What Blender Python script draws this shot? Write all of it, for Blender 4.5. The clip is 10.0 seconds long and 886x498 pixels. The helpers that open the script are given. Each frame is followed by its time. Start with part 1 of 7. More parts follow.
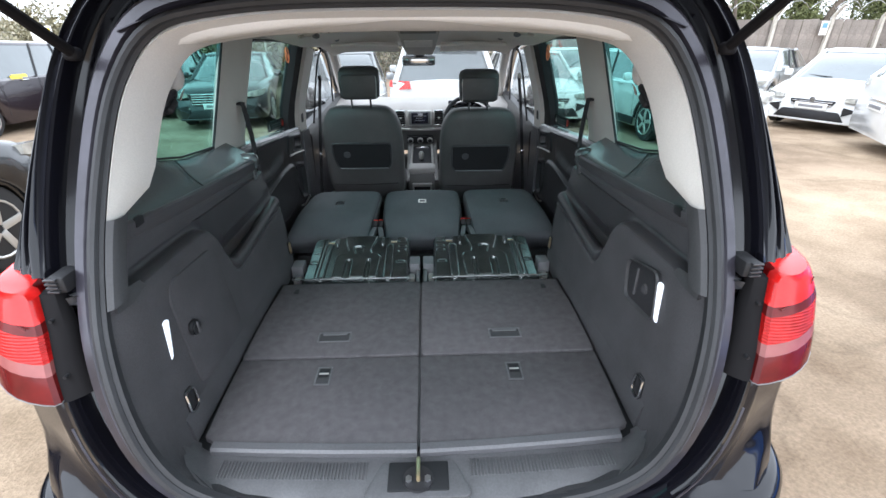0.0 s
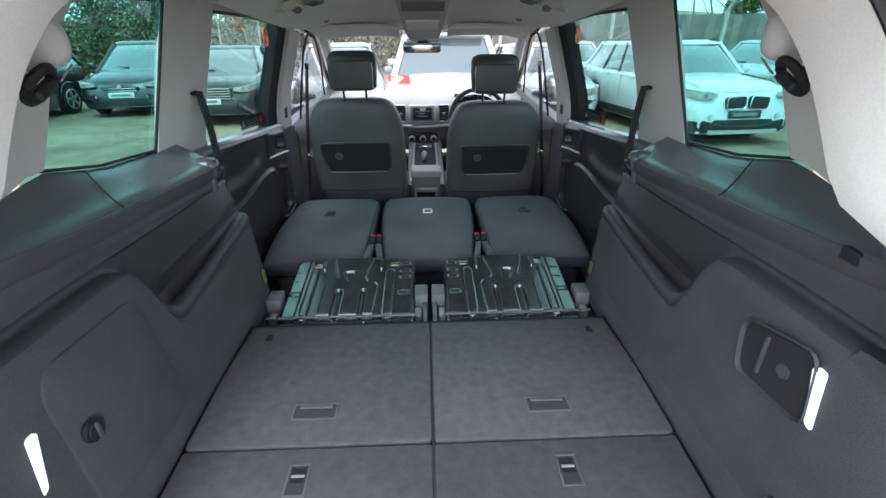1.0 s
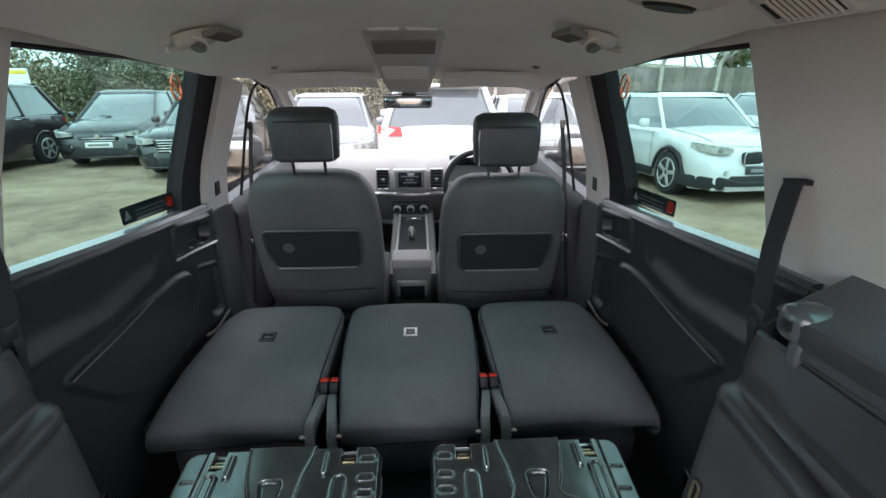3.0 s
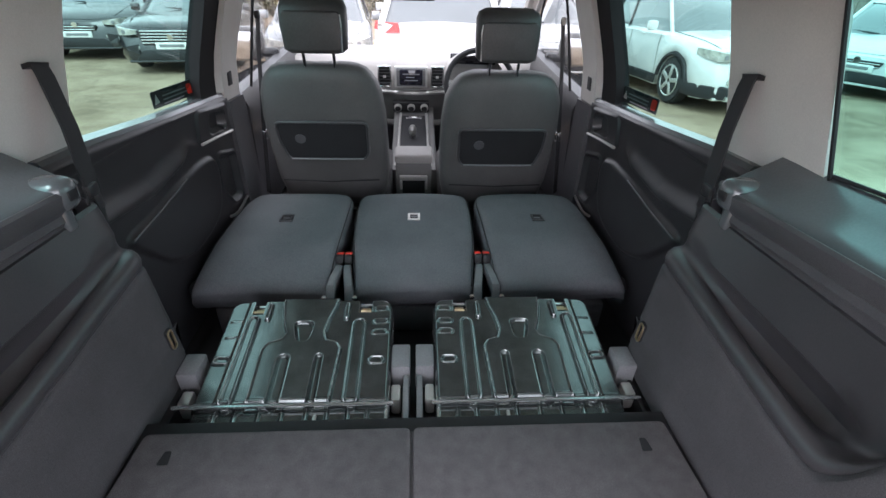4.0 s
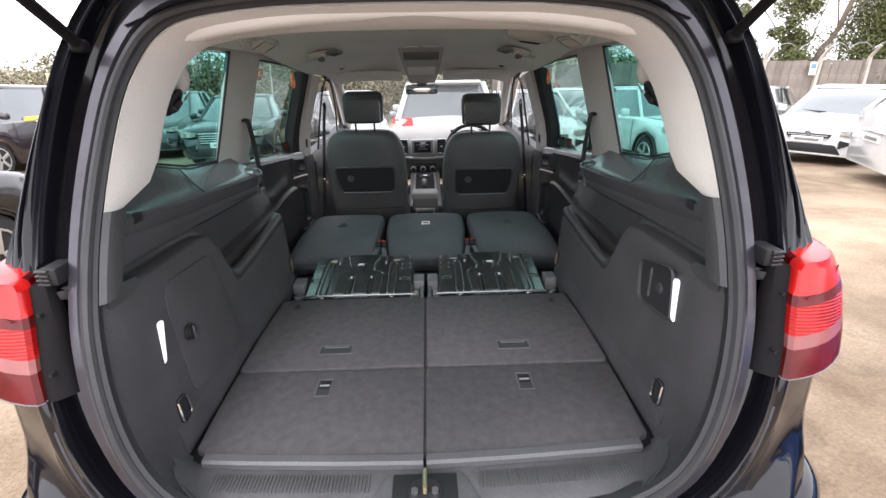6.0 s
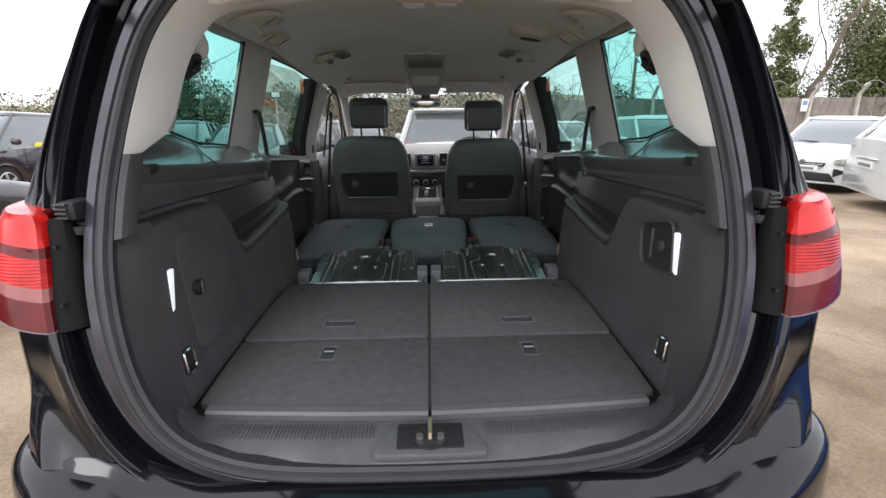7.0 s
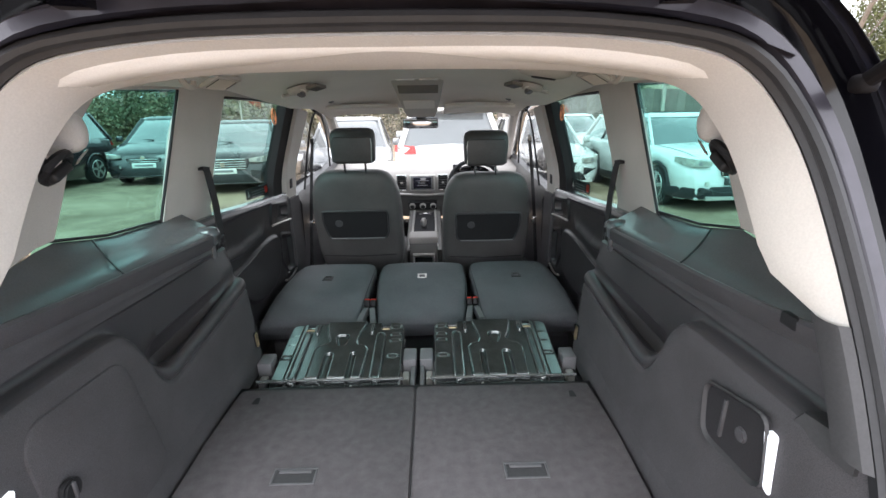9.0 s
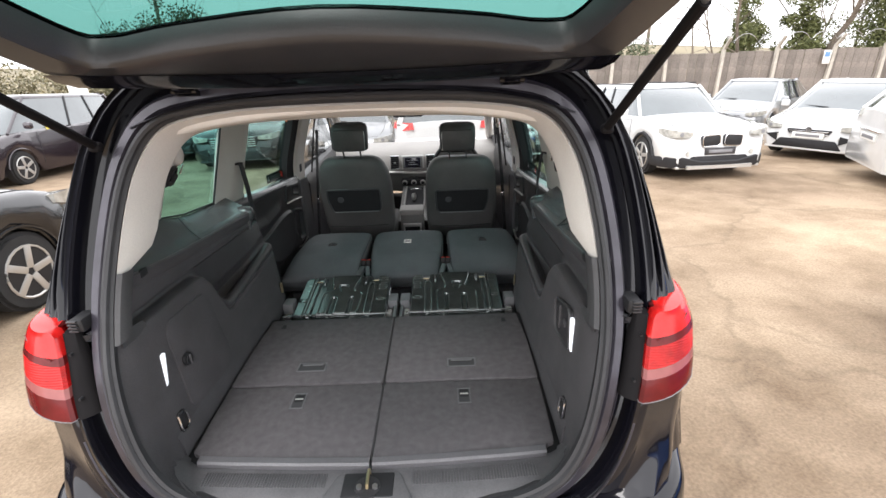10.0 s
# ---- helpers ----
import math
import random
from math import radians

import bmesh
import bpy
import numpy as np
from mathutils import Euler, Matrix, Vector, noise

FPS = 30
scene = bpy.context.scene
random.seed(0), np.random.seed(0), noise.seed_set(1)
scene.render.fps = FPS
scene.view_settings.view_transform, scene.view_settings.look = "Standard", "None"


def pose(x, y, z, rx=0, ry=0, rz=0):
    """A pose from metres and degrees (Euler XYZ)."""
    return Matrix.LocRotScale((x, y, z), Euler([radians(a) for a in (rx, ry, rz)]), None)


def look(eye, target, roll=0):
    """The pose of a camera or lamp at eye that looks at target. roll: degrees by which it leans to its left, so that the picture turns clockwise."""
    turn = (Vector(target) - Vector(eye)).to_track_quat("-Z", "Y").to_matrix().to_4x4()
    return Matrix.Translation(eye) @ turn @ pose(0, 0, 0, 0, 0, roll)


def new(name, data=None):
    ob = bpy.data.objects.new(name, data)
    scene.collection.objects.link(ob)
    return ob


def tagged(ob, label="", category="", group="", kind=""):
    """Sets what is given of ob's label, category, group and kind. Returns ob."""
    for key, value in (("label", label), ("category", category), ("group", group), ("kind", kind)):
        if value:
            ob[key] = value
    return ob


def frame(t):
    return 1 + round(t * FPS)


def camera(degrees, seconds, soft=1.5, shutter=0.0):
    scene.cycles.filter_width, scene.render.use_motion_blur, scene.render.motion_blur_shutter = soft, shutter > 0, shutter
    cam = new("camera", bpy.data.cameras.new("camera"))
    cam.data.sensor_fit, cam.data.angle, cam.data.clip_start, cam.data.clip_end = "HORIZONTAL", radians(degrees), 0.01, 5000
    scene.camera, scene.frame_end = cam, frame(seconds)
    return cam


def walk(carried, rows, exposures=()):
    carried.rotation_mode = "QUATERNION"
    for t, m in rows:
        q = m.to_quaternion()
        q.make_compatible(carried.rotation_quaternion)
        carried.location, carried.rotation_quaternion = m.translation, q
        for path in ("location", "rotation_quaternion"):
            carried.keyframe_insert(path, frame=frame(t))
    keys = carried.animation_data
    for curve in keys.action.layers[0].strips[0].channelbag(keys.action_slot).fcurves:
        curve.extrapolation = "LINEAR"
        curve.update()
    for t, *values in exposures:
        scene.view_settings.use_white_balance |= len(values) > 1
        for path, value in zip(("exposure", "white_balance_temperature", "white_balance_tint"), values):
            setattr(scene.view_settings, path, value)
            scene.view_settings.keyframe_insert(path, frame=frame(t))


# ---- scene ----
cam = camera(87.9, 10.0, soft=1.5)
PATH = [
    (0, (0.038, -0.803, 1.608), (0.096, 0.99, 0.723), -0.4),
    (0.5, (0.055, -0.673, 1.553), (0.114, 1.121, 0.672), -0.1),
    (1, (-0.002, -0.379, 1.522), (0.063, 1.408, 0.625), -0.4),
    (1.5, (-0.019, -0.104, 1.488), (0.051, 1.665, 0.558), -0.6),
    (2, (0.024, 0.231, 1.461), (0.116, 2.048, 0.63), -1.0),
    (2.2, (0.023, 0.332, 1.471), (0.125, 2.199, 0.761), -1.1),
    (3.5, (0.058, 0.389, 1.505), (0.15, 2.231, 0.732), 0.8),
    (4, (0.014, 0.19, 1.511), (0.124, 1.876, 0.441), 1.7),
    (4.5, (-0.003, -0.107, 1.559), (0.098, 1.577, 0.486), 1.2),
    (5, (0.02, -0.36, 1.571), (0.094, 1.367, 0.565), 0.5),
    (5.2, (0.033, -0.485, 1.592), (0.096, 1.256, 0.609), 0.3),
    (6.3, (0.024, -0.856, 1.431), (0.078, 1.037, 0.789), -1.1),
    (6.5, (0.022, -0.869, 1.382), (0.079, 1.034, 0.769), -0.9),
    (7, (0.008, -0.898, 1.324), (0.063, 1.014, 0.738), -0.6),
    (7.5, (0.017, -0.667, 1.329), (0.08, 1.236, 0.718), -0.3),
    (7.8, (0.018, -0.341, 1.319), (0.075, 1.556, 0.688), -0.2),
    (8, (0.032, -0.168, 1.368), (0.078, 1.731, 0.74), -0.2),
    (8.5, (0.051, -0.102, 1.483), (0.092, 1.805, 0.881), -0.4),
    (9, (0.072, -0.438, 1.55), (0.104, 1.456, 0.909), -0.8),
    (9.5, (0.079, -0.803, 1.603), (0.095, 1.063, 0.883), -1.0),
    (9.8, (0.134, -0.947, 1.686), (0.136, 0.906, 0.933), -1.6),
    (10, (0.237, -1.003, 1.738), (0.23, 0.846, 0.976), -2.1),
]
walk(cam, [(t, look(eye, target, roll)) for t, eye, target, roll in PATH],
     [(0.0, 1.05, 5650, 9), (1.0, 1.27, 5500, 8), (2.0, 1.57, 6000, 14), (3.5, 1.12, 5900, 16), (4.0, 1.50, 5950, 18), (4.5, 1.62, 6000, 18), (5.0, 1.75, 6300, 26), (6.5, 0.58, 6100, 12),
      (7.0, 0.44, 6100, 12), (7.5, 0.66, 5700, 10), (8.0, 1.27, 5700, 10), (8.5, 1.50, 5700, 10), (9.0, 1.42, 6100, 14), (9.5, 1.32, 6300, 18), (10.0, 0.88, 6300, 13)])

# ---- world, sky and sun: a bright overcast day ----
world = bpy.data.worlds.new("overcast_sky")
scene.world = world
world.use_nodes = True
wn, wl = world.node_tree.nodes, world.node_tree.links
sky = wn.new("ShaderNodeTexSky")
sky.sky_type, sky.sun_disc = "NISHITA", False
sky.sun_elevation, sky.sun_rotation = radians(38), radians(200)
sky.air_density, sky.dust_density, sky.ozone_density = 2.0, 6.0, 1.0
grey = wn.new("ShaderNodeHueSaturation")
grey.inputs["Saturation"].default_value = 0.12
wl.new(sky.outputs[0], grey.inputs["Color"])
cloud = wn.new("ShaderNodeMix")          # a closed, even cloud layer over the clear sky
cloud.data_type = "RGBA"
cloud.inputs["Factor"].default_value = 0.8
cloud.inputs["B"].default_value = (12.0, 11.9, 11.7, 1)
wl.new(grey.outputs[0], cloud.inputs["A"])
wl.new(cloud.outputs["Result"], wn["Background"].inputs["Color"])
wn["Background"].inputs["Strength"].default_value = 0.15
sun = new("sun", bpy.data.lights.new("sun", "SUN"))
sun.data.energy, sun.data.angle, sun.data.color = 1.0, radians(25), (1.0, 0.96, 0.9)
sun.matrix_world = look((0, 0, 20), (3.5, 9, 5))


# ---- materials ----
def nodes_of(mat):
    return mat.node_tree.nodes, mat.node_tree.links


def material(name, color, rough=0.6, metal=0.0, grain=0.0, grain_scale=200.0, stain=0.0, stain_scale=6.0, bump=0.0,
             bump_scale=300.0, coat=0.0, spec=0.5, vary=0.0, emit=0.0):
    """A principled surface with fine grain, broad stains and relief, in metres."""
    mat = bpy.data.materials.new(name)
    mat.use_nodes = True
    n, l = nodes_of(mat)
    b = n["Principled BSDF"]
    b.inputs["Base Color"].default_value = (*color, 1)
    b.inputs["Roughness"].default_value = rough
    b.inputs["Metallic"].default_value = metal
    b.inputs["Coat Weight"].default_value = coat
    b.inputs["Coat Roughness"].default_value = 0.05
    b.inputs["Specular IOR Level"].default_value = spec
    if emit:
        b.inputs["Emission Color"].default_value = (*color, 1)
        b.inputs["Emission Strength"].default_value = emit
    tc = n.new("ShaderNodeTexCoord")
    out = None
    if grain or stain or vary:
        value = None
        for amount, scale in ((grain, grain_scale), (stain, stain_scale)):
            if not amount:
                continue
            t = n.new("ShaderNodeTexNoise")
            t.inputs["Scale"].default_value, t.inputs["Detail"].default_value = scale, 4
            l.new(tc.outputs["Object"], t.inputs["Vector"])
            r = n.new("ShaderNodeMapRange")
            r.inputs["From Min"].default_value, r.inputs["From Max"].default_value = 0.3, 0.7
            r.inputs["To Min"].default_value, r.inputs["To Max"].default_value = 1 - amount, 1 + amount
            l.new(t.outputs["Fac"], r.inputs["Value"])
            if value is None:
                value = r.outputs[0]
            else:
                m = n.new("ShaderNodeMath")
                m.operation = "MULTIPLY"
                l.new(value, m.inputs[0]), l.new(r.outputs[0], m.inputs[1])
                value = m.outputs[0]
        if vary:
            o = n.new("ShaderNodeObjectInfo")
            r = n.new("ShaderNodeMapRange")
            r.inputs["To Min"].default_value, r.inputs["To Max"].default_value = 1 - vary, 1 + vary
            l.new(o.outputs["Random"], r.inputs["Value"])
            if value is None:
                value = r.outputs[0]
            else:
                m = n.new("ShaderNodeMath")
                m.operation = "MULTIPLY"
                l.new(value, m.inputs[0]), l.new(r.outputs[0], m.inputs[1])
                value = m.outputs[0]
        v = n.new("ShaderNodeVectorMath")
        v.operation = "SCALE"
        v.inputs[0].default_value = color
        l.new(value, v.inputs["Scale"])
        l.new(v.outputs[0], b.inputs["Base Color"])
    if bump:
        t = n.new("ShaderNodeTexNoise")
        t.inputs["Scale"].default_value, t.inputs["Detail"].default_value = bump_scale, 3
        l.new(tc.outputs["Object"], t.inputs["Vector"])
        bp = n.new("ShaderNodeBump")
        bp.inputs["Strength"].default_value, bp.inputs["Distance"].default_value = bump, 0.002
        l.new(t.outputs["Fac"], bp.inputs["Height"])
        l.new(bp.outputs[0], b.inputs["Normal"])
    return mat


def ribbed(name, color, pitch):
    """A lamp lens with fine level ribs."""
    mat = material(name, color, 0.25, stain=0.4, stain_scale=16, coat=0.2, spec=0.3)
    n, l = nodes_of(mat)
    tc, wave, bp = n.new("ShaderNodeTexCoord"), n.new("ShaderNodeTexWave"), n.new("ShaderNodeBump")
    wave.bands_direction = "Z"
    wave.inputs["Scale"].default_value = 0.314 / pitch
    bp.inputs["Strength"].default_value, bp.inputs["Distance"].default_value = 0.35, 0.003
    l.new(tc.outputs["Object"], wave.inputs["Vector"])
    l.new(wave.outputs["Fac"], bp.inputs["Height"])
    l.new(bp.outputs[0], n["Principled BSDF"].inputs["Normal"])
    return mat


def glass(name, tint, gloss=0.06):
    """A pane: tinted light goes straight through, and a little is mirrored."""
    mat = bpy.data.materials.new(name)
    mat.use_nodes = True
    n, l = nodes_of(mat)
    n.remove(n["Principled BSDF"])
    clear, shiny, mix, facing, power = (n.new("ShaderNodeBsdfTransparent"), n.new("ShaderNodeBsdfGlossy"), n.new("ShaderNodeMixShader"),
                                        n.new("ShaderNodeLayerWeight"), n.new("ShaderNodeMath"))
    clear.inputs["Color"].default_value = (*tint, 1)
    shiny.inputs["Roughness"].default_value = 0.02
    shiny.inputs["Color"].default_value = (0.8, 0.8, 0.8, 1)
    power.operation, power.inputs[1].default_value = "POWER", 5.0
    scale = n.new("ShaderNodeMath")
    scale.operation, scale.inputs[1].default_value, scale.inputs[2].default_value = "MULTIPLY_ADD", 0.6, gloss * 0.35
    l.new(facing.outputs["Facing"], power.inputs[0]), l.new(power.outputs[0], scale.inputs[0])
    l.new(scale.outputs[0], mix.inputs["Fac"])
    l.new(clear.outputs[0], mix.inputs[1]), l.new(shiny.outputs[0], mix.inputs[2])
    l.new(mix.outputs[0], n["Material Output"].inputs["Surface"])
    return mat


CARPET = material("grey_carpet", (0.118, 0.110, 0.116), 0.95, grain=0.35, grain_scale=700, stain=0.14, stain_scale=38, bump=0.7, bump_scale=1300, spec=0.2)
FELT = material("dark_felt_trim", (0.068, 0.065, 0.070), 0.85, grain=0.3, grain_scale=600, stain=0.12, stain_scale=9, bump=0.5, bump_scale=1100, spec=0.45)
POCKET = material("smooth_pocket_plastic", (0.050, 0.048, 0.052), 0.34, grain=0.1, grain_scale=300, stain=0.1, stain_scale=9, bump=0.2, bump_scale=700, spec=0.7)
TRIM = material("grey_corner_trim", (0.050, 0.049, 0.052), 0.6, grain=0.1, stain=0.1, bump=0.2, bump_scale=600)
PLASTIC = material("dark_grained_plastic", (0.080, 0.078, 0.084), 0.40, grain=0.12, grain_scale=300, stain=0.12, stain_scale=9, bump=0.25, bump_scale=700)
LEDGE = material("smooth_dark_ledge", (0.085, 0.094, 0.10), 0.22, grain=0.08, grain_scale=250, stain=0.12, stain_scale=5, bump=0.08, bump_scale=600, spec=0.9, coat=0.25)
GREY = material("grey_plastic", (0.19, 0.19, 0.20), 0.55, grain=0.1, stain=0.12, bump=0.2, bump_scale=600)
BLACK = material("black_plastic", (0.022, 0.022, 0.024), 0.5, spec=0.3, grain=0.1, stain=0.1, bump=0.15, bump_scale=500)
BEIGE = material("light_pillar_trim", (0.61, 0.58, 0.545), 0.75, grain=0.05, grain_scale=300, stain=0.06, stain_scale=4, bump=0.25, bump_scale=900, spec=0.3)
LINER = material("headliner_fabric", (0.90, 0.87, 0.83), 0.95, grain=0.06, grain_scale=600, stain=0.04, stain_scale=3, bump=0.4, bump_scale=1500, spec=0.2)
SEATBACK = material("dark_seat_cover", (0.092, 0.088, 0.088), 0.5, grain=0.18, grain_scale=380, stain=0.12, stain_scale=7, bump=0.35, bump_scale=800)
FABRIC = material("charcoal_seat_carpet", (0.140, 0.145, 0.156), 0.85, grain=0.3, grain_scale=420, stain=0.10, stain_scale=7, bump=0.5, bump_scale=900, spec=0.45)
PAN = material("black_lacquered_steel", (0.115, 0.130, 0.129), 0.20, metal=0.75, grain=0.1, grain_scale=60, stain=0.3, stain_scale=14, bump=0.06, bump_scale=40, coat=0.2)
pn, pl = nodes_of(PAN)
# pressed ridges get a paler base colour, painting the highlights along their edges
geo, ridge_glint, paler = pn.new("ShaderNodeNewGeometry"), pn.new("ShaderNodeMapRange"), pn.new("ShaderNodeMix")
ridge_glint.inputs["From Min"].default_value, ridge_glint.inputs["From Max"].default_value = 0.515, 0.57
paler.data_type = "RGBA"
paler.inputs["B"].default_value = (0.42, 0.44, 0.44, 1)
pl.new(geo.outputs["Pointiness"], ridge_glint.inputs["Value"])
pl.new(ridge_glint.outputs[0], paler.inputs["Factor"])
pl.new(pn["Principled BSDF"].inputs["Base Color"].links[0].from_socket, paler.inputs["A"])
pl.new(paler.outputs["Result"], pn["Principled BSDF"].inputs["Base Color"])
STEEL = material("dull_steel", (0.45, 0.45, 0.46), 0.35, metal=0.9, stain=0.15, stain_scale=30)
CHROME = material("chrome", (0.75, 0.75, 0.76), 0.12, metal=1.0)
SILVER = material("satin_silver", (0.55, 0.54, 0.52), 0.35, metal=0.6, stain=0.05)
RUBBER = material("rubber_seal", (0.026, 0.026, 0.029), 0.55, grain=0.1, stain=0.15, stain_scale=12)
PAINT = material("black_metallic_paint", (0.006, 0.006, 0.009), 0.10, stain=0.15, stain_scale=5, coat=0.38, spec=0.3)
FLANGE = material("body_flange_paint", (0.040, 0.037, 0.048), 0.30, metal=0.3, stain=0.3, stain_scale=14, coat=0.3)
LENS = material("red_lamp_lens", (0.56, 0.012, 0.010), 0.22, stain=0.45, stain_scale=16, coat=0.35, spec=0.3)
LENS_DARK = material("dark_red_lens", (0.11, 0.008, 0.008), 0.25, stain=0.25, stain_scale=20, coat=0.2, spec=0.2)
LENS_RIB = ribbed("ribbed_red_lens", (0.50, 0.010, 0.009), 0.006)
SILL = material("grey_sill_plastic", (0.105, 0.103, 0.108), 0.5, grain=0.12, stain=0.18, stain_scale=10, bump=0.25, bump_scale=500)
RECESS = material("shaded_console_fabric", (0.25, 0.235, 0.215), 0.9, grain=0.06, stain=0.06, bump=0.2, bump_scale=800)
BRASS = material("passivated_striker_steel", (0.52, 0.43, 0.27), 0.32, metal=0.9, stain=0.15, stain_scale=40)
HANDLE = material("grey_handle_plastic", (0.12, 0.118, 0.125), 0.45, grain=0.1, stain=0.1, bump=0.2, bump_scale=600)
CLEAR_LENS = material("frosted_white_lens", (0.27, 0.085, 0.08), 0.3, stain=0.15, stain_scale=20, coat=0.3, spec=0.3)
PLATE_WHITE = material("white_lamp_lens", (0.7, 0.7, 0.68), 0.3, stain=0.05, coat=0.3)
LIT = material("luggage_lamp_lens", (0.85, 0.87, 0.9), 0.25, stain=0.1, stain_scale=60, emit=0.45)
RED = material("red_button", (0.7, 0.03, 0.012), 0.4, grain=0.05)
ORANGE = material("faded_orange_print", (0.72, 0.20, 0.07), 0.5, grain=0.05)
WEBBING = material("belt_webbing", (0.03, 0.03, 0.033), 0.8, grain=0.2, grain_scale=700, bump=0.4, bump_scale=1200)
TEAL_GLASS = glass("tinted_side_glass", (0.47, 0.71, 0.68))
REAR_GLASS = glass("dark_tinted_rear_glass", (0.30, 0.48, 0.45))
DOOR_GLASS = glass("tinted_door_glass", (0.58, 0.74, 0.71))
CLEAR_GLASS = glass("windscreen_glass", (0.72, 0.73, 0.73))
DASH = material("dash_plastic", (0.33, 0.315, 0.30), 0.6, grain=0.1, stain=0.06, bump=0.25, bump_scale=600)
SCREEN = material("display_glass", (0.012, 0.012, 0.02), 0.08, coat=0.5)
HEADREST = material("dark_headrest_leather", (0.050, 0.048, 0.048), 0.42, grain=0.15, stain=0.12, stain_scale=12, bump=0.3, bump_scale=400)
FRAME = material("black_window_frame", (0.012, 0.011, 0.012), 0.75, stain=0.1, spec=0.15)
DASH_LOW = material("dark_lower_dash", (0.17, 0.165, 0.16), 0.55, grain=0.1, stain=0.08, bump=0.25, bump_scale=600)
DOOR = material("black_door_plastic", (0.032, 0.031, 0.034), 0.33, grain=0.12, grain_scale=300, stain=0.12, stain_scale=9, bump=0.25, bump_scale=500, spec=0.6)


# ---- mesh helpers ----
def bm_from(verts, faces):
    bm = bmesh.new()
    vs = [bm.verts.new(v) for v in verts]
    for f in faces:
        try:
            bm.faces.new([vs[i] for i in f])
        except ValueError:
            pass
    return bm


def rbox(x0, x1, y0, y1, z0, z1, r=0.01, seg=2):
    bm = bmesh.new()
    bmesh.ops.create_cube(bm, size=1)
    for v in bm.verts:
        v.co = ((x0 + x1) / 2 + v.co.x * (x1 - x0), (y0 + y1) / 2 + v.co.y * (y1 - y0), (z0 + z1) / 2 + v.co.z * (z1 - z0))
    r = min(r, 0.49 * min(abs(x1 - x0), abs(y1 - y0), abs(z1 - z0)))
    if r > 0:
        bmesh.ops.bevel(bm, geom=bm.edges[:], offset=r, segments=seg, affect="EDGES", profile=0.5)
    return bm


def prism(poly, axis, a, b, r=0.0, seg=2):
    """A polygon in the two other axes, drawn out along axis from a to b, with rounded edges."""
    def at(p, v):
        q = list(p)
        q.insert("xyz".index(axis), v)
        return q
    n = len(poly)
    bm = bm_from([at(p, a) for p in poly] + [at(p, b) for p in poly],
                 [list(range(n)), list(range(2 * n - 1, n - 1, -1))] + [(i, (i + 1) % n, n + (i + 1) % n, n + i) for i in range(n)])
    bmesh.ops.recalc_face_normals(bm, faces=bm.faces[:])
    if r:
        bmesh.ops.bevel(bm, geom=bm.edges[:], offset=r, segments=seg, affect="EDGES", profile=0.5)
    return bm


def loft(rings, closed=True, caps=True, loop=False):
    n, m = len(rings[0]), len(rings)
    faces = []
    for i in range(m if loop else m - 1):
        for j in range(n if closed else n - 1):
            faces.append((i * n + j, i * n + (j + 1) % n, (i + 1) % m * n + (j + 1) % n, (i + 1) % m * n + j))
    if caps and closed and not loop:
        faces += [list(range(n)), list(range(m * n - 1, (m - 1) * n - 1, -1))]
    bm = bm_from([p for r in rings for p in r], faces)
    bmesh.ops.recalc_face_normals(bm, faces=bm.faces[:])
    return bm


def tube(pts, r, sides=8, loop=False):
    pts = [Vector(p) for p in pts]
    n, rings = len(pts), []
    for i, p in enumerate(pts):
        a, b = (pts[i - 1], pts[(i + 1) % n]) if loop else (pts[max(i - 1, 0)], pts[min(i + 1, n - 1)])
        q = (b - a).to_track_quat("Z", "Y")
        rr = r[i] if isinstance(r, (list, tuple)) else r
        rings.append([p + q @ Vector((rr * math.cos(2 * math.pi * k / sides), rr * math.sin(2 * math.pi * k / sides), 0)) for k in range(sides)])
    return loft(rings, loop=loop)


def disc(c, axis, r, depth, sides=20, bevel=0.0):
    """A short cylinder round the point c, along an axis."""
    bm = bmesh.new()
    bmesh.ops.create_cone(bm, cap_ends=True, segments=sides, radius1=r, radius2=r, depth=depth)
    if bevel:
        bmesh.ops.bevel(bm, geom=[e for e in bm.edges if len(e.link_faces) == 2 and e.calc_face_angle() > 1], offset=bevel, segments=2, affect="EDGES")
    q = Vector(axis).to_track_quat("Z", "Y")
    for v in bm.verts:
        v.co = Vector(c) + q @ v.co
    return bm


def join(*bms):
    out = bms[0]
    for b in bms[1:]:
        me = bpy.data.meshes.new("tmp")
        b.to_mesh(me)
        b.free()
        out.from_mesh(me)
        bpy.data.meshes.remove(me)
    return out


def turn(bm, m):
    bmesh.ops.transform(bm, matrix=m, verts=bm.verts[:])
    return bm


def flip(bm, s):
    """Mirrored to the other side of the car where s is -1."""
    if s < 0:
        for v in bm.verts:
            v.co.x *= -1
        bmesh.ops.reverse_faces(bm, faces=bm.faces[:])
    return bm


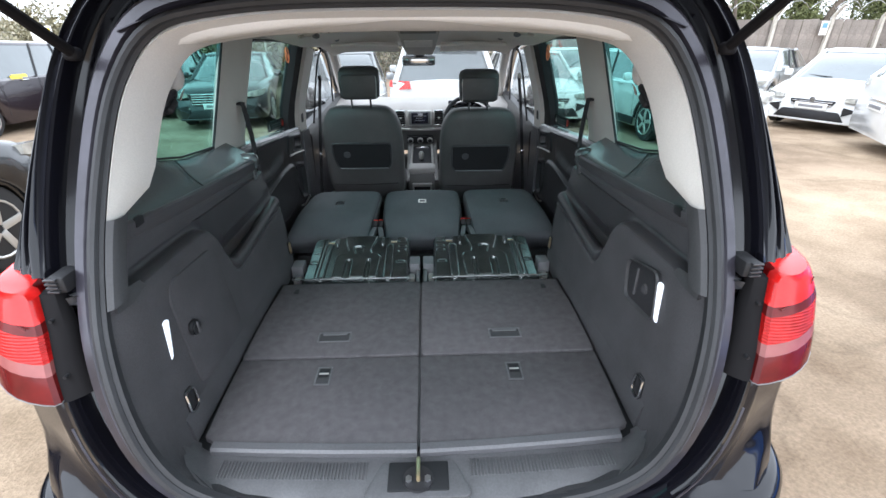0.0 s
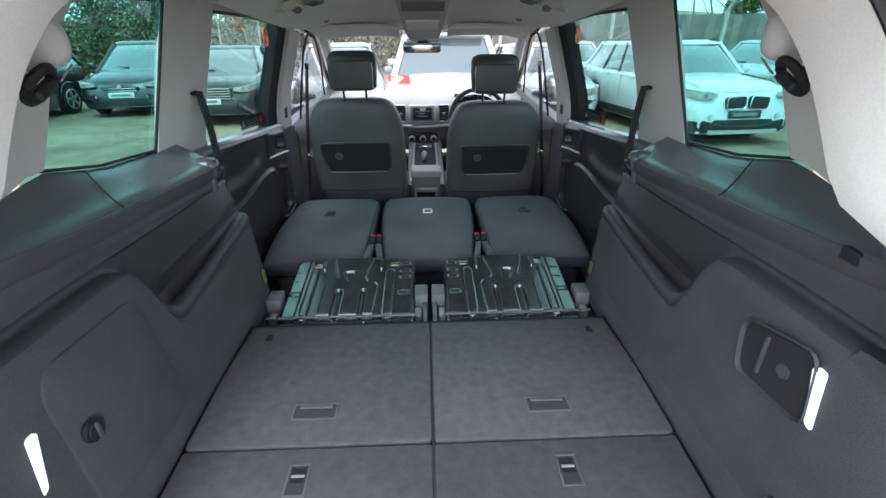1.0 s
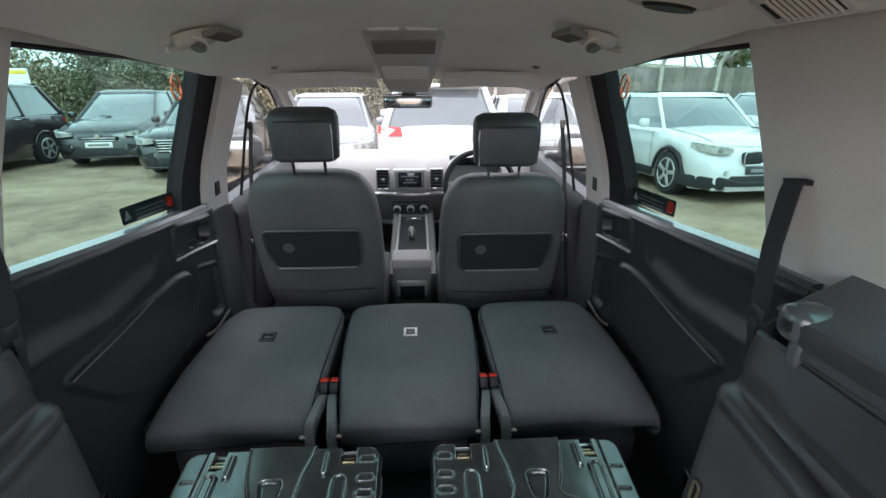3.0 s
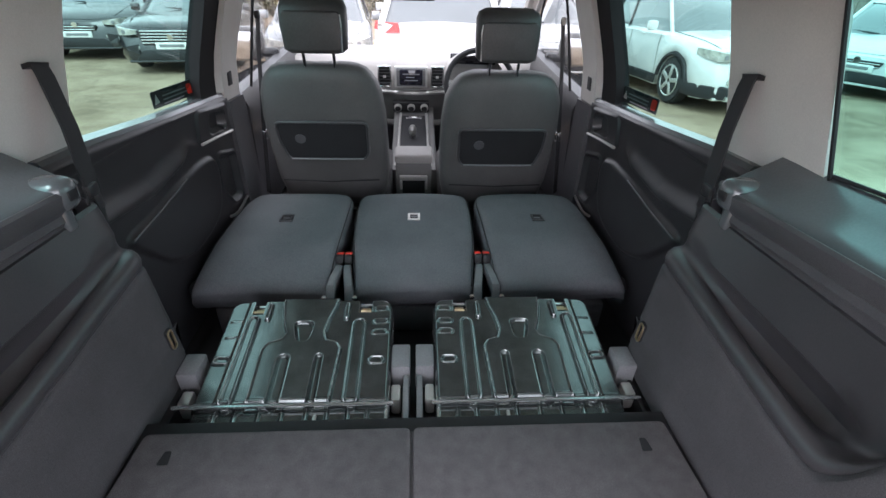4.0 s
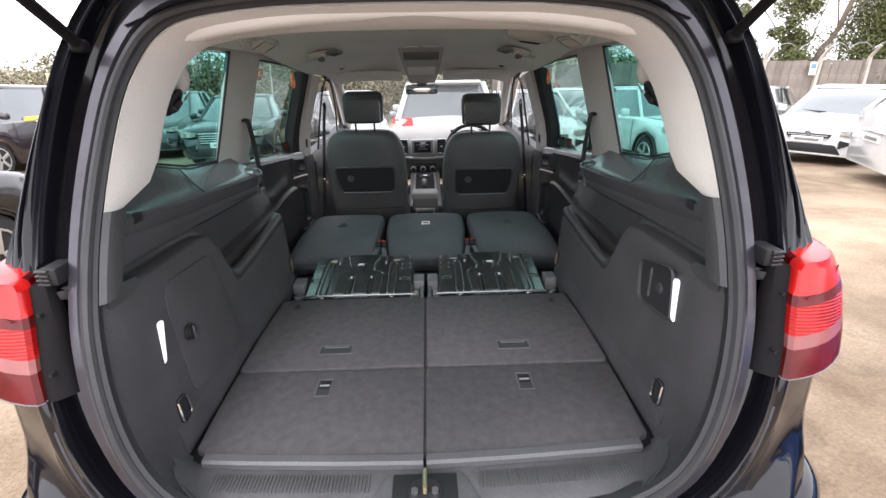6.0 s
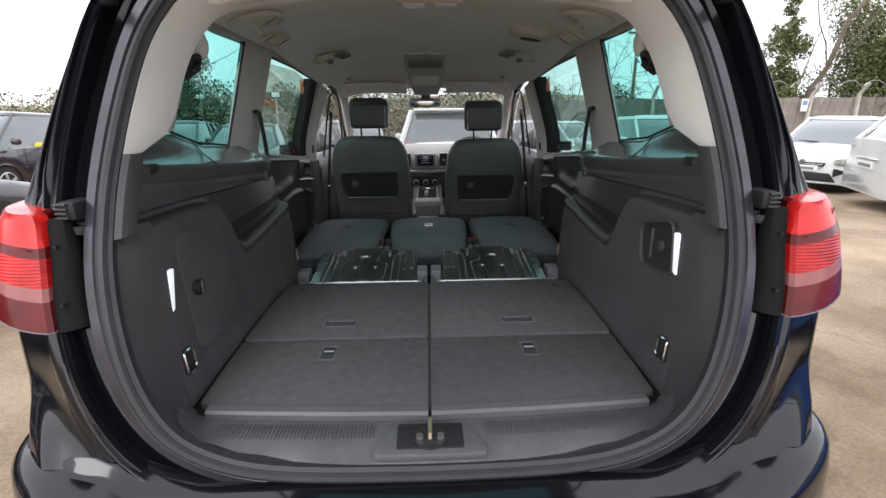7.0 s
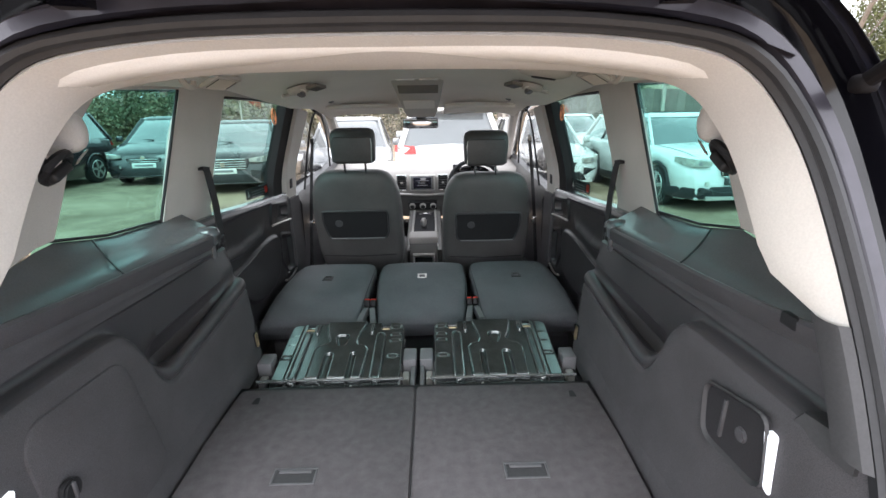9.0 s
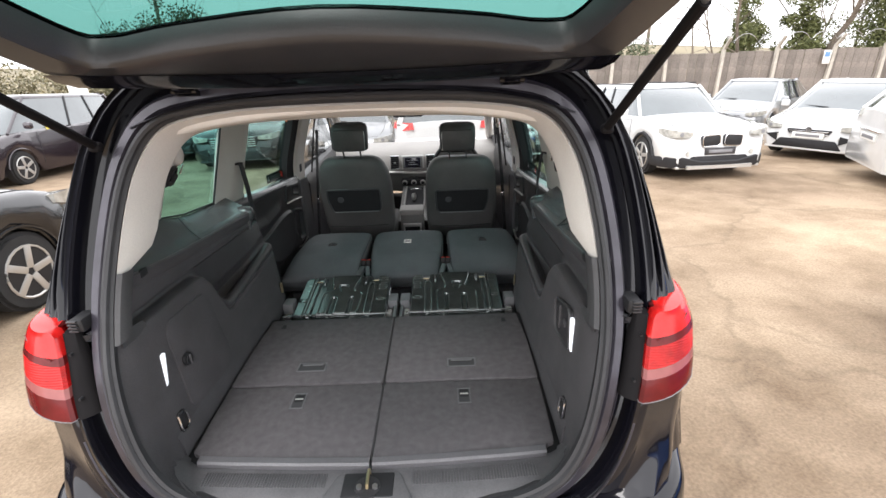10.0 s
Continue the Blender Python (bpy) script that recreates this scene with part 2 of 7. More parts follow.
def skin(poly_loops, depth_of, thick):
    """A panel with openings: loops of (y, z), the first the outline; depth_of(y, z) gives x, and thick its depth outwards."""
    bm = bmesh.new()
    edges = []
    for lp in poly_loops:
        vs = [bm.verts.new((0, y, z)) for y, z in lp]
        edges += [bm.edges.new((vs[i], vs[(i + 1) % len(vs)])) for i in range(len(vs))]
    bmesh.ops.triangle_fill(bm, use_beauty=True, edges=edges)
    bmesh.ops.subdivide_edges(bm, edges=[e for e in bm.edges if e.calc_length() > 0.12], cuts=2)
    bmesh.ops.triangulate(bm, faces=bm.faces[:])
    for v in bm.verts:
        v.co.x = depth_of(v.co.y, v.co.z)
    res = bmesh.ops.extrude_face_region(bm, geom=bm.faces[:])
    for g in res["geom"]:
        if isinstance(g, bmesh.types.BMVert):
            g.co.x += thick
    bmesh.ops.recalc_face_normals(bm, faces=bm.faces[:])
    return bm


def smooth_poly(pts, closed=True, k=4):
    """Catmull-Rom points through pts."""
    n, out = len(pts), []
    for i in range(n if closed else n - 1):
        p = [Vector(pts[(i + d) % n] if closed else pts[min(max(i + d, 0), n - 1)]) for d in (-1, 0, 1, 2)]
        for j in range(k):
            t = j / k
            out.append(tuple(0.5 * (2 * p[1] + (p[2] - p[0]) * t + (2 * p[0] - 5 * p[1] + 4 * p[2] - p[3]) * t * t + (3 * p[1] - p[0] - 3 * p[2] + p[3]) * t ** 3)))
    if not closed:
        out.append(tuple(pts[-1]))
    return out


def rounded(pts, r, k=4):
    """A polygon with its corners rounded off."""
    out = []
    for i, p in enumerate(pts):
        p, a, b = Vector(p), Vector(pts[i - 1]), Vector(pts[(i + 1) % len(pts)])
        da, db = a - p, b - p
        d = min(r, da.length * 0.45, db.length * 0.45)
        s, e = p + da.normalized() * d, p + db.normalized() * d
        for j in range(k + 1):
            t = j / k
            out.append(tuple((1 - t) ** 2 * s + 2 * t * (1 - t) * p + t * t * e))
    return out


def finish(bm, name, mat, sharp=35):
    me = bpy.data.meshes.new(name)
    bm.to_mesh(me)
    bm.free()
    me.materials.append(mat)
    me.polygons.foreach_set("use_smooth", [True] * len(me.polygons))
    me.set_sharp_from_angle(angle=radians(sharp))
    return me


def part(name, bm, mat, parent=None, label="", sharp=35):
    """One mesh object, under a thing or a part; its points are given in the parent's own space."""
    ob = new(name, finish(bm, name, mat, sharp))
    if parent is not None:
        ob.parent = parent
    return tagged(ob, label)


def thing(name, label, category, base=(0, 0, 0), group="", kind=""):
    ob = new(name)
    ob.location = base
    ob.empty_display_size = 0.05
    return tagged(ob, label, category, group, kind)


def single(name, bm, mat, label, category, group="", kind="", sharp=35):
    """A top-level thing of one mesh."""
    return tagged(part(name, bm, mat, None, "", sharp), label, category, group, kind)

def sheet(name, X, Y, Z, mat, parent, label="", s=1, sharp=35):
    """A smooth sheet from three grids of coordinates, mirrored where s is -1."""
    ny, nx = X.shape
    P = np.stack([X * s, Y, Z], axis=-1).reshape(-1, 3)
    i = np.arange(ny * nx).reshape(ny, nx)
    quads = np.stack([i[:-1, :-1], i[:-1, 1:], i[1:, 1:], i[1:, :-1]], axis=-1).reshape(-1, 4)
    me = bpy.data.meshes.new(name)
    me.from_pydata(P.tolist(), [], (quads if s > 0 else quads[:, ::-1]).tolist())
    me.materials.append(mat)
    me.polygons.foreach_set("use_smooth", [True] * len(me.polygons))
    me.set_sharp_from_angle(angle=radians(sharp))
    ob = new(name, me)
    ob.parent = parent
    return tagged(ob, label)


def off_line(A, B, line):
    """Distance of each grid point (A, B) from a polyline."""
    best = np.full(A.shape, 9.0)
    for (a0, b0), (a1, b1) in zip(line, line[1:]):
        da, db = a1 - a0, b1 - b0
        k = np.clip(((A - a0) * da + (B - b0) * db) / (da * da + db * db + 1e-12), 0, 1)
        best = np.minimum(best, np.hypot(A - a0 - k * da, B - b0 - k * db))
    return best


def inside(A, B, poly):
    """Distance into a polygon, negative outside it."""
    odd = np.zeros(A.shape, bool)
    for (a0, b0), (a1, b1) in zip(poly, list(poly[1:]) + [poly[0]]):
        if b0 != b1:
            odd ^= ((B < b0) != (B < b1)) & (A < a0 + (B - b0) * (a1 - a0) / (b1 - b0))
    d = off_line(A, B, list(poly) + [poly[0]])
    return np.where(odd, d, -d)


def ramp(v, a, b):
    """An eased step from 0 at a to 1 at b."""
    t = np.clip((v - a) / (b - a), 0, 1)
    return t * t * (3 - 2 * t)


FLOOR = 0.66          # height of the load floor
SLOPE = 0.04          # the yard falls away ahead of the car


def ground_z(y):
    y = min(max(y, -30.0), 26.0)
    return -SLOPE * (y + 0.5)


def curve_of(table):
    """Straight-line steps through (key, value) pairs."""
    ks, vs = [a for a, _ in table], [b for _, b in table]
    return lambda v: float(np.interp(v, ks, vs))


# ---- the car's shell: aperture, body, trims ----
# line of the tailgate's seal, from the sill's middle to the roof's middle, one side
SEAL_LINE = [(0, -0.135, 0.615), (0.18, -0.134, 0.617), (0.32, -0.13, 0.624), (0.42, -0.125, 0.645), (0.495, -0.12, 0.685), (0.543, -0.113, 0.74),
             (0.583, -0.095, 0.82), (0.612, -0.065, 0.92), (0.635, -0.02, 1.02), (0.65, 0.03, 1.10), (0.657, 0.09, 1.20), (0.65, 0.155, 1.32),
             (0.63, 0.215, 1.44), (0.602, 0.255, 1.52), (0.555, 0.282, 1.585), (0.48, 0.295, 1.622), (0.32, 0.302, 1.643), (0.15, 0.305, 1.649), (0, 0.305, 1.65)]
half = smooth_poly(SEAL_LINE, closed=False, k=3)
ring_pts = [Vector(p) for p in half] + [Vector((-p[0], p[1], p[2])) for p in half[-2:0:-1]]


def ring_out(i):
    a, b = ring_pts[i - 1], ring_pts[(i + 1) % len(ring_pts)]
    d = b - a
    return Vector((d.z, 0, -d.x)).normalized()


def ring_sweep(profile):
    """Sweeps (outwards, forwards) offsets round the seal's line."""
    rings = []
    for i, p in enumerate(ring_pts):
        o = ring_out(i)
        rings.append([p + o * u + Vector((0, v, 0)) for u, v in profile])
    return rings


body = thing("car_body", "black metallic people carrier body with its tailgate open", "car body", (0, 0, 0), kind="structure")
circ = [(0.006 + 0.011 * math.cos(a), -0.004 + 0.011 * math.sin(a)) for a in np.linspace(0, 2 * math.pi, 9)[:-1]]
seal = part("tailgate_seal", loft(ring_sweep(circ), loop=True), RUBBER, body, "grey rubber seal round the aperture")
part("seal_lip", loft(ring_sweep([(-0.012, 0.004), (-0.004, -0.002), (0.0, 0.012), (-0.01, 0.02)]), loop=True), RUBBER, seal, "thin inner rubber lip")

part("aperture_flange", loft(ring_sweep([(0.016, 0.012), (0.028, 0.0), (0.048, 0.003), (0.056, 0.016)]), closed=False, loop=True), FLANGE, body, "greyish painted inner flange")
part("gutter", loft(ring_sweep([(0.056, 0.016), (0.064, 0.05), (0.082, 0.062), (0.098, 0.05), (0.104, 0.012), (0.110, 0.0), (0.122, 0.004)]), closed=False, loop=True), PAINT, body, "black rain gutter beside the seal")

# outer skin behind: from the gutter's lip to the body's corner and forward along the side
corner_x = curve_of([(0.3, 0.93), (0.45, 0.955), (0.58, 0.872), (0.66, 0.878), (0.8, 0.892), (0.95, 0.90), (1.05, 0.895), (1.2, 0.855), (1.35, 0.825), (1.5, 0.785), (1.6, 0.735), (1.68, 0.66)])
corner_y = curve_of([(0.3, -0.12), (0.5, -0.12), (0.6, -0.06), (0.75, 0.0), (0.9, 0.02), (1.1, 0.07), (1.25, 0.14), (1.4, 0.22), (1.55, 0.30), (1.68, 0.34)])
HALF_PLAN = smooth_poly([(0, -0.295), (0.3, -0.288), (0.5, -0.262), (0.65, -0.215), (0.78, -0.145), (0.86, -0.065), (0.898, 0.03), (0.935, 0.15), (0.96, 0.35), (0.96, 0.62)], False, 4)      # outline of the bumper seen from above
plan_y = curve_of([(x, y) for x, y in HALF_PLAN[:25]])
side_x = curve_of([(0.25, 0.92), (0.45, 0.955), (0.8, 0.95), (1.05, 0.93), (1.2, 0.89), (1.4, 0.82), (1.55, 0.765), (1.66, 0.69), (1.71, 0.6)])
for s in (1, -1):
    rows = []
    for p in half[11:46]:
        i = ring_pts.index(Vector(p))
        a = Vector(p) + ring_out(i) * 0.122 + Vector((0, 0.004, 0))
        if a.x < 0.5 or a.z < 0.63:
            continue
        z = a.z
        cx, cy = corner_x(z), corner_y(z)
        cx = max(cx, a.x + 0.01)
        rise = float(ramp(z, 1.13, 1.19))
        step = [(a.x + (cx - 0.012 - a.x) * f, a.y + (cy + 0.012 - a.y) * f - 0.010 + 0.013 * d * rise, z) for f, d in ((0.10, -0.4), (0.18, -0.6), (0.25, 1.6), (0.38, 1.8), (0.46, -0.4), (0.58, -0.7), (0.66, 1.0), (0.78, 0.9), (0.86, 0.0))]
        low = 1 - float(ramp(z, 0.62, 0.80))                                  # swells out to meet the bumper
        step = [(x, y + (min(y, plan_y(x) + 0.018) - y) * low * float(ramp(x, a.x + 0.03, a.x + 0.16)), q) for x, y, q in step]
        rows.append([tuple(a)] + step + [(cx - 0.012, cy + 0.012, z), (cx, cy + 0.05, z), (max(cx, side_x(z)), cy + 0.16, z),
                     (max(cx, side_x(z)), max(cy + 0.17, float(np.interp(z, [1.06, 1.14, 1.25, 1.4, 1.55, 1.62], [0.62, 0.46, 0.40, 0.44, 0.50, 0.62]))), z)])
    part("rear_quarter", flip(loft([smooth_poly(r, False, 3) for r in rows], closed=False), s), PAINT, body, "", 50)
    # side below the windows, forward to the nose
    low = []
    for y, k in ((0.62, 1.0), (1.2, 1.0), (2.2, 1.0), (3.2, 0.995), (3.9, 0.97), (4.3, 0.9), (4.5, 0.78)):
        belt = (1.10 if y < 1.0 else 1.03) - 0.04 * max(y - 1.2, 0) - (0.2 if y > 4.1 else 0.06 if y > 3.7 else 0)
        low.append([(side_x(z) * k, y, z) for z in np.linspace(0.28 + 0.05 * (y > 4), belt, 8)])
    part("side_panel", flip(loft(low, closed=False), s), PAINT, body)
# roof and bonnet skins
roof_rows = []
for y, z, w in ((0.27, 1.675, 0.60), (0.34, 1.69, 0.64), (0.8, 1.705, 0.67), (1.6, 1.70, 0.67), (2.2, 1.65, 0.65), (2.75, 1.50, 0.60)):
    roof_rows.append([(w * t, y, z - 0.05 * t * t - 0.03 * abs(t) ** 6) for t in np.linspace(-1, 1, 13)])
part("roof", loft(roof_rows, closed=False), PAINT, body)
bonnet = []
for y, z, w in ((3.80, 0.93, 0.80), (4.1, 0.89, 0.80), (4.4, 0.81, 0.76), (4.56, 0.72, 0.68), (4.6, 0.5, 0.66), (4.55, 0.3, 0.62)):
    bonnet.append([(w * t, y - 0.12 * t ** 4, z - 0.03 * t * t) for t in np.linspace(-1, 1, 11)])
part("bonnet", loft(bonnet, closed=False), PAINT, body)
# bumper: plan line with its outward offset, top rising to the corner joint
PLAN = [(-x, y) for x, y in HALF_PLAN[:0:-1]] + list(HALF_PLAN)
joint_z = curve_of([(0, 0.585), (0.5, 0.585), (0.6, 0.602), (0.68, 0.632), (0.76, 0.652), (0.83, 0.657), (0.9, 0.655), (1.0, 0.65)])
bump = []
for i, (x, y) in enumerate(PLAN):
    a, b = PLAN[max(i - 1, 0)], PLAN[min(i + 1, len(PLAN) - 1)]
    d = Vector((b[0] - a[0], b[1] - a[1])).normalized()
    o = Vector((d.y, -d.x))
    top = joint_z(abs(x) if y < 0.12 else 1.0)
    k = float(np.interp(abs(x), [0, 0.5, 0.68, 0.76, 0.84], [0.15, 0.165, 0.13, 0.06, 0.03]))
    bump.append([(x + o.x * u, y + o.y * u, z) for u, z in ((-k, top + 0.014), (-k * 0.72, top + 0.006), (-k * 0.6, top - 0.006), (-k * 0.45, top - 0.009), (-k * 0.1, top - 0.011), (0.010, top - 0.016), (0.022, top - 0.032), (0.029, top - 0.075), (0.036, top - 0.16), (0.036, 0.40), (0.026, 0.33), (-0.01, 0.24))])
part("rear_bumper", loft(bump, closed=False), PAINT, body, "glossy black rear bumper", 70)
for s in (1, -1):
    # paler tubes stand in for the highlight lines on the black panel edges
    for off, dy, zmax in ((0.066, 0.030, 0.96), (0.108, -0.012, 0.92)):
        line = [q + ring_out(i) * off + Vector((0, dy, 0)) for i, q in enumerate(ring_pts) if q.x >= 0 and q.z < zmax and i < len(half)]
        part("edge_highlight", flip(tube(line, 0.0028, 6), s), FLANGE, body, "thin paler tube drawing the highlight on a panel edge")
    # wheels
    for y in (0.95, 3.85):
        wheel = part("wheel", flip(disc((0.86, y, 0.33 + ground_z(y)), (1, 0, 0), 0.335, 0.22, 28, 0.03), s), BLACK, body, "black tyre")
        part("rim", flip(disc((0.955, y, 0.33 + ground_z(y)), (1, 0, 0), 0.22, 0.04, 24, 0.01), s), SILVER, wheel, "silver alloy rim")
# underbody
part("underbody", rbox(-0.86, 0.86, 0.0, 4.4, 0.20, 0.27, 0.02), BLACK, body)

# ---- sill trim with the latch ----
sill = thing("sill_trim", "grey ribbed plastic load sill trim", "trim", (0, 0, 0), kind="structure")
rows = []
for x in np.linspace(-0.60, 0.60, 53):
    t = abs(x) / 0.6
    curve = 0.03 * t * t
    lift = 0.05 * float(ramp(abs(x), 0.54, 0.62))                             # sweeps up into the side trim
    rows.append([(x, 0.06, FLOOR - 0.03 + lift), (x, 0.02 + curve * 0.6, FLOOR - 0.022 + lift), (x * 0.97, -0.01 + curve, FLOOR - 0.018 + lift), (x * 0.90, -0.075 + curve, FLOOR - 0.016 + lift),
                 (x * 0.85, -0.095 + curve * 0.7, FLOOR - 0.022 + lift), (x * 0.77, -0.122 + curve * 0.4, FLOOR - 0.032 + lift), (x * 0.72, -0.130 + curve * 0.2, FLOOR - 0.045 + lift)])
part("sill_cover", loft(rows, closed=False), SILL, sill)
RIB = finish(rbox(-0.0015, 0.0015, -0.024, 0.024, -0.002, 0.002, 0.001, 1), "rib", SILL)
for s in (1, -1):
    for k in range(44):
        x = s * (0.125 + 0.0082 * k)
        o = new("rib", RIB)
        o.parent = sill
        o.location = (x, -0.045 + 0.03 * (abs(x) / 0.6) ** 2, FLOOR - 0.0155)
part("latch_plate", rbox(-0.072, 0.072, -0.105, -0.025, FLOOR - 0.02, FLOOR - 0.010, 0.006), BLACK, sill, "dark latch recess plate")
part("latch_shroud", prism(rounded([(-0.13, -0.12), (0.13, -0.12), (0.085, -0.015), (-0.085, -0.015)], 0.03), "z", FLOOR - 0.03, FLOOR - 0.0135, 0.004), SILL, sill)
striker = part("striker", tube([(0, -0.028, FLOOR - 0.012), (0, -0.030, FLOOR + 0.004), (0, -0.045, FLOOR + 0.008), (0, -0.078, FLOOR + 0.002), (0, -0.082, FLOOR - 0.012)], 0.005), BRASS, sill, "steel striker loop")
part("striker_base", disc((0, -0.075, FLOOR - 0.0095), (0, 0, 1), 0.036, 0.006, 24, 0.002), DOOR, sill)
for s in (1, -1):
    part("bolt", disc((0.022 * s, -0.08, FLOOR - 0.002), (0, 0, 1), 0.008, 0.008, 6), STEEL, striker)

# ---- load floor: four carpeted boards ----
def floor_board(x0, x1, y0, y1, rear):
    poly = [(x0, y0), (x1, y0), (x1, y1), (x0, y1)]
    ob = thing("load_floor_board", "dark grey carpeted load floor board" + (" with a grey edge strip and pull" if rear else " with a recessed handle"), "floor board", (0, 0, 0), "load floor boards")
    return ob, poly


for s in (1, -1):
    rear, _ = floor_board(0, 1, 0, 1, True)
    pts = rounded([(0.003, 0.004), (0.20, 0.010), (0.40, 0.021), (0.518, 0.030), (0.524, 0.05), (0.548, 0.06), (0.555, 0.20), (0.559, 0.356), (0.003, 0.356)], 0.006, 2)
    part("board", flip(prism(pts, "z", FLOOR - 0.02, FLOOR, 0.004), s), CARPET, rear)
    strip = [[(x, y - 0.012, FLOOR - 0.018), (x, y - 0.014, FLOOR - 0.002), (x, y - 0.008, FLOOR + 0.004), (x, y + 0.012, FLOOR + 0.004), (x, y + 0.016, FLOOR - 0.001)] for x, y in ((0.004, 0.004), (0.2, 0.010), (0.4, 0.021), (0.517, 0.030))]
    part("edge_strip", flip(loft(strip), s), HANDLE, rear, "grey plastic edge strip")
    bezel = part("pull_frame", flip(join(*[rbox(a, b, c, d, FLOOR, FLOOR + 0.003, 0.001) for a, b, c, d in
                                    ((0.264, 0.310, 0.236, 0.241), (0.264, 0.310, 0.309, 0.314), (0.264, 0.269, 0.241, 0.309), (0.305, 0.310, 0.241, 0.309))]), s), HANDLE, rear, "small grey pull frame")
    part("pull_recess", flip(rbox(0.2695, 0.3045, 0.2415, 0.3085, FLOOR - 0.001, FLOOR + 0.0008, 0.0), s), TRIM, bezel)
    part("pull_slot", flip(rbox(0.273, 0.301, 0.268, 0.303, FLOOR - 0.001, FLOOR + 0.0016, 0.0), s), BLACK, bezel)
    part("pull_bar", flip(rbox(0.273, 0.301, 0.280, 0.286, FLOOR + 0.0005, FLOOR + 0.004, 0.001), s), SILVER, bezel)
    front, _ = floor_board(0, 1, 0, 1, False)
    pts = rounded([(0.003, 0.362), (0.560, 0.362), (0.563, 0.60), (0.552, 0.818), (0.003, 0.818)], 0.012, 3)
    part("board", flip(prism(pts, "z", FLOOR - 0.016, FLOOR + 0.003, 0.005), s), CARPET, front)
    h = part("handle_frame", flip(join(*[rbox(a, b, c, d, FLOOR + 0.003, FLOOR + 0.006, 0.001) for a, b, c, d in
                                    ((0.232, 0.340, 0.434, 0.439), (0.232, 0.340, 0.481, 0.486), (0.232, 0.237, 0.439, 0.481), (0.335, 0.340, 0.439, 0.481))]), s), HANDLE, front, "grey recessed handle frame")
    part("handle_recess", flip(rbox(0.238, 0.334, 0.440, 0.480, FLOOR + 0.002, FLOOR + 0.0038, 0), s), TRIM, h)
    part("handle_bar", flip(rbox(0.246, 0.326, 0.468, 0.479, FLOOR + 0.0038, FLOOR + 0.008, 0.002), s), HANDLE, h)
    part("lift_hole", flip(prism(rounded([(0.475, 0.745), (0.497, 0.745), (0.492, 0.775), (0.479, 0.775)], 0.004), "z", FLOOR + 0.002, FLOOR + 0.0042), s), BLACK, front)
# well below the boards and the rows of folded seats
pan = thing("floor_pan", "dark carpeted floor pan under the folded seats", "floor", (0, 0, 0), kind="structure")
part("boot_floor", rbox(-0.60, 0.60, -0.02, 0.86, FLOOR - 0.05, FLOOR - 0.022, 0.0), BLACK, pan)
part("joint_strip", rbox(-0.0022, 0.0022, 0.012, 0.812, FLOOR - 0.022, FLOOR - 0.004, 0.0), TRIM, pan, "rubber strip between the boards")
part("cabin_floor", rbox(-0.80, 0.80, 0.862, 3.9, 0.33, 0.36, 0.0), BLACK, pan)
part("step_wall", rbox(-0.60, 0.60, 0.84, 0.86, 0.35, FLOOR - 0.052, 0.0), BLACK, pan)


# ---- side trims ----
def lean(y, z):
    """Inner face of the upper side trim."""
    return float(np.interp(z, [1.0, 1.14, 1.57, 1.62], [0.765, 0.765, 0.672, 0.655]))


PILLARS = {}
LEDGE_IN = [(0.06, 1.225), (0.16, 1.212), (0.24, 1.20), (0.46, 1.175), (0.75, 1.15), (1.0, 1.128)]
ledge_z = curve_of(LEDGE_IN)


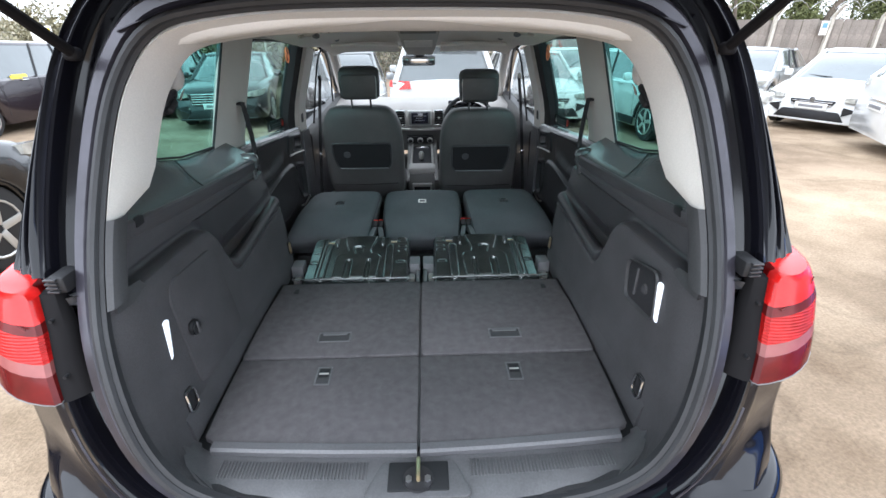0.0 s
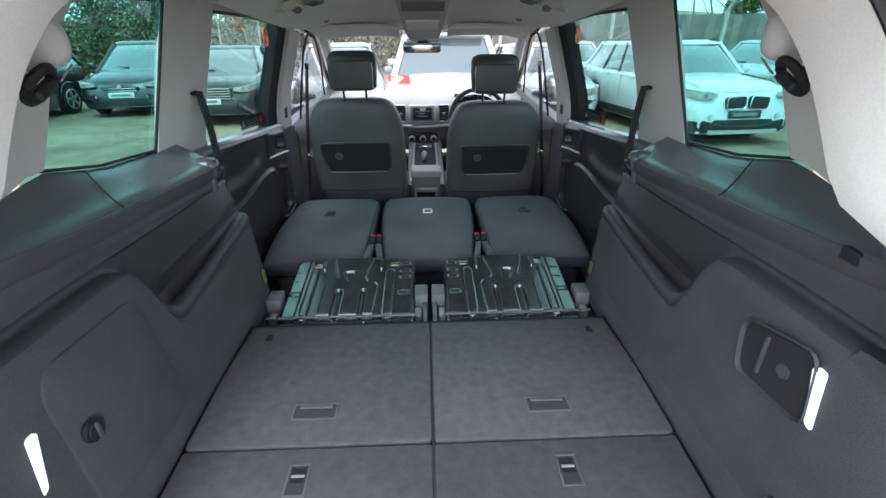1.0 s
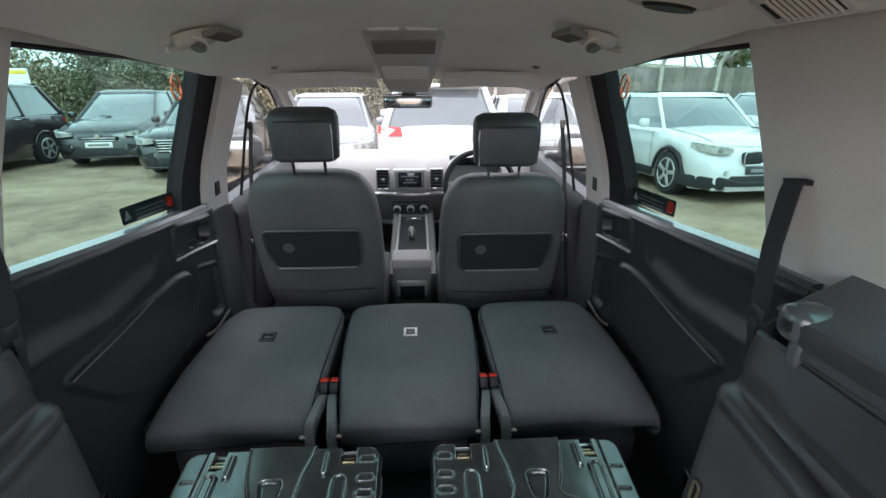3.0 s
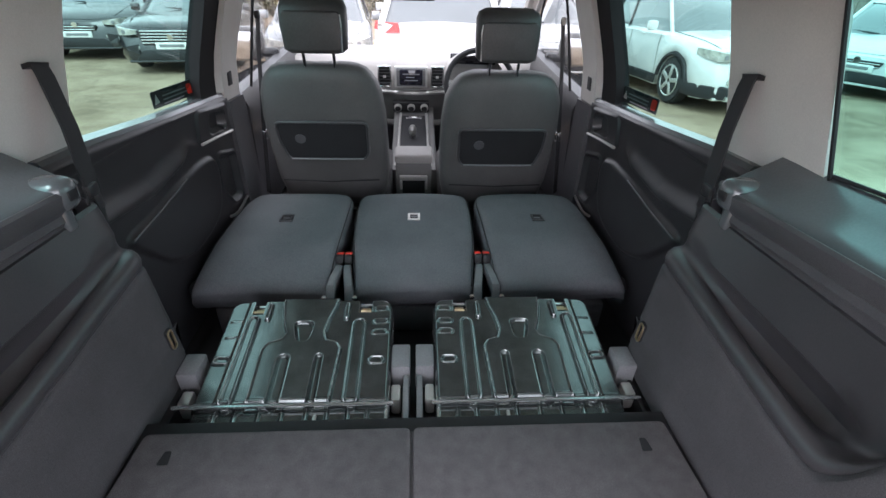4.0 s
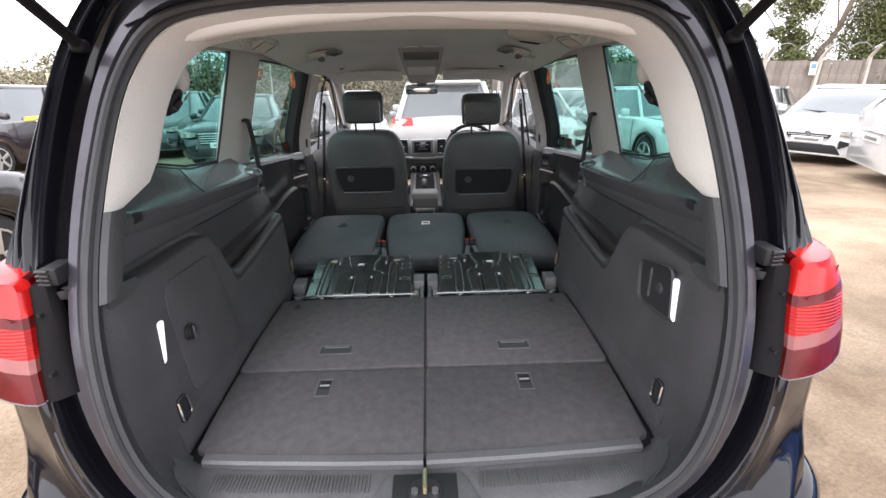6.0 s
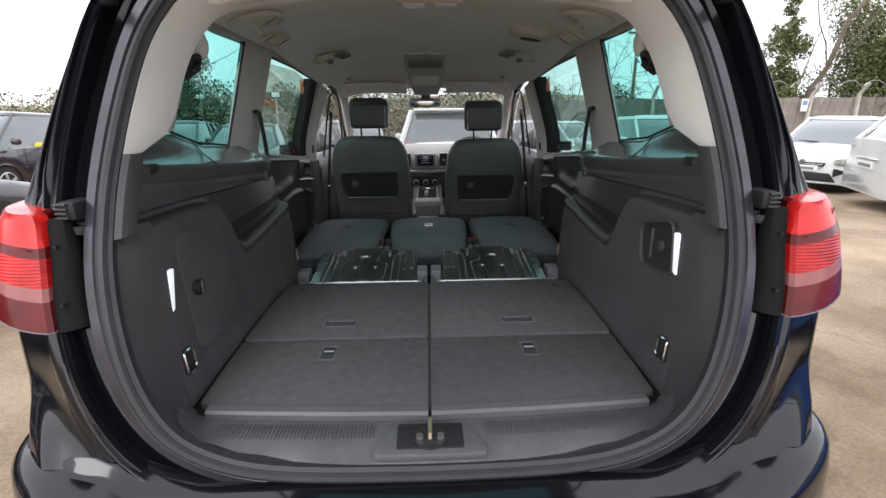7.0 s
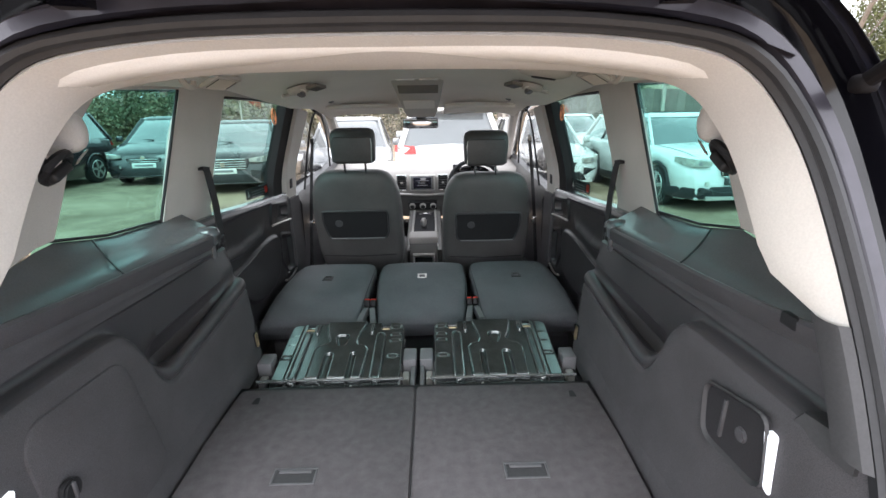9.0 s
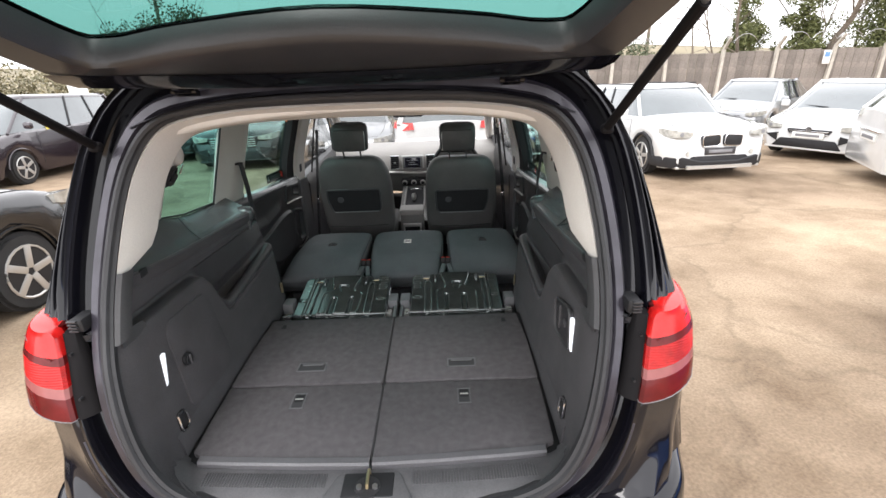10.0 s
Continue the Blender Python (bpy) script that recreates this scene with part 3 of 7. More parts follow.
for s in (1, -1):
    side = "right" if s > 0 else "left"
    w = thing("side_trim_" + side, "dark carpeted boot side trim with a storage bay", "side trim", (0, 0, 0), kind="structure")
    # lower panel: felt over the wheel arch, then a plastic lip and a scooped storage pocket under the band
    inner = curve_of([(0.60, 0.575), (0.66, 0.576), (0.70, 0.580), (0.85, 0.590), (1.0, 0.602), (1.1, 0.612)])
    rim_z = curve_of([(-0.1, 1.082), (0.12, 1.082), (0.30, 1.076), (0.42, 1.070), (0.46, 1.062), (0.485, 1.045), (0.51, 1.006), (0.535, 0.958), (0.555, 0.928), (0.58, 0.913), (0.62, 0.913), (0.80, 0.926), (1.0, 0.943), (1.06, 0.947), (1.09, 0.944), (1.115, 0.930), (1.14, 0.905)])
    groove_z = curve_of([(0.0, 1.104), (0.327, 1.094), (0.515, 1.082), (0.707, 1.070), (0.97, 1.056), (1.2, 1.05)])
    lip = [(q[2], q[1], q[0]) for q in half if q[2] > 0.615 and q[2] < 1.3]
    back, lip_x = curve_of([(q[0], q[1] + 0.012) for q in lip]), curve_of([(q[0], q[2] - 0.004) for q in lip])
    felt, scoop = [], []
    stations = [0, 0.02, 0.05, 0.09, 0.14, 0.2, 0.26, 0.32, 0.36, 0.385, 0.40, 0.415, 0.43, 0.44, 0.45, 0.46, 0.47, 0.48, 0.49, 0.50, 0.51, 0.52, 0.53, 0.54, 0.555, 0.57, 0.60, 0.64, 0.69, 0.74, 0.79, 0.83, 0.87, 0.90, 0.92, 0.935, 0.95, 0.96, 0.97, 0.98, 0.99, 1.0]
    for u in stations:
        yy = 1.14 * u

        def at(z, dx):
            y = yy + back(z) * (1 - u) ** 2.2
            x = inner(min(z, 1.1)) + dx + (12.0 * (y - 1.05) ** 2 if y > 1.05 else 0) + (lip_x(z) - inner(min(z, 1.1))) * max(0.0, 1 - u / 0.10) ** 1.6
            return (x, y, z)
        r, zb = rim_z(yy), groove_z(yy)
        a = float(ramp(yy, 0.48, 0.60))          # 0: rolled shoulder, 1: lip with a groove under it
        k = float(ramp(yy, 0.565, 0.66) * (1 - 0.9 * ramp(yy, 0.72, 1.06)))         # depth of the pocket

        def mix(p, q, f):
            return tuple(i + (j - i) * f for i, j in zip(p, q))
        col = [at(z, 0) for z in np.linspace(0.60, r - 0.062, 10)]
        for p, q in zip(((0.0, -0.045), (0.0005, -0.030), (0.004, -0.016), (0.011, -0.006)), ((0.0, -0.050), (0.002, -0.045), (0.007, -0.041), (0.008, -0.038))):
            dx, dz = mix(p, q, a)
            col.append(at(r + dz, dx))
        felt.append(col)
        up = [col[-1]]
        for p, q in zip(((0.015, -0.003), (0.019, -0.001), (0.023, 0.0), (0.027, 0.001), (0.030, 0.002)), ((0.001, -0.032), (-0.002, -0.022), (0.0, -0.010), (0.007, -0.002), (0.018, 0.0))):
            dx, dz = mix(p, q, a)
            up.append(at(r + dz, dx))
        x, y, z = up[-1]
        free = max(zb - r, 0.006)
        sc = min(1.0, free / 0.05)
        xw = 0.656 + (min(x, 0.63) + 0.014 - 0.656) * float(ramp(yy, 0.60, 1.02))          # foot of the wall above the lip
        flat = [(x + (xw - x) * f, r + d * sc) for f, d in ((0.4, 0.003), (0.65, 0.006), (0.82, 0.012), (0.93, 0.02), (0.98, 0.03), (1.0, 0.04))]
        pit = [(x + 0.009, r - 0.006), (xw - 0.016, r - 0.030), (xw + 0.012, r - 0.040), (xw + 0.034, r - 0.018), (xw + 0.028, r + 0.022), (xw + 0.004, r + 0.046)]
        out = max(0.0, x - 0.632)
        for p, q in zip(flat, pit):
            px, pz = mix(p, q, k)
            up.append((max(px, x + 0.004) + out, y, pz))
        lx, ly, lz = up[-1]
        for f in (0.25, 0.6, 1.0):
            up.append((lx + (0.655 + out - lx) * f, y, lz + (zb - lz) * f))
        up.append((0.667 + out, y, zb + 0.004))
        scoop.append(up)
    part("lower_panel", flip(loft(felt, closed=False), s), FELT, w, "dark felt lower panel over the wheel arch", 28)
    part("storage_pocket", flip(loft(scoop, closed=False), s), POCKET, w, "smooth dark lip and scooped storage pocket", 40)
    # base flare along the floor
    flare = [[(0.585, y, FLOOR + 0.07), (0.576 + d, y, FLOOR + 0.05), (0.569 + d, y, FLOOR + 0.02), (0.567 + d, y, FLOOR - 0.016), (0.60 + d, y, FLOOR - 0.016)] for y, d in ((0.06, 0.0), (0.2, 0.002), (0.5, 0.006), (0.85, 0.004), (1.04, 0.006), (1.09, 0.03))]
    part("base_moulding", flip(loft(flare), s), FELT, w)
    # upper black trim: a band under the ledge with two long steps
    band = []
    for yy in (0.0, 0.05, 0.09, 0.12, 0.16, 0.2, 0.3, 0.46, 0.75, 0.99, 1.015):
        zt = ledge_z(max(yy, 0.06))
        g = 0.0 if yy < 1.0 else 0.02
        zb = groove_z(yy) + 0.003
        xo = 0.70 + 0.06 * min(1.0, max(0.0, yy - 0.1) / 0.2)
        row = []
        for x, z in ((0.645 + g, zt), (0.640 + g, zt - 0.006), (0.644 + g, zt - 0.035), (0.652 + g, zt - 0.045), (0.651 + g, zt - 0.060), (0.656 + g, min(zt - 0.066, zb + 0.02)), (0.658 + g, zb), (xo - 0.02, zb), (xo, zt)):
            near = max(0.0, 1 - max(yy - back(z), 0.0) / 0.12)
            row.append((min(x, lip_x(z) - 0.004 + 0.12 * (1 - near)), max(yy, back(z) + 0.004), z))
        band.append(row)
    part("upper_band", flip(loft(band), s), PLASTIC, w, "dark plastic band under the ledge")
    # grey corner strip inside the seal, with a short foot forward
    prof = [(-0.008, 0.014), (-0.016, 0.002), (-0.028, 0.008), (-0.034, 0.022), (-0.034, 0.05)]
    strip = [r for i, r in enumerate(ring_sweep(prof)) if ring_pts[i].x > 0 and 1.055 < ring_pts[i].z < 1.265]
    part("corner_strip", flip(loft(strip, closed=False), s), TRIM, w, "grey trim strip beside the seal")
    part("corner_foot", flip(loft([[(0.624, 0.035, 1.056), (0.632, 0.045, 1.108), (0.66, 0.055, 1.108), (0.66, 0.04, 1.056)], [(0.616, 0.08, 1.060), (0.626, 0.08, 1.092), (0.655, 0.08, 1.092), (0.65, 0.08, 1.060)],
                                   [(0.614, 0.135, 1.066), (0.622, 0.125, 1.088), (0.655, 0.125, 1.088), (0.65, 0.135, 1.066)], [(0.622, 0.142, 1.068), (0.628, 0.132, 1.086), (0.655, 0.132, 1.086), (0.65, 0.142, 1.068)]]), s), TRIM, w)
    # ledge under the quarter window
    led = []
    for y in np.linspace(0.11, 1.05, 15):
        zi = ledge_z(y)
        zo = float(np.interp(y, [0.07, 0.3, 0.5, 0.69, 0.93, 1.05], [1.245, 1.25, 1.262, 1.215, 1.192, 1.185]))
        xo = float(np.interp(y, [0.11, 0.3, 0.5, 0.7, 1.05], [0.66, 0.70, 0.742, 0.760, 0.764]))
        led.append([(0.645, y, zi - 0.004), (0.650, y, zi + 0.003), (0.68, y, zi + 0.010), ((0.68 + xo) / 2, y, (zi + 0.01 + zo) / 2), (xo, y, zo), (xo, y, zo - 0.03), (0.66, y, zi - 0.02)])
    part("ledge", flip(loft(led), s), LEDGE, w, "smooth dark ledge below the quarter window", 60)
    part("ledge_seam", flip(tube([(0.646, 0.560, 1.168), (0.668, 0.572, 1.178), (0.70, 0.592, 1.196), (0.742, 0.618, 1.232)], 0.0022, 5), s), BLACK, w)
    tip = part("cover_bracket", flip(join(rbox(0.634, 0.715, 0.980, 1.046, 1.082, 1.150, 0.026, 4), rbox(0.646, 0.665, 0.985, 1.012, 1.045, 1.10, 0.008, 3)), s), LEDGE, w, "rounded glossy end bracket for the load cover", 50)
    part("bracket_slot", flip(rbox(0.6325, 0.66, 0.998, 1.022, 1.106, 1.126, 0.003), s), BLACK, tip)
    hole = part("cover_socket", flip(rbox(0.639, 0.67, 0.20, 0.235, 1.183, 1.205, 0.003), s), BLACK, w, "black socket for the load cover")
    part("socket_pin", flip(disc((0.6395, 0.145, 1.20), (1, 0, 0), 0.006, 0.01, 10), s), BLACK, hole)
    # chrome lashing eye low in the corner, and one on the wheel arch
    eye = thing("lashing_eye", "chrome lashing eye set in the boot side trim", "lashing eye", (0, 0, 0), "lashing eyes")
    part("eye_loop", flip(tube(rounded([(0.574, 0.083, 0.718), (0.571, 0.120, 0.722), (0.577, 0.122, 0.775), (0.580, 0.088, 0.778)], 0.012, 3), 0.0035, 6, True), s), CHROME, eye)
    part("eye_plate", flip(prism(rounded([(0.083, 0.716), (0.122, 0.720), (0.124, 0.778), (0.088, 0.780)], 0.01), "x", 0.577, 0.60, 0.002), s), BLACK, eye)
    eye2 = thing("lashing_eye", "small chrome lashing eye on the wheel arch trim", "lashing eye", (0, 0, 0), "lashing eyes")
    part("eye_loop", flip(tube(rounded([(0.574, 1.028, 0.695), (0.575, 1.046, 0.695), (0.578, 1.046, 0.745), (0.577, 1.028, 0.745)], 0.008, 3), 0.003, 6, True), s), BRASS, eye2)
    part("eye_plate", flip(prism(rounded([(1.024, 0.690), (1.050, 0.690), (1.050, 0.75), (1.024, 0.75)], 0.008), "x", 0.578, 0.61, 0.002), s), BLACK, eye2)
    # light trim: quarter pillars and roof rail
    outl = [(0.138, 1.247), (0.20, 1.243), (0.32, 1.25), (0.44, 1.27), (0.50, 1.268), (0.535, 1.34), (0.57, 1.44), (0.60, 1.50), (0.645, 1.55), (0.70, 1.568), (1.01, 1.572),
            (0.975, 1.38), (0.93, 1.16), (0.93, 1.10), (1.26, 1.10), (1.245, 1.16), (1.262, 1.32), (1.315, 1.548), (1.45, 1.548), (2.04, 1.503), (2.10, 1.495), (2.22, 1.45), (2.36, 1.44), (2.38, 1.49), (2.1, 1.57), (1.6, 1.62),
            (1.0, 1.635), (0.6, 1.635), (0.36, 1.61), (0.33, 1.585), (0.29, 1.52), (0.24, 1.44), (0.180, 1.34), (0.150, 1.27)]

    def in_x(y, z):
        x = lean(y, z)
        if y < 0.55:
            d = 0.55 - y
            x -= 0.15 * d + 0.12 * d * d
        return x + 0.012 * math.exp(-((y - 1.0) / 0.05) ** 2) * (z < 1.5)
    pil = PILLARS[s] = thing("pillar_trim_" + side, "light beige pillar and roof rail trim", "pillar trim", (0, 0, 0), kind="structure")
    part("pillar_panel", flip(skin([outl], in_x, 0.012), s), BEIGE, pil, "", 50)
    # quarter glass with a black border line
    qg = [(0.47, 1.24), (0.505, 1.33), (0.55, 1.47), (0.62, 1.56), (0.70, 1.60), (1.11, 1.60), (1.08, 1.38), (1.05, 1.14), (0.7, 1.17)]

    def glass_x(y, z):
        return lean(y, z) + 0.017
    win = thing("window_quarter_" + side, "green tinted fixed quarter window", "window", (0, 0, 0), kind="structure")
    part("pane", flip(skin([qg], glass_x, 0.004), s), TEAL_GLASS, win).visible_shadow = False
    part("pane_edge", flip(tube([(lean(0, 1.165) + 0.004, 0.918, 1.165), (lean(0, 1.28) + 0.004, 0.942, 1.28), (lean(0, 1.4) + 0.004, 0.968, 1.40), (lean(0, 1.57) + 0.004, 1.004, 1.572)], 0.0045, 6), s), BLACK, win, "black rubber pane edge")
    part("pane_sill_edge", flip(tube([(0.739, 0.50, 1.266), (0.757, 0.69, 1.222), (0.761, 0.93, 1.196)], 0.004, 6), s), BLACK, win)

# outer pillars and cant rails closing the car's sides
for s in (1, -1):
    part("outer_pillar", flip(skin([[(1.035, 1.06), (1.21, 1.06), (1.215, 1.2), (1.27, 1.57), (1.09, 1.585), (1.06, 1.38)]], lambda y, z: lean(y, z) + 0.034, 0.02), s), PAINT, body)
    part("outer_pillar", flip(skin([[(2.07, 0.98), (2.23, 0.98), (2.29, 1.2), (2.41, 1.46), (2.21, 1.49), (2.125, 1.25)]], lambda y, z: lean(y, z) + 0.07, 0.02), s), PAINT, body)
    rail = []
    for y, z, x in ((0.36, 1.665, 0.60), (0.5, 1.66, 0.645), (0.8, 1.655, 0.665), (1.6, 1.645, 0.665), (2.1, 1.622, 0.66), (2.45, 1.575, 0.645), (2.75, 1.49, 0.64)):
        rail.append([(x - 0.04, y, z + 0.012), (x + 0.01, y, z), (x + 0.045, y, z - 0.04), (x + 0.05, y, z - 0.075), (x + 0.03, y, z - 0.088)])
    part("cant_rail", flip(loft(rail, closed=False), s), PAINT, body, "", 70)
    part("windscreen_pillar", flip(tube([(0.675, 2.66, 1.485), (0.70, 2.95, 1.37), (0.755, 3.4, 1.165), (0.80, 3.8, 1.0)], 0.03, 8), s), PAINT, body)

# luggage lamps
for s in (1, -1):
    lamp = thing("luggage_lamp", "bright white strip lamp in the boot side trim", "lamp", (0, 0, 0), "luggage lamps")
    y0, z0 = (0.118, 0.935) if s > 0 else (0.098, 0.875)
    part("lens", flip(prism(rounded([(y0, z0), (y0 + 0.014, z0 + 0.004), (y0 + 0.038, z0 + 0.098), (y0 + 0.021, z0 + 0.097)], 0.004, 2), "x", 0.592, 0.61, 0.002), s), LIT, lamp)
# right: recessed socket tray; left: cubby lid with a turn knob
tray = thing("socket_tray", "recessed dark tray with a power socket", "tray", (0, 0, 0))
ring = rounded([(0.128, 0.925), (0.30, 0.905), (0.318, 1.02), (0.15, 1.062)], 0.03, 4)
part("tray_rim", loft([[(0.5935, y, z) for y, z in ring], [(0.588, 0.223 + (y - 0.223) * 0.98, 0.98 + (z - 0.98) * 0.97) for y, z in ring], [(0.60, 0.223 + (y - 0.223) * 0.86, 0.98 + (z - 0.98) * 0.82) for y, z in ring]], caps=False), TRIM, tray)
part("tray_back", prism([(0.223 + (y - 0.223) * 0.9, 0.98 + (z - 0.98) * 0.88) for y, z in ring], "x", 0.5935, 0.61), DOOR, tray)
part("socket", disc((0.593, 0.20, 0.985), (1, 0, 0), 0.014, 0.008, 16, 0.002), PLASTIC, tray, "round power socket cap")
part("tray_divider", rbox(0.588, 0.60, 0.245, 0.252, 0.94, 1.02, 0.002), PLASTIC, tray)
lid = thing("cubby_lid", "dark felt cubby lid with a black turn knob", "lid", (0, 0, 0))
lp = rounded([(0.165, 0.74), (0.40, 0.715), (0.46, 0.73), (0.435, 0.995), (0.41, 1.025), (0.20, 1.04), (0.17, 1.0)], 0.03, 4)
bm = prism(lp, "x", 0.0, 0.012, 0.004)
for v in bm.verts:
    v.co.x += float(np.interp(v.co.z, [0.66, 0.70, 0.85, 1.0, 1.1], [0.560, 0.572, 0.584, 0.597, 0.606]))
part("lid_panel", flip(bm, -1), FELT, lid)
knob = part("knob", disc((-0.580, 0.208, 0.897), (1, 0, 0), 0.021, 0.016, 20, 0.004), BLACK, lid, "round black knob")
part("knob_bar", rbox(-0.576, -0.568, 0.204, 0.212, 0.880, 0.914, 0.003), PLASTIC, knob)

# ---- headliner ----
rows = []
for y, z, w in ((0.318, 1.635, 0.50), (0.33, 1.605, 0.54), (0.36, 1.592, 0.56), (0.42, 1.618, 0.585), (0.55, 1.640, 0.62), (0.9, 1.655, 0.655), (1.3, 1.652, 0.66), (1.7, 1.625, 0.665), (2.05, 1.580, 0.66), (2.4, 1.525, 0.63), (2.7, 1.455, 0.60)):
    bow = float(np.interp(y, [0.45, 0.6, 1.3, 1.6, 2.05, 2.4], [0.045, 0.070, 0.078, 0.098, 0.090, 0.050]))
    rows.append([(w * t, y, z + 0.012 - bow * t * t - 0.015 * t ** 8) for t in np.linspace(-1, 1, 25)])
bm = loft(rows, closed=False)
single("ceiling", bm, LINER, "light beige fabric headliner", "ceiling", kind="structure", sharp=60)
part_rim = [(-0.010, 0.012), (-0.018, 0.002), (-0.030, 0.022), (-0.052, 0.06), (-0.06, 0.10), (-0.045, 0.11)]
hd = ring_sweep(part_rim)
n = len(ring_pts)
keep = []
for i, r in enumerate(hd):
    if ring_pts[i].z > 1.20:
        f = 0.12 + 0.88 * float(ramp(ring_pts[i].z, 1.20, 1.30))          # narrows to a point above the ledge
        keep.append([r[0].lerp(q, f) for q in r])
single("aperture_trim", loft(keep, closed=False), BEIGE, "light beige trim round the tailgate aperture", "trim", kind="structure", sharp=60)

# ---- folded third row: steel seat bases ----
def third_row(s):
    t = thing("folded_third_row_seat", "folded third row seat showing its black ribbed steel base", "seat", (0, 0, 0), "third row seats")
    X, Y = np.meshgrid(np.linspace(0.056, 0.512, 290), np.linspace(0.832, 1.248, 264))
    # the plate's outline has rounded corners
    cx, cy, hx, hy, r = 0.284, 1.040, 0.228, 0.208, 0.034
    qx, qy = np.maximum(np.abs(X - cx) - (hx - r), 0), np.maximum(np.abs(Y - cy) - (hy - r), 0)
    d = np.hypot(qx, qy)
    k = np.where(d > r, r / np.maximum(d, 1e-6), 1.0)
    X = cx + np.sign(X - cx) * (np.minimum(np.abs(X - cx), hx - r) + qx * k)
    Y = cy + np.sign(Y - cy) * (np.minimum(np.abs(Y - cy), hy - r) + qy * k)
    edge = r - np.minimum(d, r)
    H = np.zeros(X.shape)

    def press(depth, height, wide=0.004):
        """A flat-topped pressing with a fine bead along its edge."""
        return height * ramp(depth, -wide / 2, wide / 2) + math.copysign(0.0022, height) * np.exp(-((depth - 0.003) / 0.0022) ** 2)
    # goblet-shaped plateau with a sunken bowl and two slots between its legs
    goblet = [(0.206, 1.26), (0.212, 1.215), (0.226, 1.165), (0.232, 1.12), (0.224, 1.096), (0.196, 1.087), (0.184, 1.068), (0.193, 0.900),
              (0.386, 0.900), (0.388, 1.066), (0.377, 1.087), (0.343, 1.100), (0.335, 1.118), (0.348, 1.15), (0.362, 1.21), (0.366, 1.26)]
    H += press(inside(X, Y, goblet), 0.0085)
    bowl = rounded([(0.266, 1.158), (0.274, 1.094), (0.304, 1.090), (0.322, 1.158)], 0.018, 3)
    H -= press(inside(X, Y, bowl), 0.0085)
    for c, hw, a, b in ((0.238, 0.010, 0.900, 1.050), (0.325, 0.015, 0.900, 1.050)):
        H -= press(hw - off_line(X, Y, [(c, a + hw), (c, b - hw)]), 0.0085)
    # long raised bars on both sides and short ones at the front
    for c, hw, a, b in ((0.146, 0.019, 0.900, 1.168), (0.432, 0.016, 0.900, 1.179), (0.183, 0.0065, 1.166, 1.226), (0.398, 0.0065, 1.166, 1.226)):
        H += press(hw - off_line(X, Y, [(c, a + hw), (c, b - hw)]), 0.0085)
        H -= 0.0035 * press(hw - 0.0065 - off_line(X, Y, [(c, a + hw), (c, b - hw)]), 1.0)
    # small tabs and eyelets
    for c, y in ((0.089, 1.207), (0.089, 1.161), (0.089, 1.124)):
        H += 0.004 * np.exp(-((off_line(X, Y, [(c - 0.010, y), (c + 0.010, y)]) - 0.009) / 0.0028) ** 2)
    for c, y in ((0.093, 1.033), (0.480, 1.041)):
        H += 0.005 * np.exp(-((off_line(X, Y, [(c - 0.009, y), (c + 0.009, y)]) - 0.010) / 0.003) ** 2)
    for c, y in ((0.476, 1.170), (0.475, 1.116)):
        H += 0.004 * np.exp(-(off_line(X, Y, [(c - 0.014, y), (c + 0.014, y - 0.002)]) / 0.003) ** 2)
    H -= press(X - 0.457, 0.004)
    # notches for the catches in the front edge
    for x0, x1, y0 in ((0.117, 0.150, 1.196), (0.416, 0.444, 1.192)):
        H -= press(np.minimum(np.minimum(X - x0, x1 - X), Y - y0), 0.024, 0.003)
    # bent lip, then the lower ribbed strip behind it
    H += 0.006 * np.exp(-((Y - 0.917) / 0.005) ** 2)
    H -= press(0.909 - Y, 0.010, 0.005)
    for c in (0.105, 0.150, 0.197, 0.245, 0.300, 0.352, 0.405, 0.452):
        H += (0.0055 * np.exp(-((X - c) / 0.0035) ** 2)) * (Y < 0.906)
    Z = 0.625 + 0.1306 * (Y - 0.9) + H - 0.018 * (1 - np.clip(edge / 0.010, 0, 1)) ** 2
    sheet("seat_base", X, Y, Z, PAN, t, "black lacquered ribbed steel base", s, 45)
    part("base_rim", flip(join(rbox(0.090, 0.480, 1.236, 1.247, 0.60, 0.652, 0.004), rbox(0.056, 0.066, 0.87, 1.20, 0.575, 0.622, 0.004)), s), PAN, t)
    part("cross_rod", flip(tube([(0.045, 0.906, 0.632), (0.28, 0.906, 0.633), (0.545, 0.906, 0.632)], 0.0045, 8), s), PAN, t, "thin steel cross rod")
    part("cushion", flip(rbox(0.065, 0.50, 0.87, 1.22, 0.46, 0.598, 0.02), s), FELT, t)
    for x0, x1, y0, y1, z1 in ((0.007, 0.054, 1.010, 1.092, 0.640), (0.522, 0.572, 0.990, 1.062, 0.648)):
        part("hinge_cover", flip(rbox(x0, x1, y0, y1, 0.56, z1, 0.005), s), GREY, t, "grey hinge cover")
    for x0, x1, y0, y1 in ((0.030, 0.053, 0.930, 0.980), (0.524, 0.552, 0.930, 0.972)):
        part("hinge_tab", flip(rbox(x0, x1, y0, y1, 0.56, 0.614, 0.006), s), SILVER, t, "pale grey hinge tab")
    part("hinge_bracket", flip(rbox(0.009, 0.024, 0.850, 1.006, 0.45, 0.618, 0.004), s), GREY, t)
    part("hinge_bracket", flip(rbox(0.554, 0.566, 0.850, 0.99, 0.45, 0.600, 0.004), s), BLACK, t)
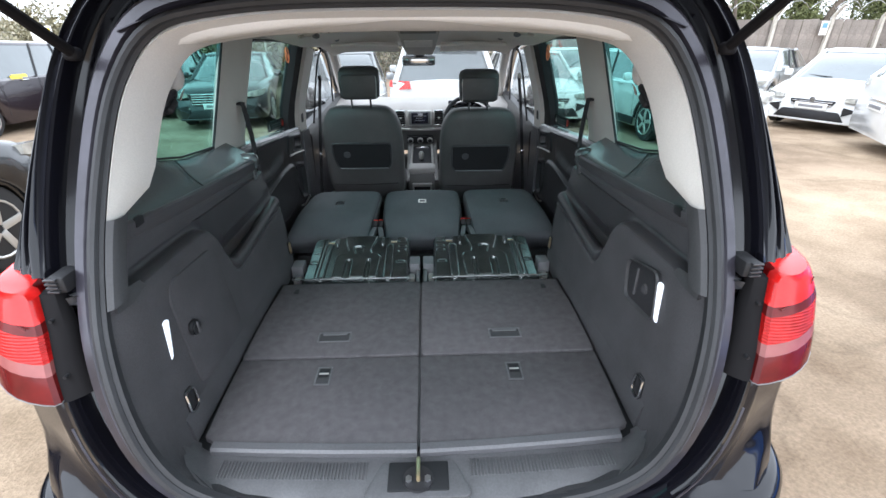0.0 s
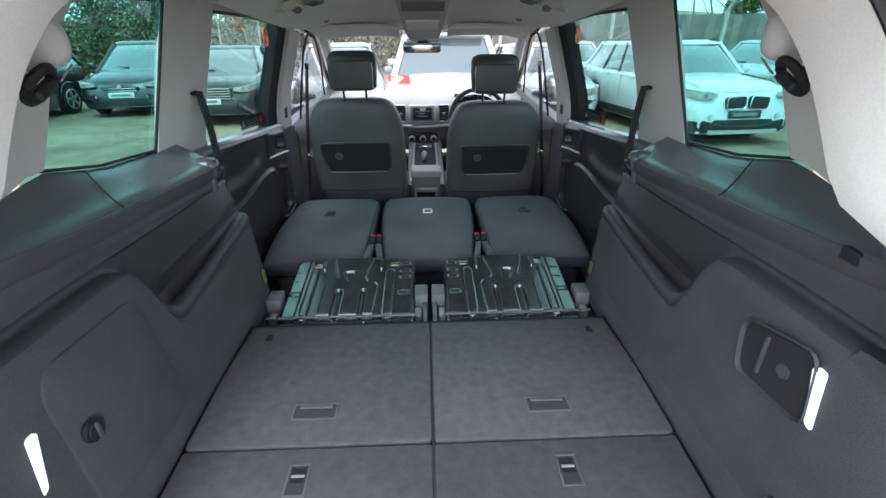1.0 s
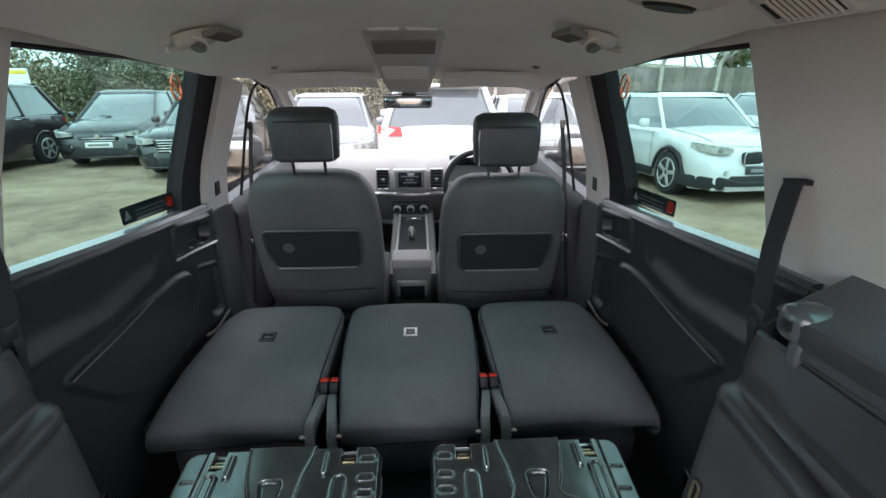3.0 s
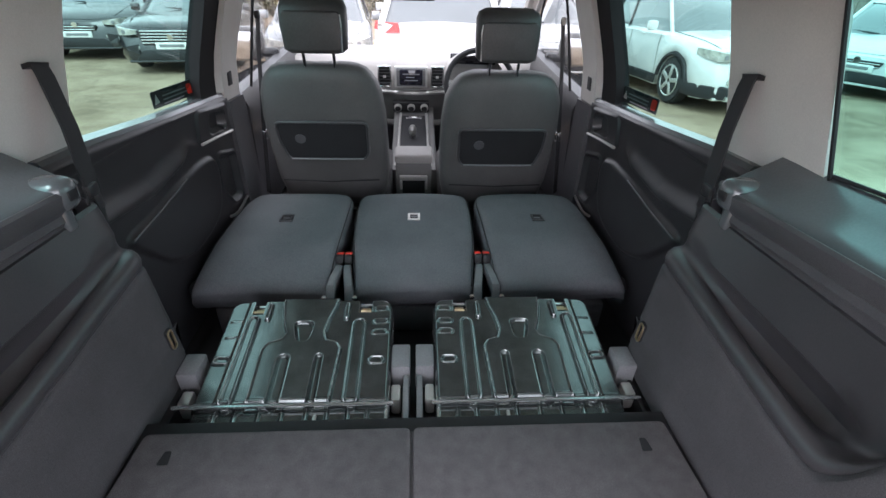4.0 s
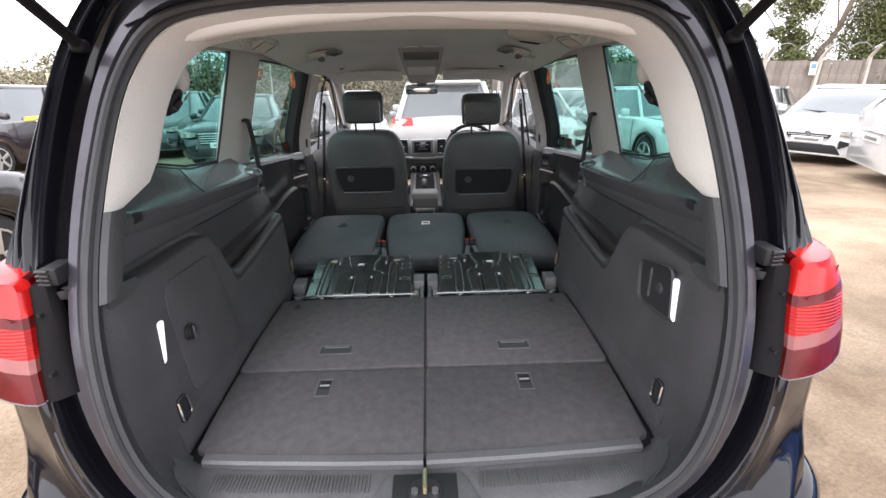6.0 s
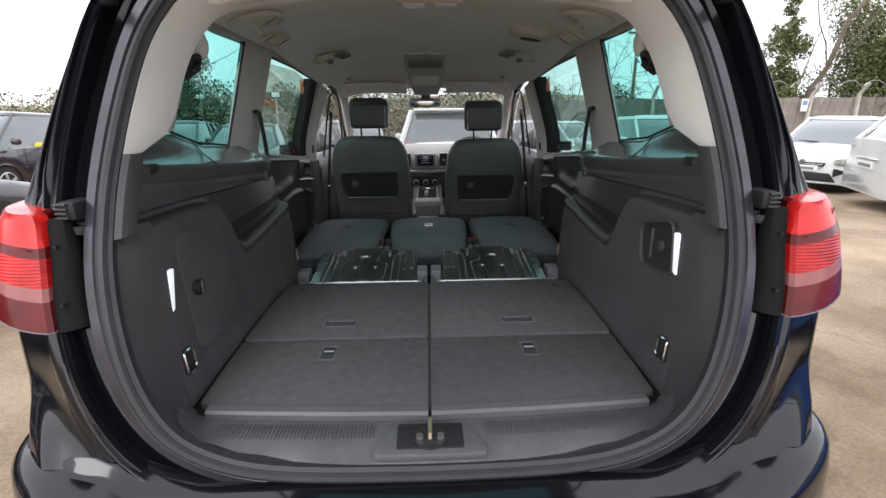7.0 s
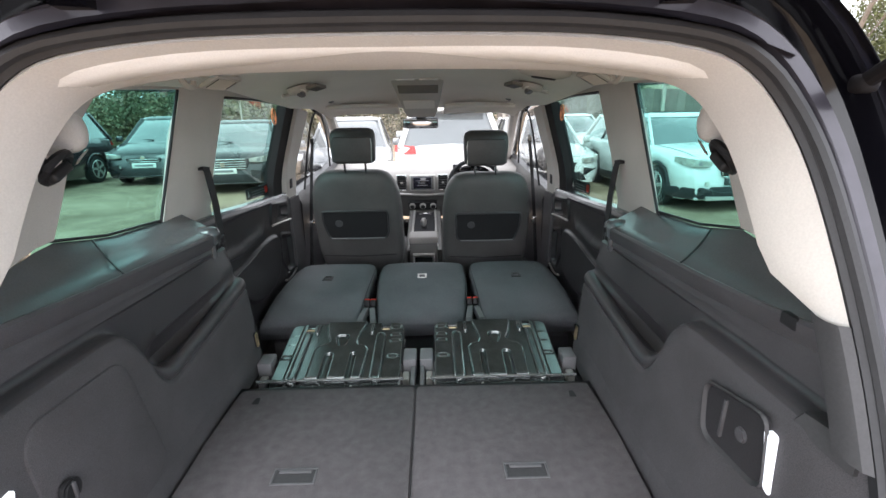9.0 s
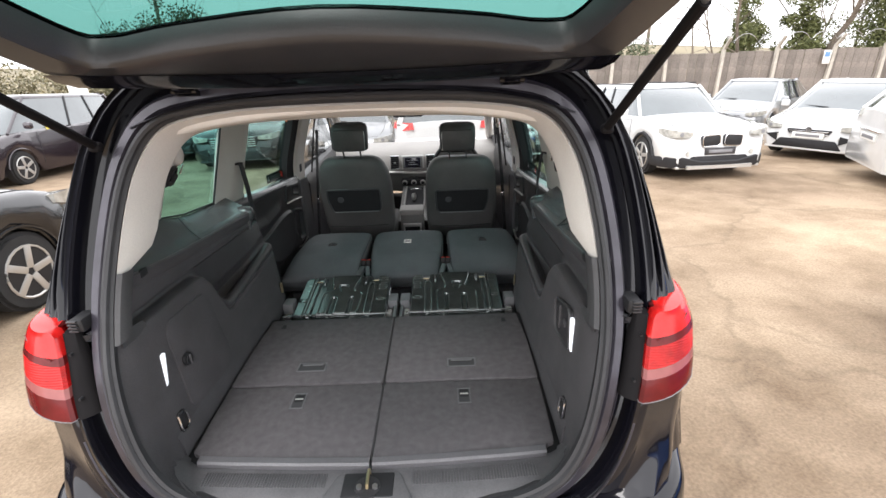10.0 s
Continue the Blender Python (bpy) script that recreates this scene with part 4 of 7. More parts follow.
    for x in (0.133, 0.430):
        part("catch", flip(join(tube([(x - 0.014, 1.206, 0.658), (x + 0.014, 1.206, 0.658)], 0.0035, 6), tube([(x - 0.012, 1.222, 0.652), (x + 0.012, 1.222, 0.652)], 0.0025, 6)), s), BRASS, t, "small steel catch")
    part("rear_catch", flip(join(rbox(0.205, 0.238, 0.858, 0.866, 0.618, 0.626, 0.002), rbox(0.218, 0.226, 0.850, 0.885, 0.618, 0.6265, 0.002)), s), SILVER, t, "pale plastic catch")


third_row(1)
third_row(-1)


# ---- folded second row ----
def second_row(x0, x1, middle):
    t = thing("folded_second_row_seat", "folded second row seat with a charcoal carpeted back" + (" and pale loop" if middle else " and dark loop"), "seat", (0, 0, 0), "second row seats")
    c, w = (x0 + x1) / 2, (x1 - x0) / 2
    sg = 1 if c >= 0 else -1
    top = curve_of([(1.400, 0.566), (1.403, 0.582), (1.410, 0.594), (1.424, 0.603), (1.45, 0.612), (1.50, 0.630), (1.55, 0.644), (1.60, 0.651), (1.75, 0.655), (1.92, 0.657), (1.97, 0.654), (1.995, 0.645), (2.012, 0.628), (2.018, 0.606)])
    if middle:
        right = curve_of([(1.385, 0.192), (1.41, 0.198), (1.5, 0.207), (1.6, 0.219), (1.72, 0.227), (1.84, 0.231), (1.93, 0.228), (1.975, 0.218), (2.0, 0.202), (2.018, 0.176)])
        left = lambda y: -right(y)
    else:
        inn = curve_of([(1.385, 0.284), (1.45, 0.272), (1.6, 0.262), (1.8, 0.256), (1.90, 0.252), (1.95, 0.256), (1.985, 0.272), (2.018, 0.31)])
        out = curve_of([(1.385, 0.712), (1.40, 0.722), (1.46, 0.716), (1.55, 0.704), (1.75, 0.696), (1.88, 0.684), (1.95, 0.668), (1.99, 0.650), (2.018, 0.615)])
        right = out if sg > 0 else lambda y: -inn(y)
        left = inn if sg > 0 else lambda y: -out(y)
    rows = []
    for y in (1.400, 1.402, 1.406, 1.413, 1.424, 1.44, 1.46, 1.50, 1.53, 1.56, 1.60, 1.66, 1.72, 1.80, 1.86, 1.90, 1.93, 1.955, 1.975, 1.99, 2.003, 2.012, 2.018):
        l, r, zt = left(y), right(y), top(y)
        prof = [(0.006, -0.16), (0.001, -0.06), (0.0, -0.034), (0.003, -0.020), (0.009, -0.010), (0.019, -0.004), (0.045, 0.0), (0.11, 0.003)]
        m = (l + r) / 2
        under = lambda b: max(y, 1.475 if b < -0.1 else 1.412 if b < -0.05 else y)          # the near face is undercut
        row = [(l + a, under(b), max(zt + b, 0.48)) for a, b in prof] + [(m, y, zt + 0.005)] + [(r - a, under(b), max(zt + b, 0.48)) for a, b in prof[::-1]]
        rows.append([(x, yy, z + 0.0022 * noise.noise((x * 9, yy * 9, c * 7))) for x, yy, z in row])
    back = part("backrest", loft(rows), FABRIC, t, "charcoal carpeted backrest lying flat", 55)
    part("edge_seam", tube([(left(y) + 0.006, y, top(y) - 0.012) for y in np.linspace(1.415, 1.97, 14)], 0.0022, 5), BLACK, back)
    part("edge_seam", tube([(right(y) - 0.006, y, top(y) - 0.012) for y in np.linspace(1.415, 1.97, 14)], 0.0022, 5), BLACK, back)
    lx, ly = (0.0, 1.765) if middle else (sg * 0.482, 1.755)
    f = part("loop_frame", join(*[rbox(lx + a, lx + b, ly + p, ly + q, 0.648, 0.664, 0.002) for a, b, p, q in ((-0.024, 0.024, -0.026, -0.018), (-0.024, 0.024, 0.018, 0.026), (-0.024, -0.015, -0.02, 0.02), (0.015, 0.024, -0.02, 0.02))]), SILVER if middle else DOOR, t, "pale grey loop frame" if middle else "dark loop frame")
    part("loop", rbox(lx - 0.014, lx + 0.014, ly - 0.017, ly + 0.017, 0.648, 0.6615, 0.001), BLACK, f)
    part("loop_bar", rbox(lx - 0.013, lx + 0.013, ly - 0.004, ly + 0.002, 0.652, 0.6625, 0.001), GREY, f)
    part("cushion", rbox(x0 + 0.03, x1 - 0.03, 1.44, 1.98, 0.36, 0.48, 0.02), FELT, t)
    # hinge arms, splayed towards the boot
    for sd in ((-1, 1) if middle else (-sg,)):
        xa, xb = (sd * 0.228, sd * 0.213) if middle else (sg * 0.256, sg * 0.272)
        arm = [[(x - h, y, z), (x - h * 0.8, y, z + 0.006), (x + h * 0.8, y, z + 0.006), (x + h, y, z), (x + h, y + 0.012, z - 0.03), (x - h, y + 0.012, z - 0.03)]
               for x, y, z, h in ((xa, 1.522, 0.598, 0.012), (xa, 1.50, 0.608, 0.013), (xa * 0.5 + xb * 0.5, 1.45, 0.606, 0.0135), (xb, 1.405, 0.596, 0.0135), (xb, 1.388, 0.574, 0.013), (xb, 1.382, 0.53, 0.013), (xb, 1.384, 0.47, 0.012))]
        part("hinge_arm", loft(arm), GREY, t, "grey hinge arm")
        part("hinge_pin", disc((xb + (-sd if middle else sg) * 0.020, 1.392, 0.560), (1, 0, 0), 0.011, 0.016, 12, 0.003), CHROME, t, "bright hinge pin")
    if not middle:
        part("hinge_cap", disc((sg * 0.722, 1.45, 0.555), (1, 0, 0), 0.03, 0.03, 16, 0.006), BLACK, t)


second_row(-0.205, 0.205, True)
second_row(0.268, 0.715, False)
second_row(-0.715, -0.268, False)
for x in (-0.255, -0.226, 0.226, 0.255):
    b = thing("belt_buckle", "black seat belt buckle with a red button", "belt buckle", (0, 0, 0), "belt buckles")
    part("buckle_body", turn(rbox(-0.013, 0.013, -0.024, 0.024, -0.03, 0.002, 0.005), pose(x, 1.548, 0.628, -25)), BLACK, b)
    part("button", turn(rbox(-0.0115, 0.0115, -0.010, 0.022, -0.002, 0.008, 0.003), pose(x, 1.548, 0.628, -25)), RED, b, "red release button")
    part("stalk", tube([(x, 1.553, 0.61), (x, 1.54, 0.5), (x, 1.55, 0.4)], 0.008, 6), BLACK, b)


# ---- front seats ----
def front_seat(s):
    t = thing("front_seat", "front seat with a dark back panel and a headrest", "seat", (0, 0, 0), "front seats")
    c = 0.366 * s
    dz = -0.022 if s > 0 else 0.0
    rows = []
    prof = [(0.50, 0.215, 2.20, 2.30), (0.56, 0.235, 2.165, 2.30), (0.66, 0.250, 2.125, 2.30), (0.80, 0.252, 2.085, 2.29), (0.95, 0.248, 2.045, 2.27), (1.05, 0.236, 2.022, 2.23), (1.10, 0.218, 2.013, 2.18), (1.125, 0.202, 2.012, 2.165), (1.145, 0.182, 2.016, 2.15), (1.157, 0.155, 2.026, 2.13), (1.163, 0.11, 2.042, 2.11)]
    for z, w, y0, y1 in prof:
        z += dz
        r = 0.05
        rows.append([(c - w, (y0 + y1) / 2 + 0.02, z), (c - w * 0.98, y0 + 0.045, z), (c - w * 0.88, y0 + 0.012, z), (c - w * 0.5, y0, z), (c, y0 - 0.002, z), (c + w * 0.5, y0, z), (c + w * 0.88, y0 + 0.012, z), (c + w * 0.98, y0 + 0.045, z), (c + w, (y0 + y1) / 2 + 0.02, z), (c + w * 0.8, y1, z), (c, y1 - 0.02, z), (c - w * 0.8, y1, z)])
    back = part("backrest", loft(rows), SEATBACK, t, "dark moulded backrest", 70)
    # recessed map pocket board
    pz0, pz1 = 0.772 + dz * 1.3, 0.943 + dz * 1.2
    yb = lambda z: 2.043 - 0.26 * (z - 0.95) - 0.004
    px = 0.370 * s
    fr = rounded([(px - s * 0.183, pz1), (px + s * 0.183, pz1), (px + s * 0.181, pz0 + 0.085), (px + s * 0.155, pz0), (px - s * 0.162, pz0), (px - s * 0.180, pz0 + 0.03)], 0.022, 4)
    pocket = part("pocket", loft([[(x, yb(z) + 0.001, z) for x, z in fr], [(x, yb(z) - 0.005, z) for x, z in fr]]), BLACK, t, "black map pocket panel")
    part("pocket_rim", tube([(x, yb(z) - 0.005, z) for x, z in fr], 0.006, 8, True), POCKET, pocket, "raised dark pocket rim")
    part("pocket_lip", tube([(x, yb(z) - 0.009, z) for x, z in ((px - s * 0.155, pz0 + 0.002), (px, pz0), (px + s * 0.148, pz0 + 0.002))], 0.0035, 6), GREY, pocket, "pale lower lip")
    # paler disc in place of the oval highlight on the panel
    part("pocket_glint", disc((px - 0.095, yb(0.87) - 0.0055, 0.868 + dz), (0, 1, 0.26), 0.022, 0.004, 18, 0.001), PLASTIC, pocket)
    part("seam_line", tube([(c - 0.21, yb(0.66) - 0.0, 0.66 + dz), (c, yb(0.66) - 0.008, 0.655 + dz), (c + 0.21, yb(0.66), 0.66 + dz)], 0.0025, 5), BLACK, t)
    part("cushion", rbox(c - 0.25, c + 0.25, 2.22, 2.72, 0.44, 0.60, 0.04, 3), SEATBACK, t)
    for d in (-0.18, 0.18):
        part("seat_rail", rbox(c + d - 0.02, c + d + 0.02, 2.2, 2.75, 0.362, 0.45, 0.01), BLACK, t)
    # headrest
    hx = c + (0.02 if s < 0 else -0.022)
    hz = 1.212 + dz
    rows = []
    for z, w, y0, y1 in ((0.0, 0.098, 1.965, 2.05), (0.012, 0.112, 1.95, 2.06), (0.09, 0.117, 1.947, 2.07), (0.145, 0.116, 1.952, 2.068), (0.165, 0.108, 1.965, 2.055), (0.176, 0.085, 1.985, 2.035)):
        rows.append([(hx - w, (y0 + y1) / 2, hz + z), (hx - w * 0.96, y0 + 0.02, hz + z), (hx - w * 0.82, y0, hz + z), (hx, y0 - 0.004, hz + z), (hx + w * 0.82, y0, hz + z), (hx + w * 0.96, y0 + 0.02, hz + z), (hx + w, (y0 + y1) / 2, hz + z), (hx + w * 0.8, y1, hz + z), (hx, y1 + 0.01, hz + z), (hx - w * 0.8, y1, hz + z)])
    hr = part("headrest", loft(rows), HEADREST, t, "dark headrest", 60)
    pad = rounded([(hx - 0.097, hz + 0.010), (hx + 0.097, hz + 0.010), (hx + 0.100, hz + 0.138), (hx - 0.100, hz + 0.138)], 0.02, 4)
    part("headrest_back", loft([[(x, 1.947, z) for x, z in pad], [(hx + (x - hx) * 0.985, 1.940, hz + 0.07 + (z - hz - 0.07) * 0.98) for x, z in pad], [(hx + (x - hx) * 0.9, 1.938, hz + 0.07 + (z - hz - 0.07) * 0.9) for x, z in pad]]), HEADREST, hr, "", 60)
    part("piping", tube([(hx - s * 0.099, 1.944, hz + 0.01), (hx - s * 0.102, 1.942, hz + 0.10), (hx - s * 0.098, 1.946, hz + 0.128)], 0.0025, 5), SILVER, hr, "pale vertical piping")
    for d in (-0.055, 0.055):
        part("post", tube([(hx + d, 2.01, hz + 0.01), (hx + d, 2.03, hz - 0.07)], 0.006, 8), CHROME, hr, "chrome headrest post")


front_seat(-1)
front_seat(1)

# ---- doors, pillars, dashboard, windscreen ----
for s in (1, -1):
    side = "right" if s > 0 else "left"
    d = thing("sliding_door_" + side, "dark sliding door trim with a handle and pocket", "door", (0, 0, 0), kind="structure")
    # the door's inner panel: armrest ridge, bulging pocket, handle recess and lower grab
    belt_z = curve_of([(1.08, 1.138), (1.25, 1.128), (1.6, 1.085), (1.9, 1.055), (2.10, 1.035)])
    top = [(y, belt_z(y)) for y in (1.10, 1.25, 1.6, 1.9, 2.10)]
    A, T = np.meshgrid(np.linspace(1.10, 2.09, 170), np.linspace(0, 1, 130))
    zt = np.interp(A, [y for y, _ in top], [z for _, z in top])
    B = 0.40 + (zt - 0.40) * T
    C = 0.742 + 0.010 * ramp(B, zt - 0.02, zt) - 0.004 * ramp(B, 0.9, 1.0)
    crease = np.interp(A, [1.10, 1.21, 1.45, 1.79, 1.95], [1.088, 1.085, 1.078, 1.047, 1.035])
    C += 0.008 * ramp(crease - B, -0.004, 0.006) * ramp(A, 1.95, 1.75)
    ridge = np.interp(A, [1.10, 1.23, 1.41, 1.64, 1.72], [0.965, 0.950, 0.926, 0.944, 0.965])
    ends = ramp(A, 1.72, 1.58)
    C -= ends * 0.026 * np.where(B > ridge, np.exp(-((B - ridge) / 0.035) ** 2), np.exp(-((B - ridge) / 0.010) ** 2))
    bulge = smooth_poly([(1.26, 0.862), (1.42, 0.872), (1.62, 0.889), (1.80, 0.885), (1.86, 0.84), (1.84, 0.72), (1.78, 0.652), (1.65, 0.630), (1.525, 0.642), (1.41, 0.692), (1.31, 0.785)], True, 4)
    C -= 0.016 * ramp(inside(A, B, bulge), -0.004, 0.016)
    surround = rounded([(1.775, 0.938), (2.055, 0.900), (2.055, 1.012), (1.80, 1.046)], 0.025, 4)
    C -= 0.008 * ramp(inside(A, B, surround), -0.003, 0.005)
    pull = rounded([(1.855, 0.946), (2.02, 0.922), (2.02, 0.996), (1.885, 1.020)], 0.028, 4)
    C += 0.034 * ramp(inside(A, B, pull), 0.0, 0.010)
    grab = rounded([(1.985, 0.835), (1.89, 0.862), (1.868, 0.74), (1.95, 0.625), (2.05, 0.62), (2.05, 0.82)], 0.03, 4)
    C -= 0.007 * np.exp(-(inside(A, B, grab) / 0.007) ** 2)
    C += 0.018 * ramp(inside(A, B, grab), 0.004, 0.022)
    sheet("door_card", C, A, B, DOOR, d, "", s, 60)
    part("door_shell", flip(loft([[(0.785, y, z - 0.004), (0.80, y, z - 0.004), (0.80, y, 0.40), (0.785, y, 0.40)] for y, z in top]), s), PAINT, d)
    part("belt_capping", flip(loft([[(0.742, y, z - 0.004), (0.75, y, z + 0.006), (0.79, y, z + 0.008), (0.79, y, z - 0.01)] for y, z in top]), s), LEDGE, d, "smooth window sill capping")
    part("pull_trim", flip(tube([(0.733, 1.775, 0.940), (0.731, 1.90, 0.925), (0.731, 2.055, 0.902)], 0.0055, 6), s), SILVER, d, "satin handle trim")
    part("grab_foot", flip(tube(smooth_poly([(0.733, 1.86, 0.612), (0.728, 1.93, 0.598), (0.733, 2.06, 0.606)], False, 3), 0.006, 6), s), SILVER, d, "satin lower trim")
    part("pocket_line", flip(tube([(0.7285, 1.26, 0.862), (0.726, 1.42, 0.873), (0.726, 1.60, 0.889)], 0.0022, 5), s), GREY, d)

    win = thing("window_door_" + side, "green tinted sliding door window with warning stickers", "window", (0, 0, 0), kind="structure")
    gx = lambda y, z: lean(y, z) + 0.03
    part("pane", flip(skin([[(1.18, 1.09), (1.24, 1.32), (1.29, 1.57), (2.12, 1.53), (2.02, 1.0), (1.6, 1.05)]], gx, 0.004), s), DOOR_GLASS, win).visible_shadow = False
    fx = lambda y, z: lean(y, z) - 0.005
    part("frame_front", flip(skin([[(1.91, 1.045), (2.05, 1.035), (2.11, 1.25), (2.20, 1.485), (2.06, 1.502), (1.975, 1.25)]], fx, 0.05), s), FRAME, win, "black front window frame")
    part("frame_top", flip(tube([(0.678, 1.315, 1.546), (0.685, 1.7, 1.532), (0.69, 2.08, 1.500)], 0.006, 6), s), BLACK, win)
    st = part("warning_sticker", flip(skin([rounded([(1.655, 1.095), (1.655, 1.145), (1.93, 1.125), (1.93, 1.07)], 0.006, 2)], lambda y, z: lean(y, z) + 0.026, 0.002), s), BLACK, win, "black warning sticker with small print")
    y0 = 1.662 if s > 0 else 1.888
    part("sticker_mark", flip(skin([rounded([(y0, 1.104 - (y0 - 1.66) * 0.09), (y0, 1.138 - (y0 - 1.66) * 0.09), (y0 + 0.036, 1.135 - (y0 - 1.66) * 0.09), (y0 + 0.036, 1.101 - (y0 - 1.66) * 0.09)], 0.010, 3)], lambda y, z: lean(y, z) + 0.0245, 0.001), s), RED, st, "red mark")
    y1 = 1.890 if s > 0 else 1.665
    part("warning_triangle", flip(skin([[(y1, 1.106 - (y1 - 1.66) * 0.09), (y1 + 0.03, 1.106 - (y1 - 1.66) * 0.09), (y1 + 0.015, 1.134 - (y1 - 1.66) * 0.09)]], lambda y, z: lean(y, z) + 0.0245, 0.001), s), SILVER, st)
    for k, (a, b) in enumerate(((1.72, 1.88), (1.72, 1.90), (1.72, 1.86))):
        part("print_bar", flip(skin([[(a, 1.122 - 0.012 * k - (a - 1.66) * 0.07), (a, 1.126 - 0.012 * k - (a - 1.66) * 0.07), (b, 1.126 - 0.012 * k - (b - 1.66) * 0.07), (b, 1.122 - 0.012 * k - (b - 1.66) * 0.07)]], lambda y, z: lean(y, z) + 0.0245, 0.001), s), GREY, st)
    rs = thing("ring_sticker", "small red ring sticker on the door window", "sticker", (0, 0, 0), "ring stickers")
    part("ring", flip(tube([(lean(0, 1.455) + 0.026, 1.965 + 0.03 * math.cos(a), 1.452 + 0.038 * math.sin(a)) for a in np.linspace(0, 2 * math.pi, 17)[:-1]], 0.0035, 5, True), s), ORANGE, rs)
    part("slash", flip(tube([(lean(0, 1.455) + 0.026, 1.985, 1.425), (lean(0, 1.455) + 0.026, 1.945, 1.48)], 0.003, 5), s), ORANGE, rs)

    b = thing("b_pillar_" + side, "light beige centre pillar trim with a dark lower part", "pillar", (0, 0, 0), kind="structure")
    bx = lambda y, z: lean(y, z) - 0.025
    part("upper_trim", flip(skin([[(2.07, 1.01), (2.24, 1.0), (2.30, 1.2), (2.42, 1.455), (2.20, 1.485), (2.12, 1.25)]], bx, 0.09), s), BEIGE, b)
    part("lower_trim", flip(skin([[(2.06, 0.36), (2.30, 0.36), (2.28, 0.7), (2.24, 1.0), (2.07, 1.01)]], lambda y, z: 0.725, 0.09), s), PLASTIC, b)
    part("belt_adjuster", flip(prism(rounded([(2.135, 1.055), (2.175, 1.055), (2.185, 1.105), (2.145, 1.105)], 0.004), "x", 0.735, 0.76, 0.002), s), BLACK, b, "black socket in the pillar")
    belt = part("safety_belt", flip(loft([[(x - 0.012, y - 0.012, z), (x + 0.010, y + 0.012, z), (x + 0.012, y + 0.010, z), (x - 0.010, y - 0.014, z)] for x, y, z in ((0.64, 2.34, 1.29), (0.655, 2.32, 1.15), (0.672, 2.30, 0.95), (0.68, 2.27, 0.80), (0.69, 2.22, 0.55))]), s), WEBBING, b, "black front belt hanging by the pillar")
    part("guide", flip(rbox(0.632, 0.652, 2.325, 2.355, 1.28, 1.31, 0.007), s), BEIGE if s > 0 else BLACK, belt)
    part("tongue", flip(rbox(0.668, 0.688, 2.265, 2.305, 0.79, 0.83, 0.004), s), CHROME, belt, "steel belt tongue")
    # third row belt from the C pillar
    cb = part("safety_belt", flip(loft([[(x - 0.002, y - 0.024, z + 0.006), (x - 0.002, y + 0.020, z - 0.006), (x + 0.002, y + 0.020, z - 0.006), (x + 0.002, y - 0.024, z + 0.006)] for x, y, z in ((0.712, 1.165, 1.318), (0.708, 1.165, 1.30), (0.695, 1.155, 1.2), (0.682, 1.13, 1.08), (0.68, 1.10, 0.96))]), s), WEBBING, PILLARS[s], "black belt coming out of the pillar")
    part("belt_slot", flip(loft([[(0.709, 1.138, 1.328), (0.709, 1.188, 1.318), (0.73, 1.188, 1.312), (0.73, 1.138, 1.322)], [(0.711, 1.14, 1.318), (0.711, 1.186, 1.309), (0.73, 1.186, 1.305), (0.73, 1.14, 1.313)]]), s), BLACK, cb)
    part("tongue", flip(join(rbox(0.674, 0.690, 1.105, 1.14, 1.06, 1.088, 0.005), rbox(0.672, 0.676, 1.112, 1.134, 1.03, 1.062, 0.002)), s), DOOR, cb, "black belt tongue")
    # hanging belt clip on the D pillar
    hk = thing("belt_retainer_" + side, "black belt tongue held in a beige clip on the pillar", "belt clip", (0, 0, 0), "belt clips")
    part("clip", flip(loft([[(x, 0.452 + 0.030 * r * math.cos(a) + 0.2 * (0.60 - x), 1.492 + 0.040 * r * math.sin(a)) for a in np.linspace(0, 2 * math.pi, 21)[:-1]] for x, r in ((0.672, 1.1), (0.610, 1.0), (0.596, 0.94), (0.586, 0.78), (0.581, 0.5), (0.579, 0.15))]), s), BEIGE, hk, "rounded beige clip", 60)
    hoop = [(0.598 - 0.018 * math.sin(a), 0.395 + 0.032 * math.cos(a) - 0.010 * math.sin(a), 1.434 + 0.022 * math.sin(a) + 0.010 * math.cos(a)) for a in np.linspace(0, 2 * math.pi, 15)[:-1]]
    part("tongue_body", flip(tube(hoop, 0.008, 8, True), s), BLACK, hk, "black plastic belt tongue")
    part("tongue_grip", flip(turn(rbox(-0.010, 0.010, -0.028, 0.028, -0.009, 0.009, 0.006, 3), pose(0.592, 0.392, 1.426, 20, 20, 0)), s), BLACK, hk)
    for d in (-0.007, 0.007):
        part("tongue_blade", flip(turn(rbox(-0.0035, 0.0035, -0.028, 0.028, -0.0015, 0.0015, 0.001), pose(0.590 + d, 0.440, 1.454 + d, 24, 30, 0)), s), CHROME, hk, "bright steel tongue blade")
    part("belt_end", flip(loft([[(x - 0.003, y - 0.012, z), (x - 0.003, y + 0.012, z), (x + 0.002, y + 0.012, z), (x + 0.002, y - 0.012, z)] for x, y, z in ((0.600, 0.385, 1.425), (0.628, 0.395, 1.455), (0.650, 0.420, 1.475))]), s), WEBBING, hk)
    # front door card, A pillar, mirror
    fd = thing("front_door_" + side, "front door with a dark inner panel and clear window", "door", (0, 0, 0), kind="structure")
    part("door_card", flip(loft([[(0.80, y, 1.0 + 0.03 * (y - 2.3)), (0.74, y, 1.0 + 0.03 * (y - 2.3)), (0.715, y, 0.94), (0.72, y, 0.80), (0.73, y, 0.40), (0.82, y, 0.40)] for y in (2.25, 2.7, 3.2, 3.6)]), s), DOOR, fd)
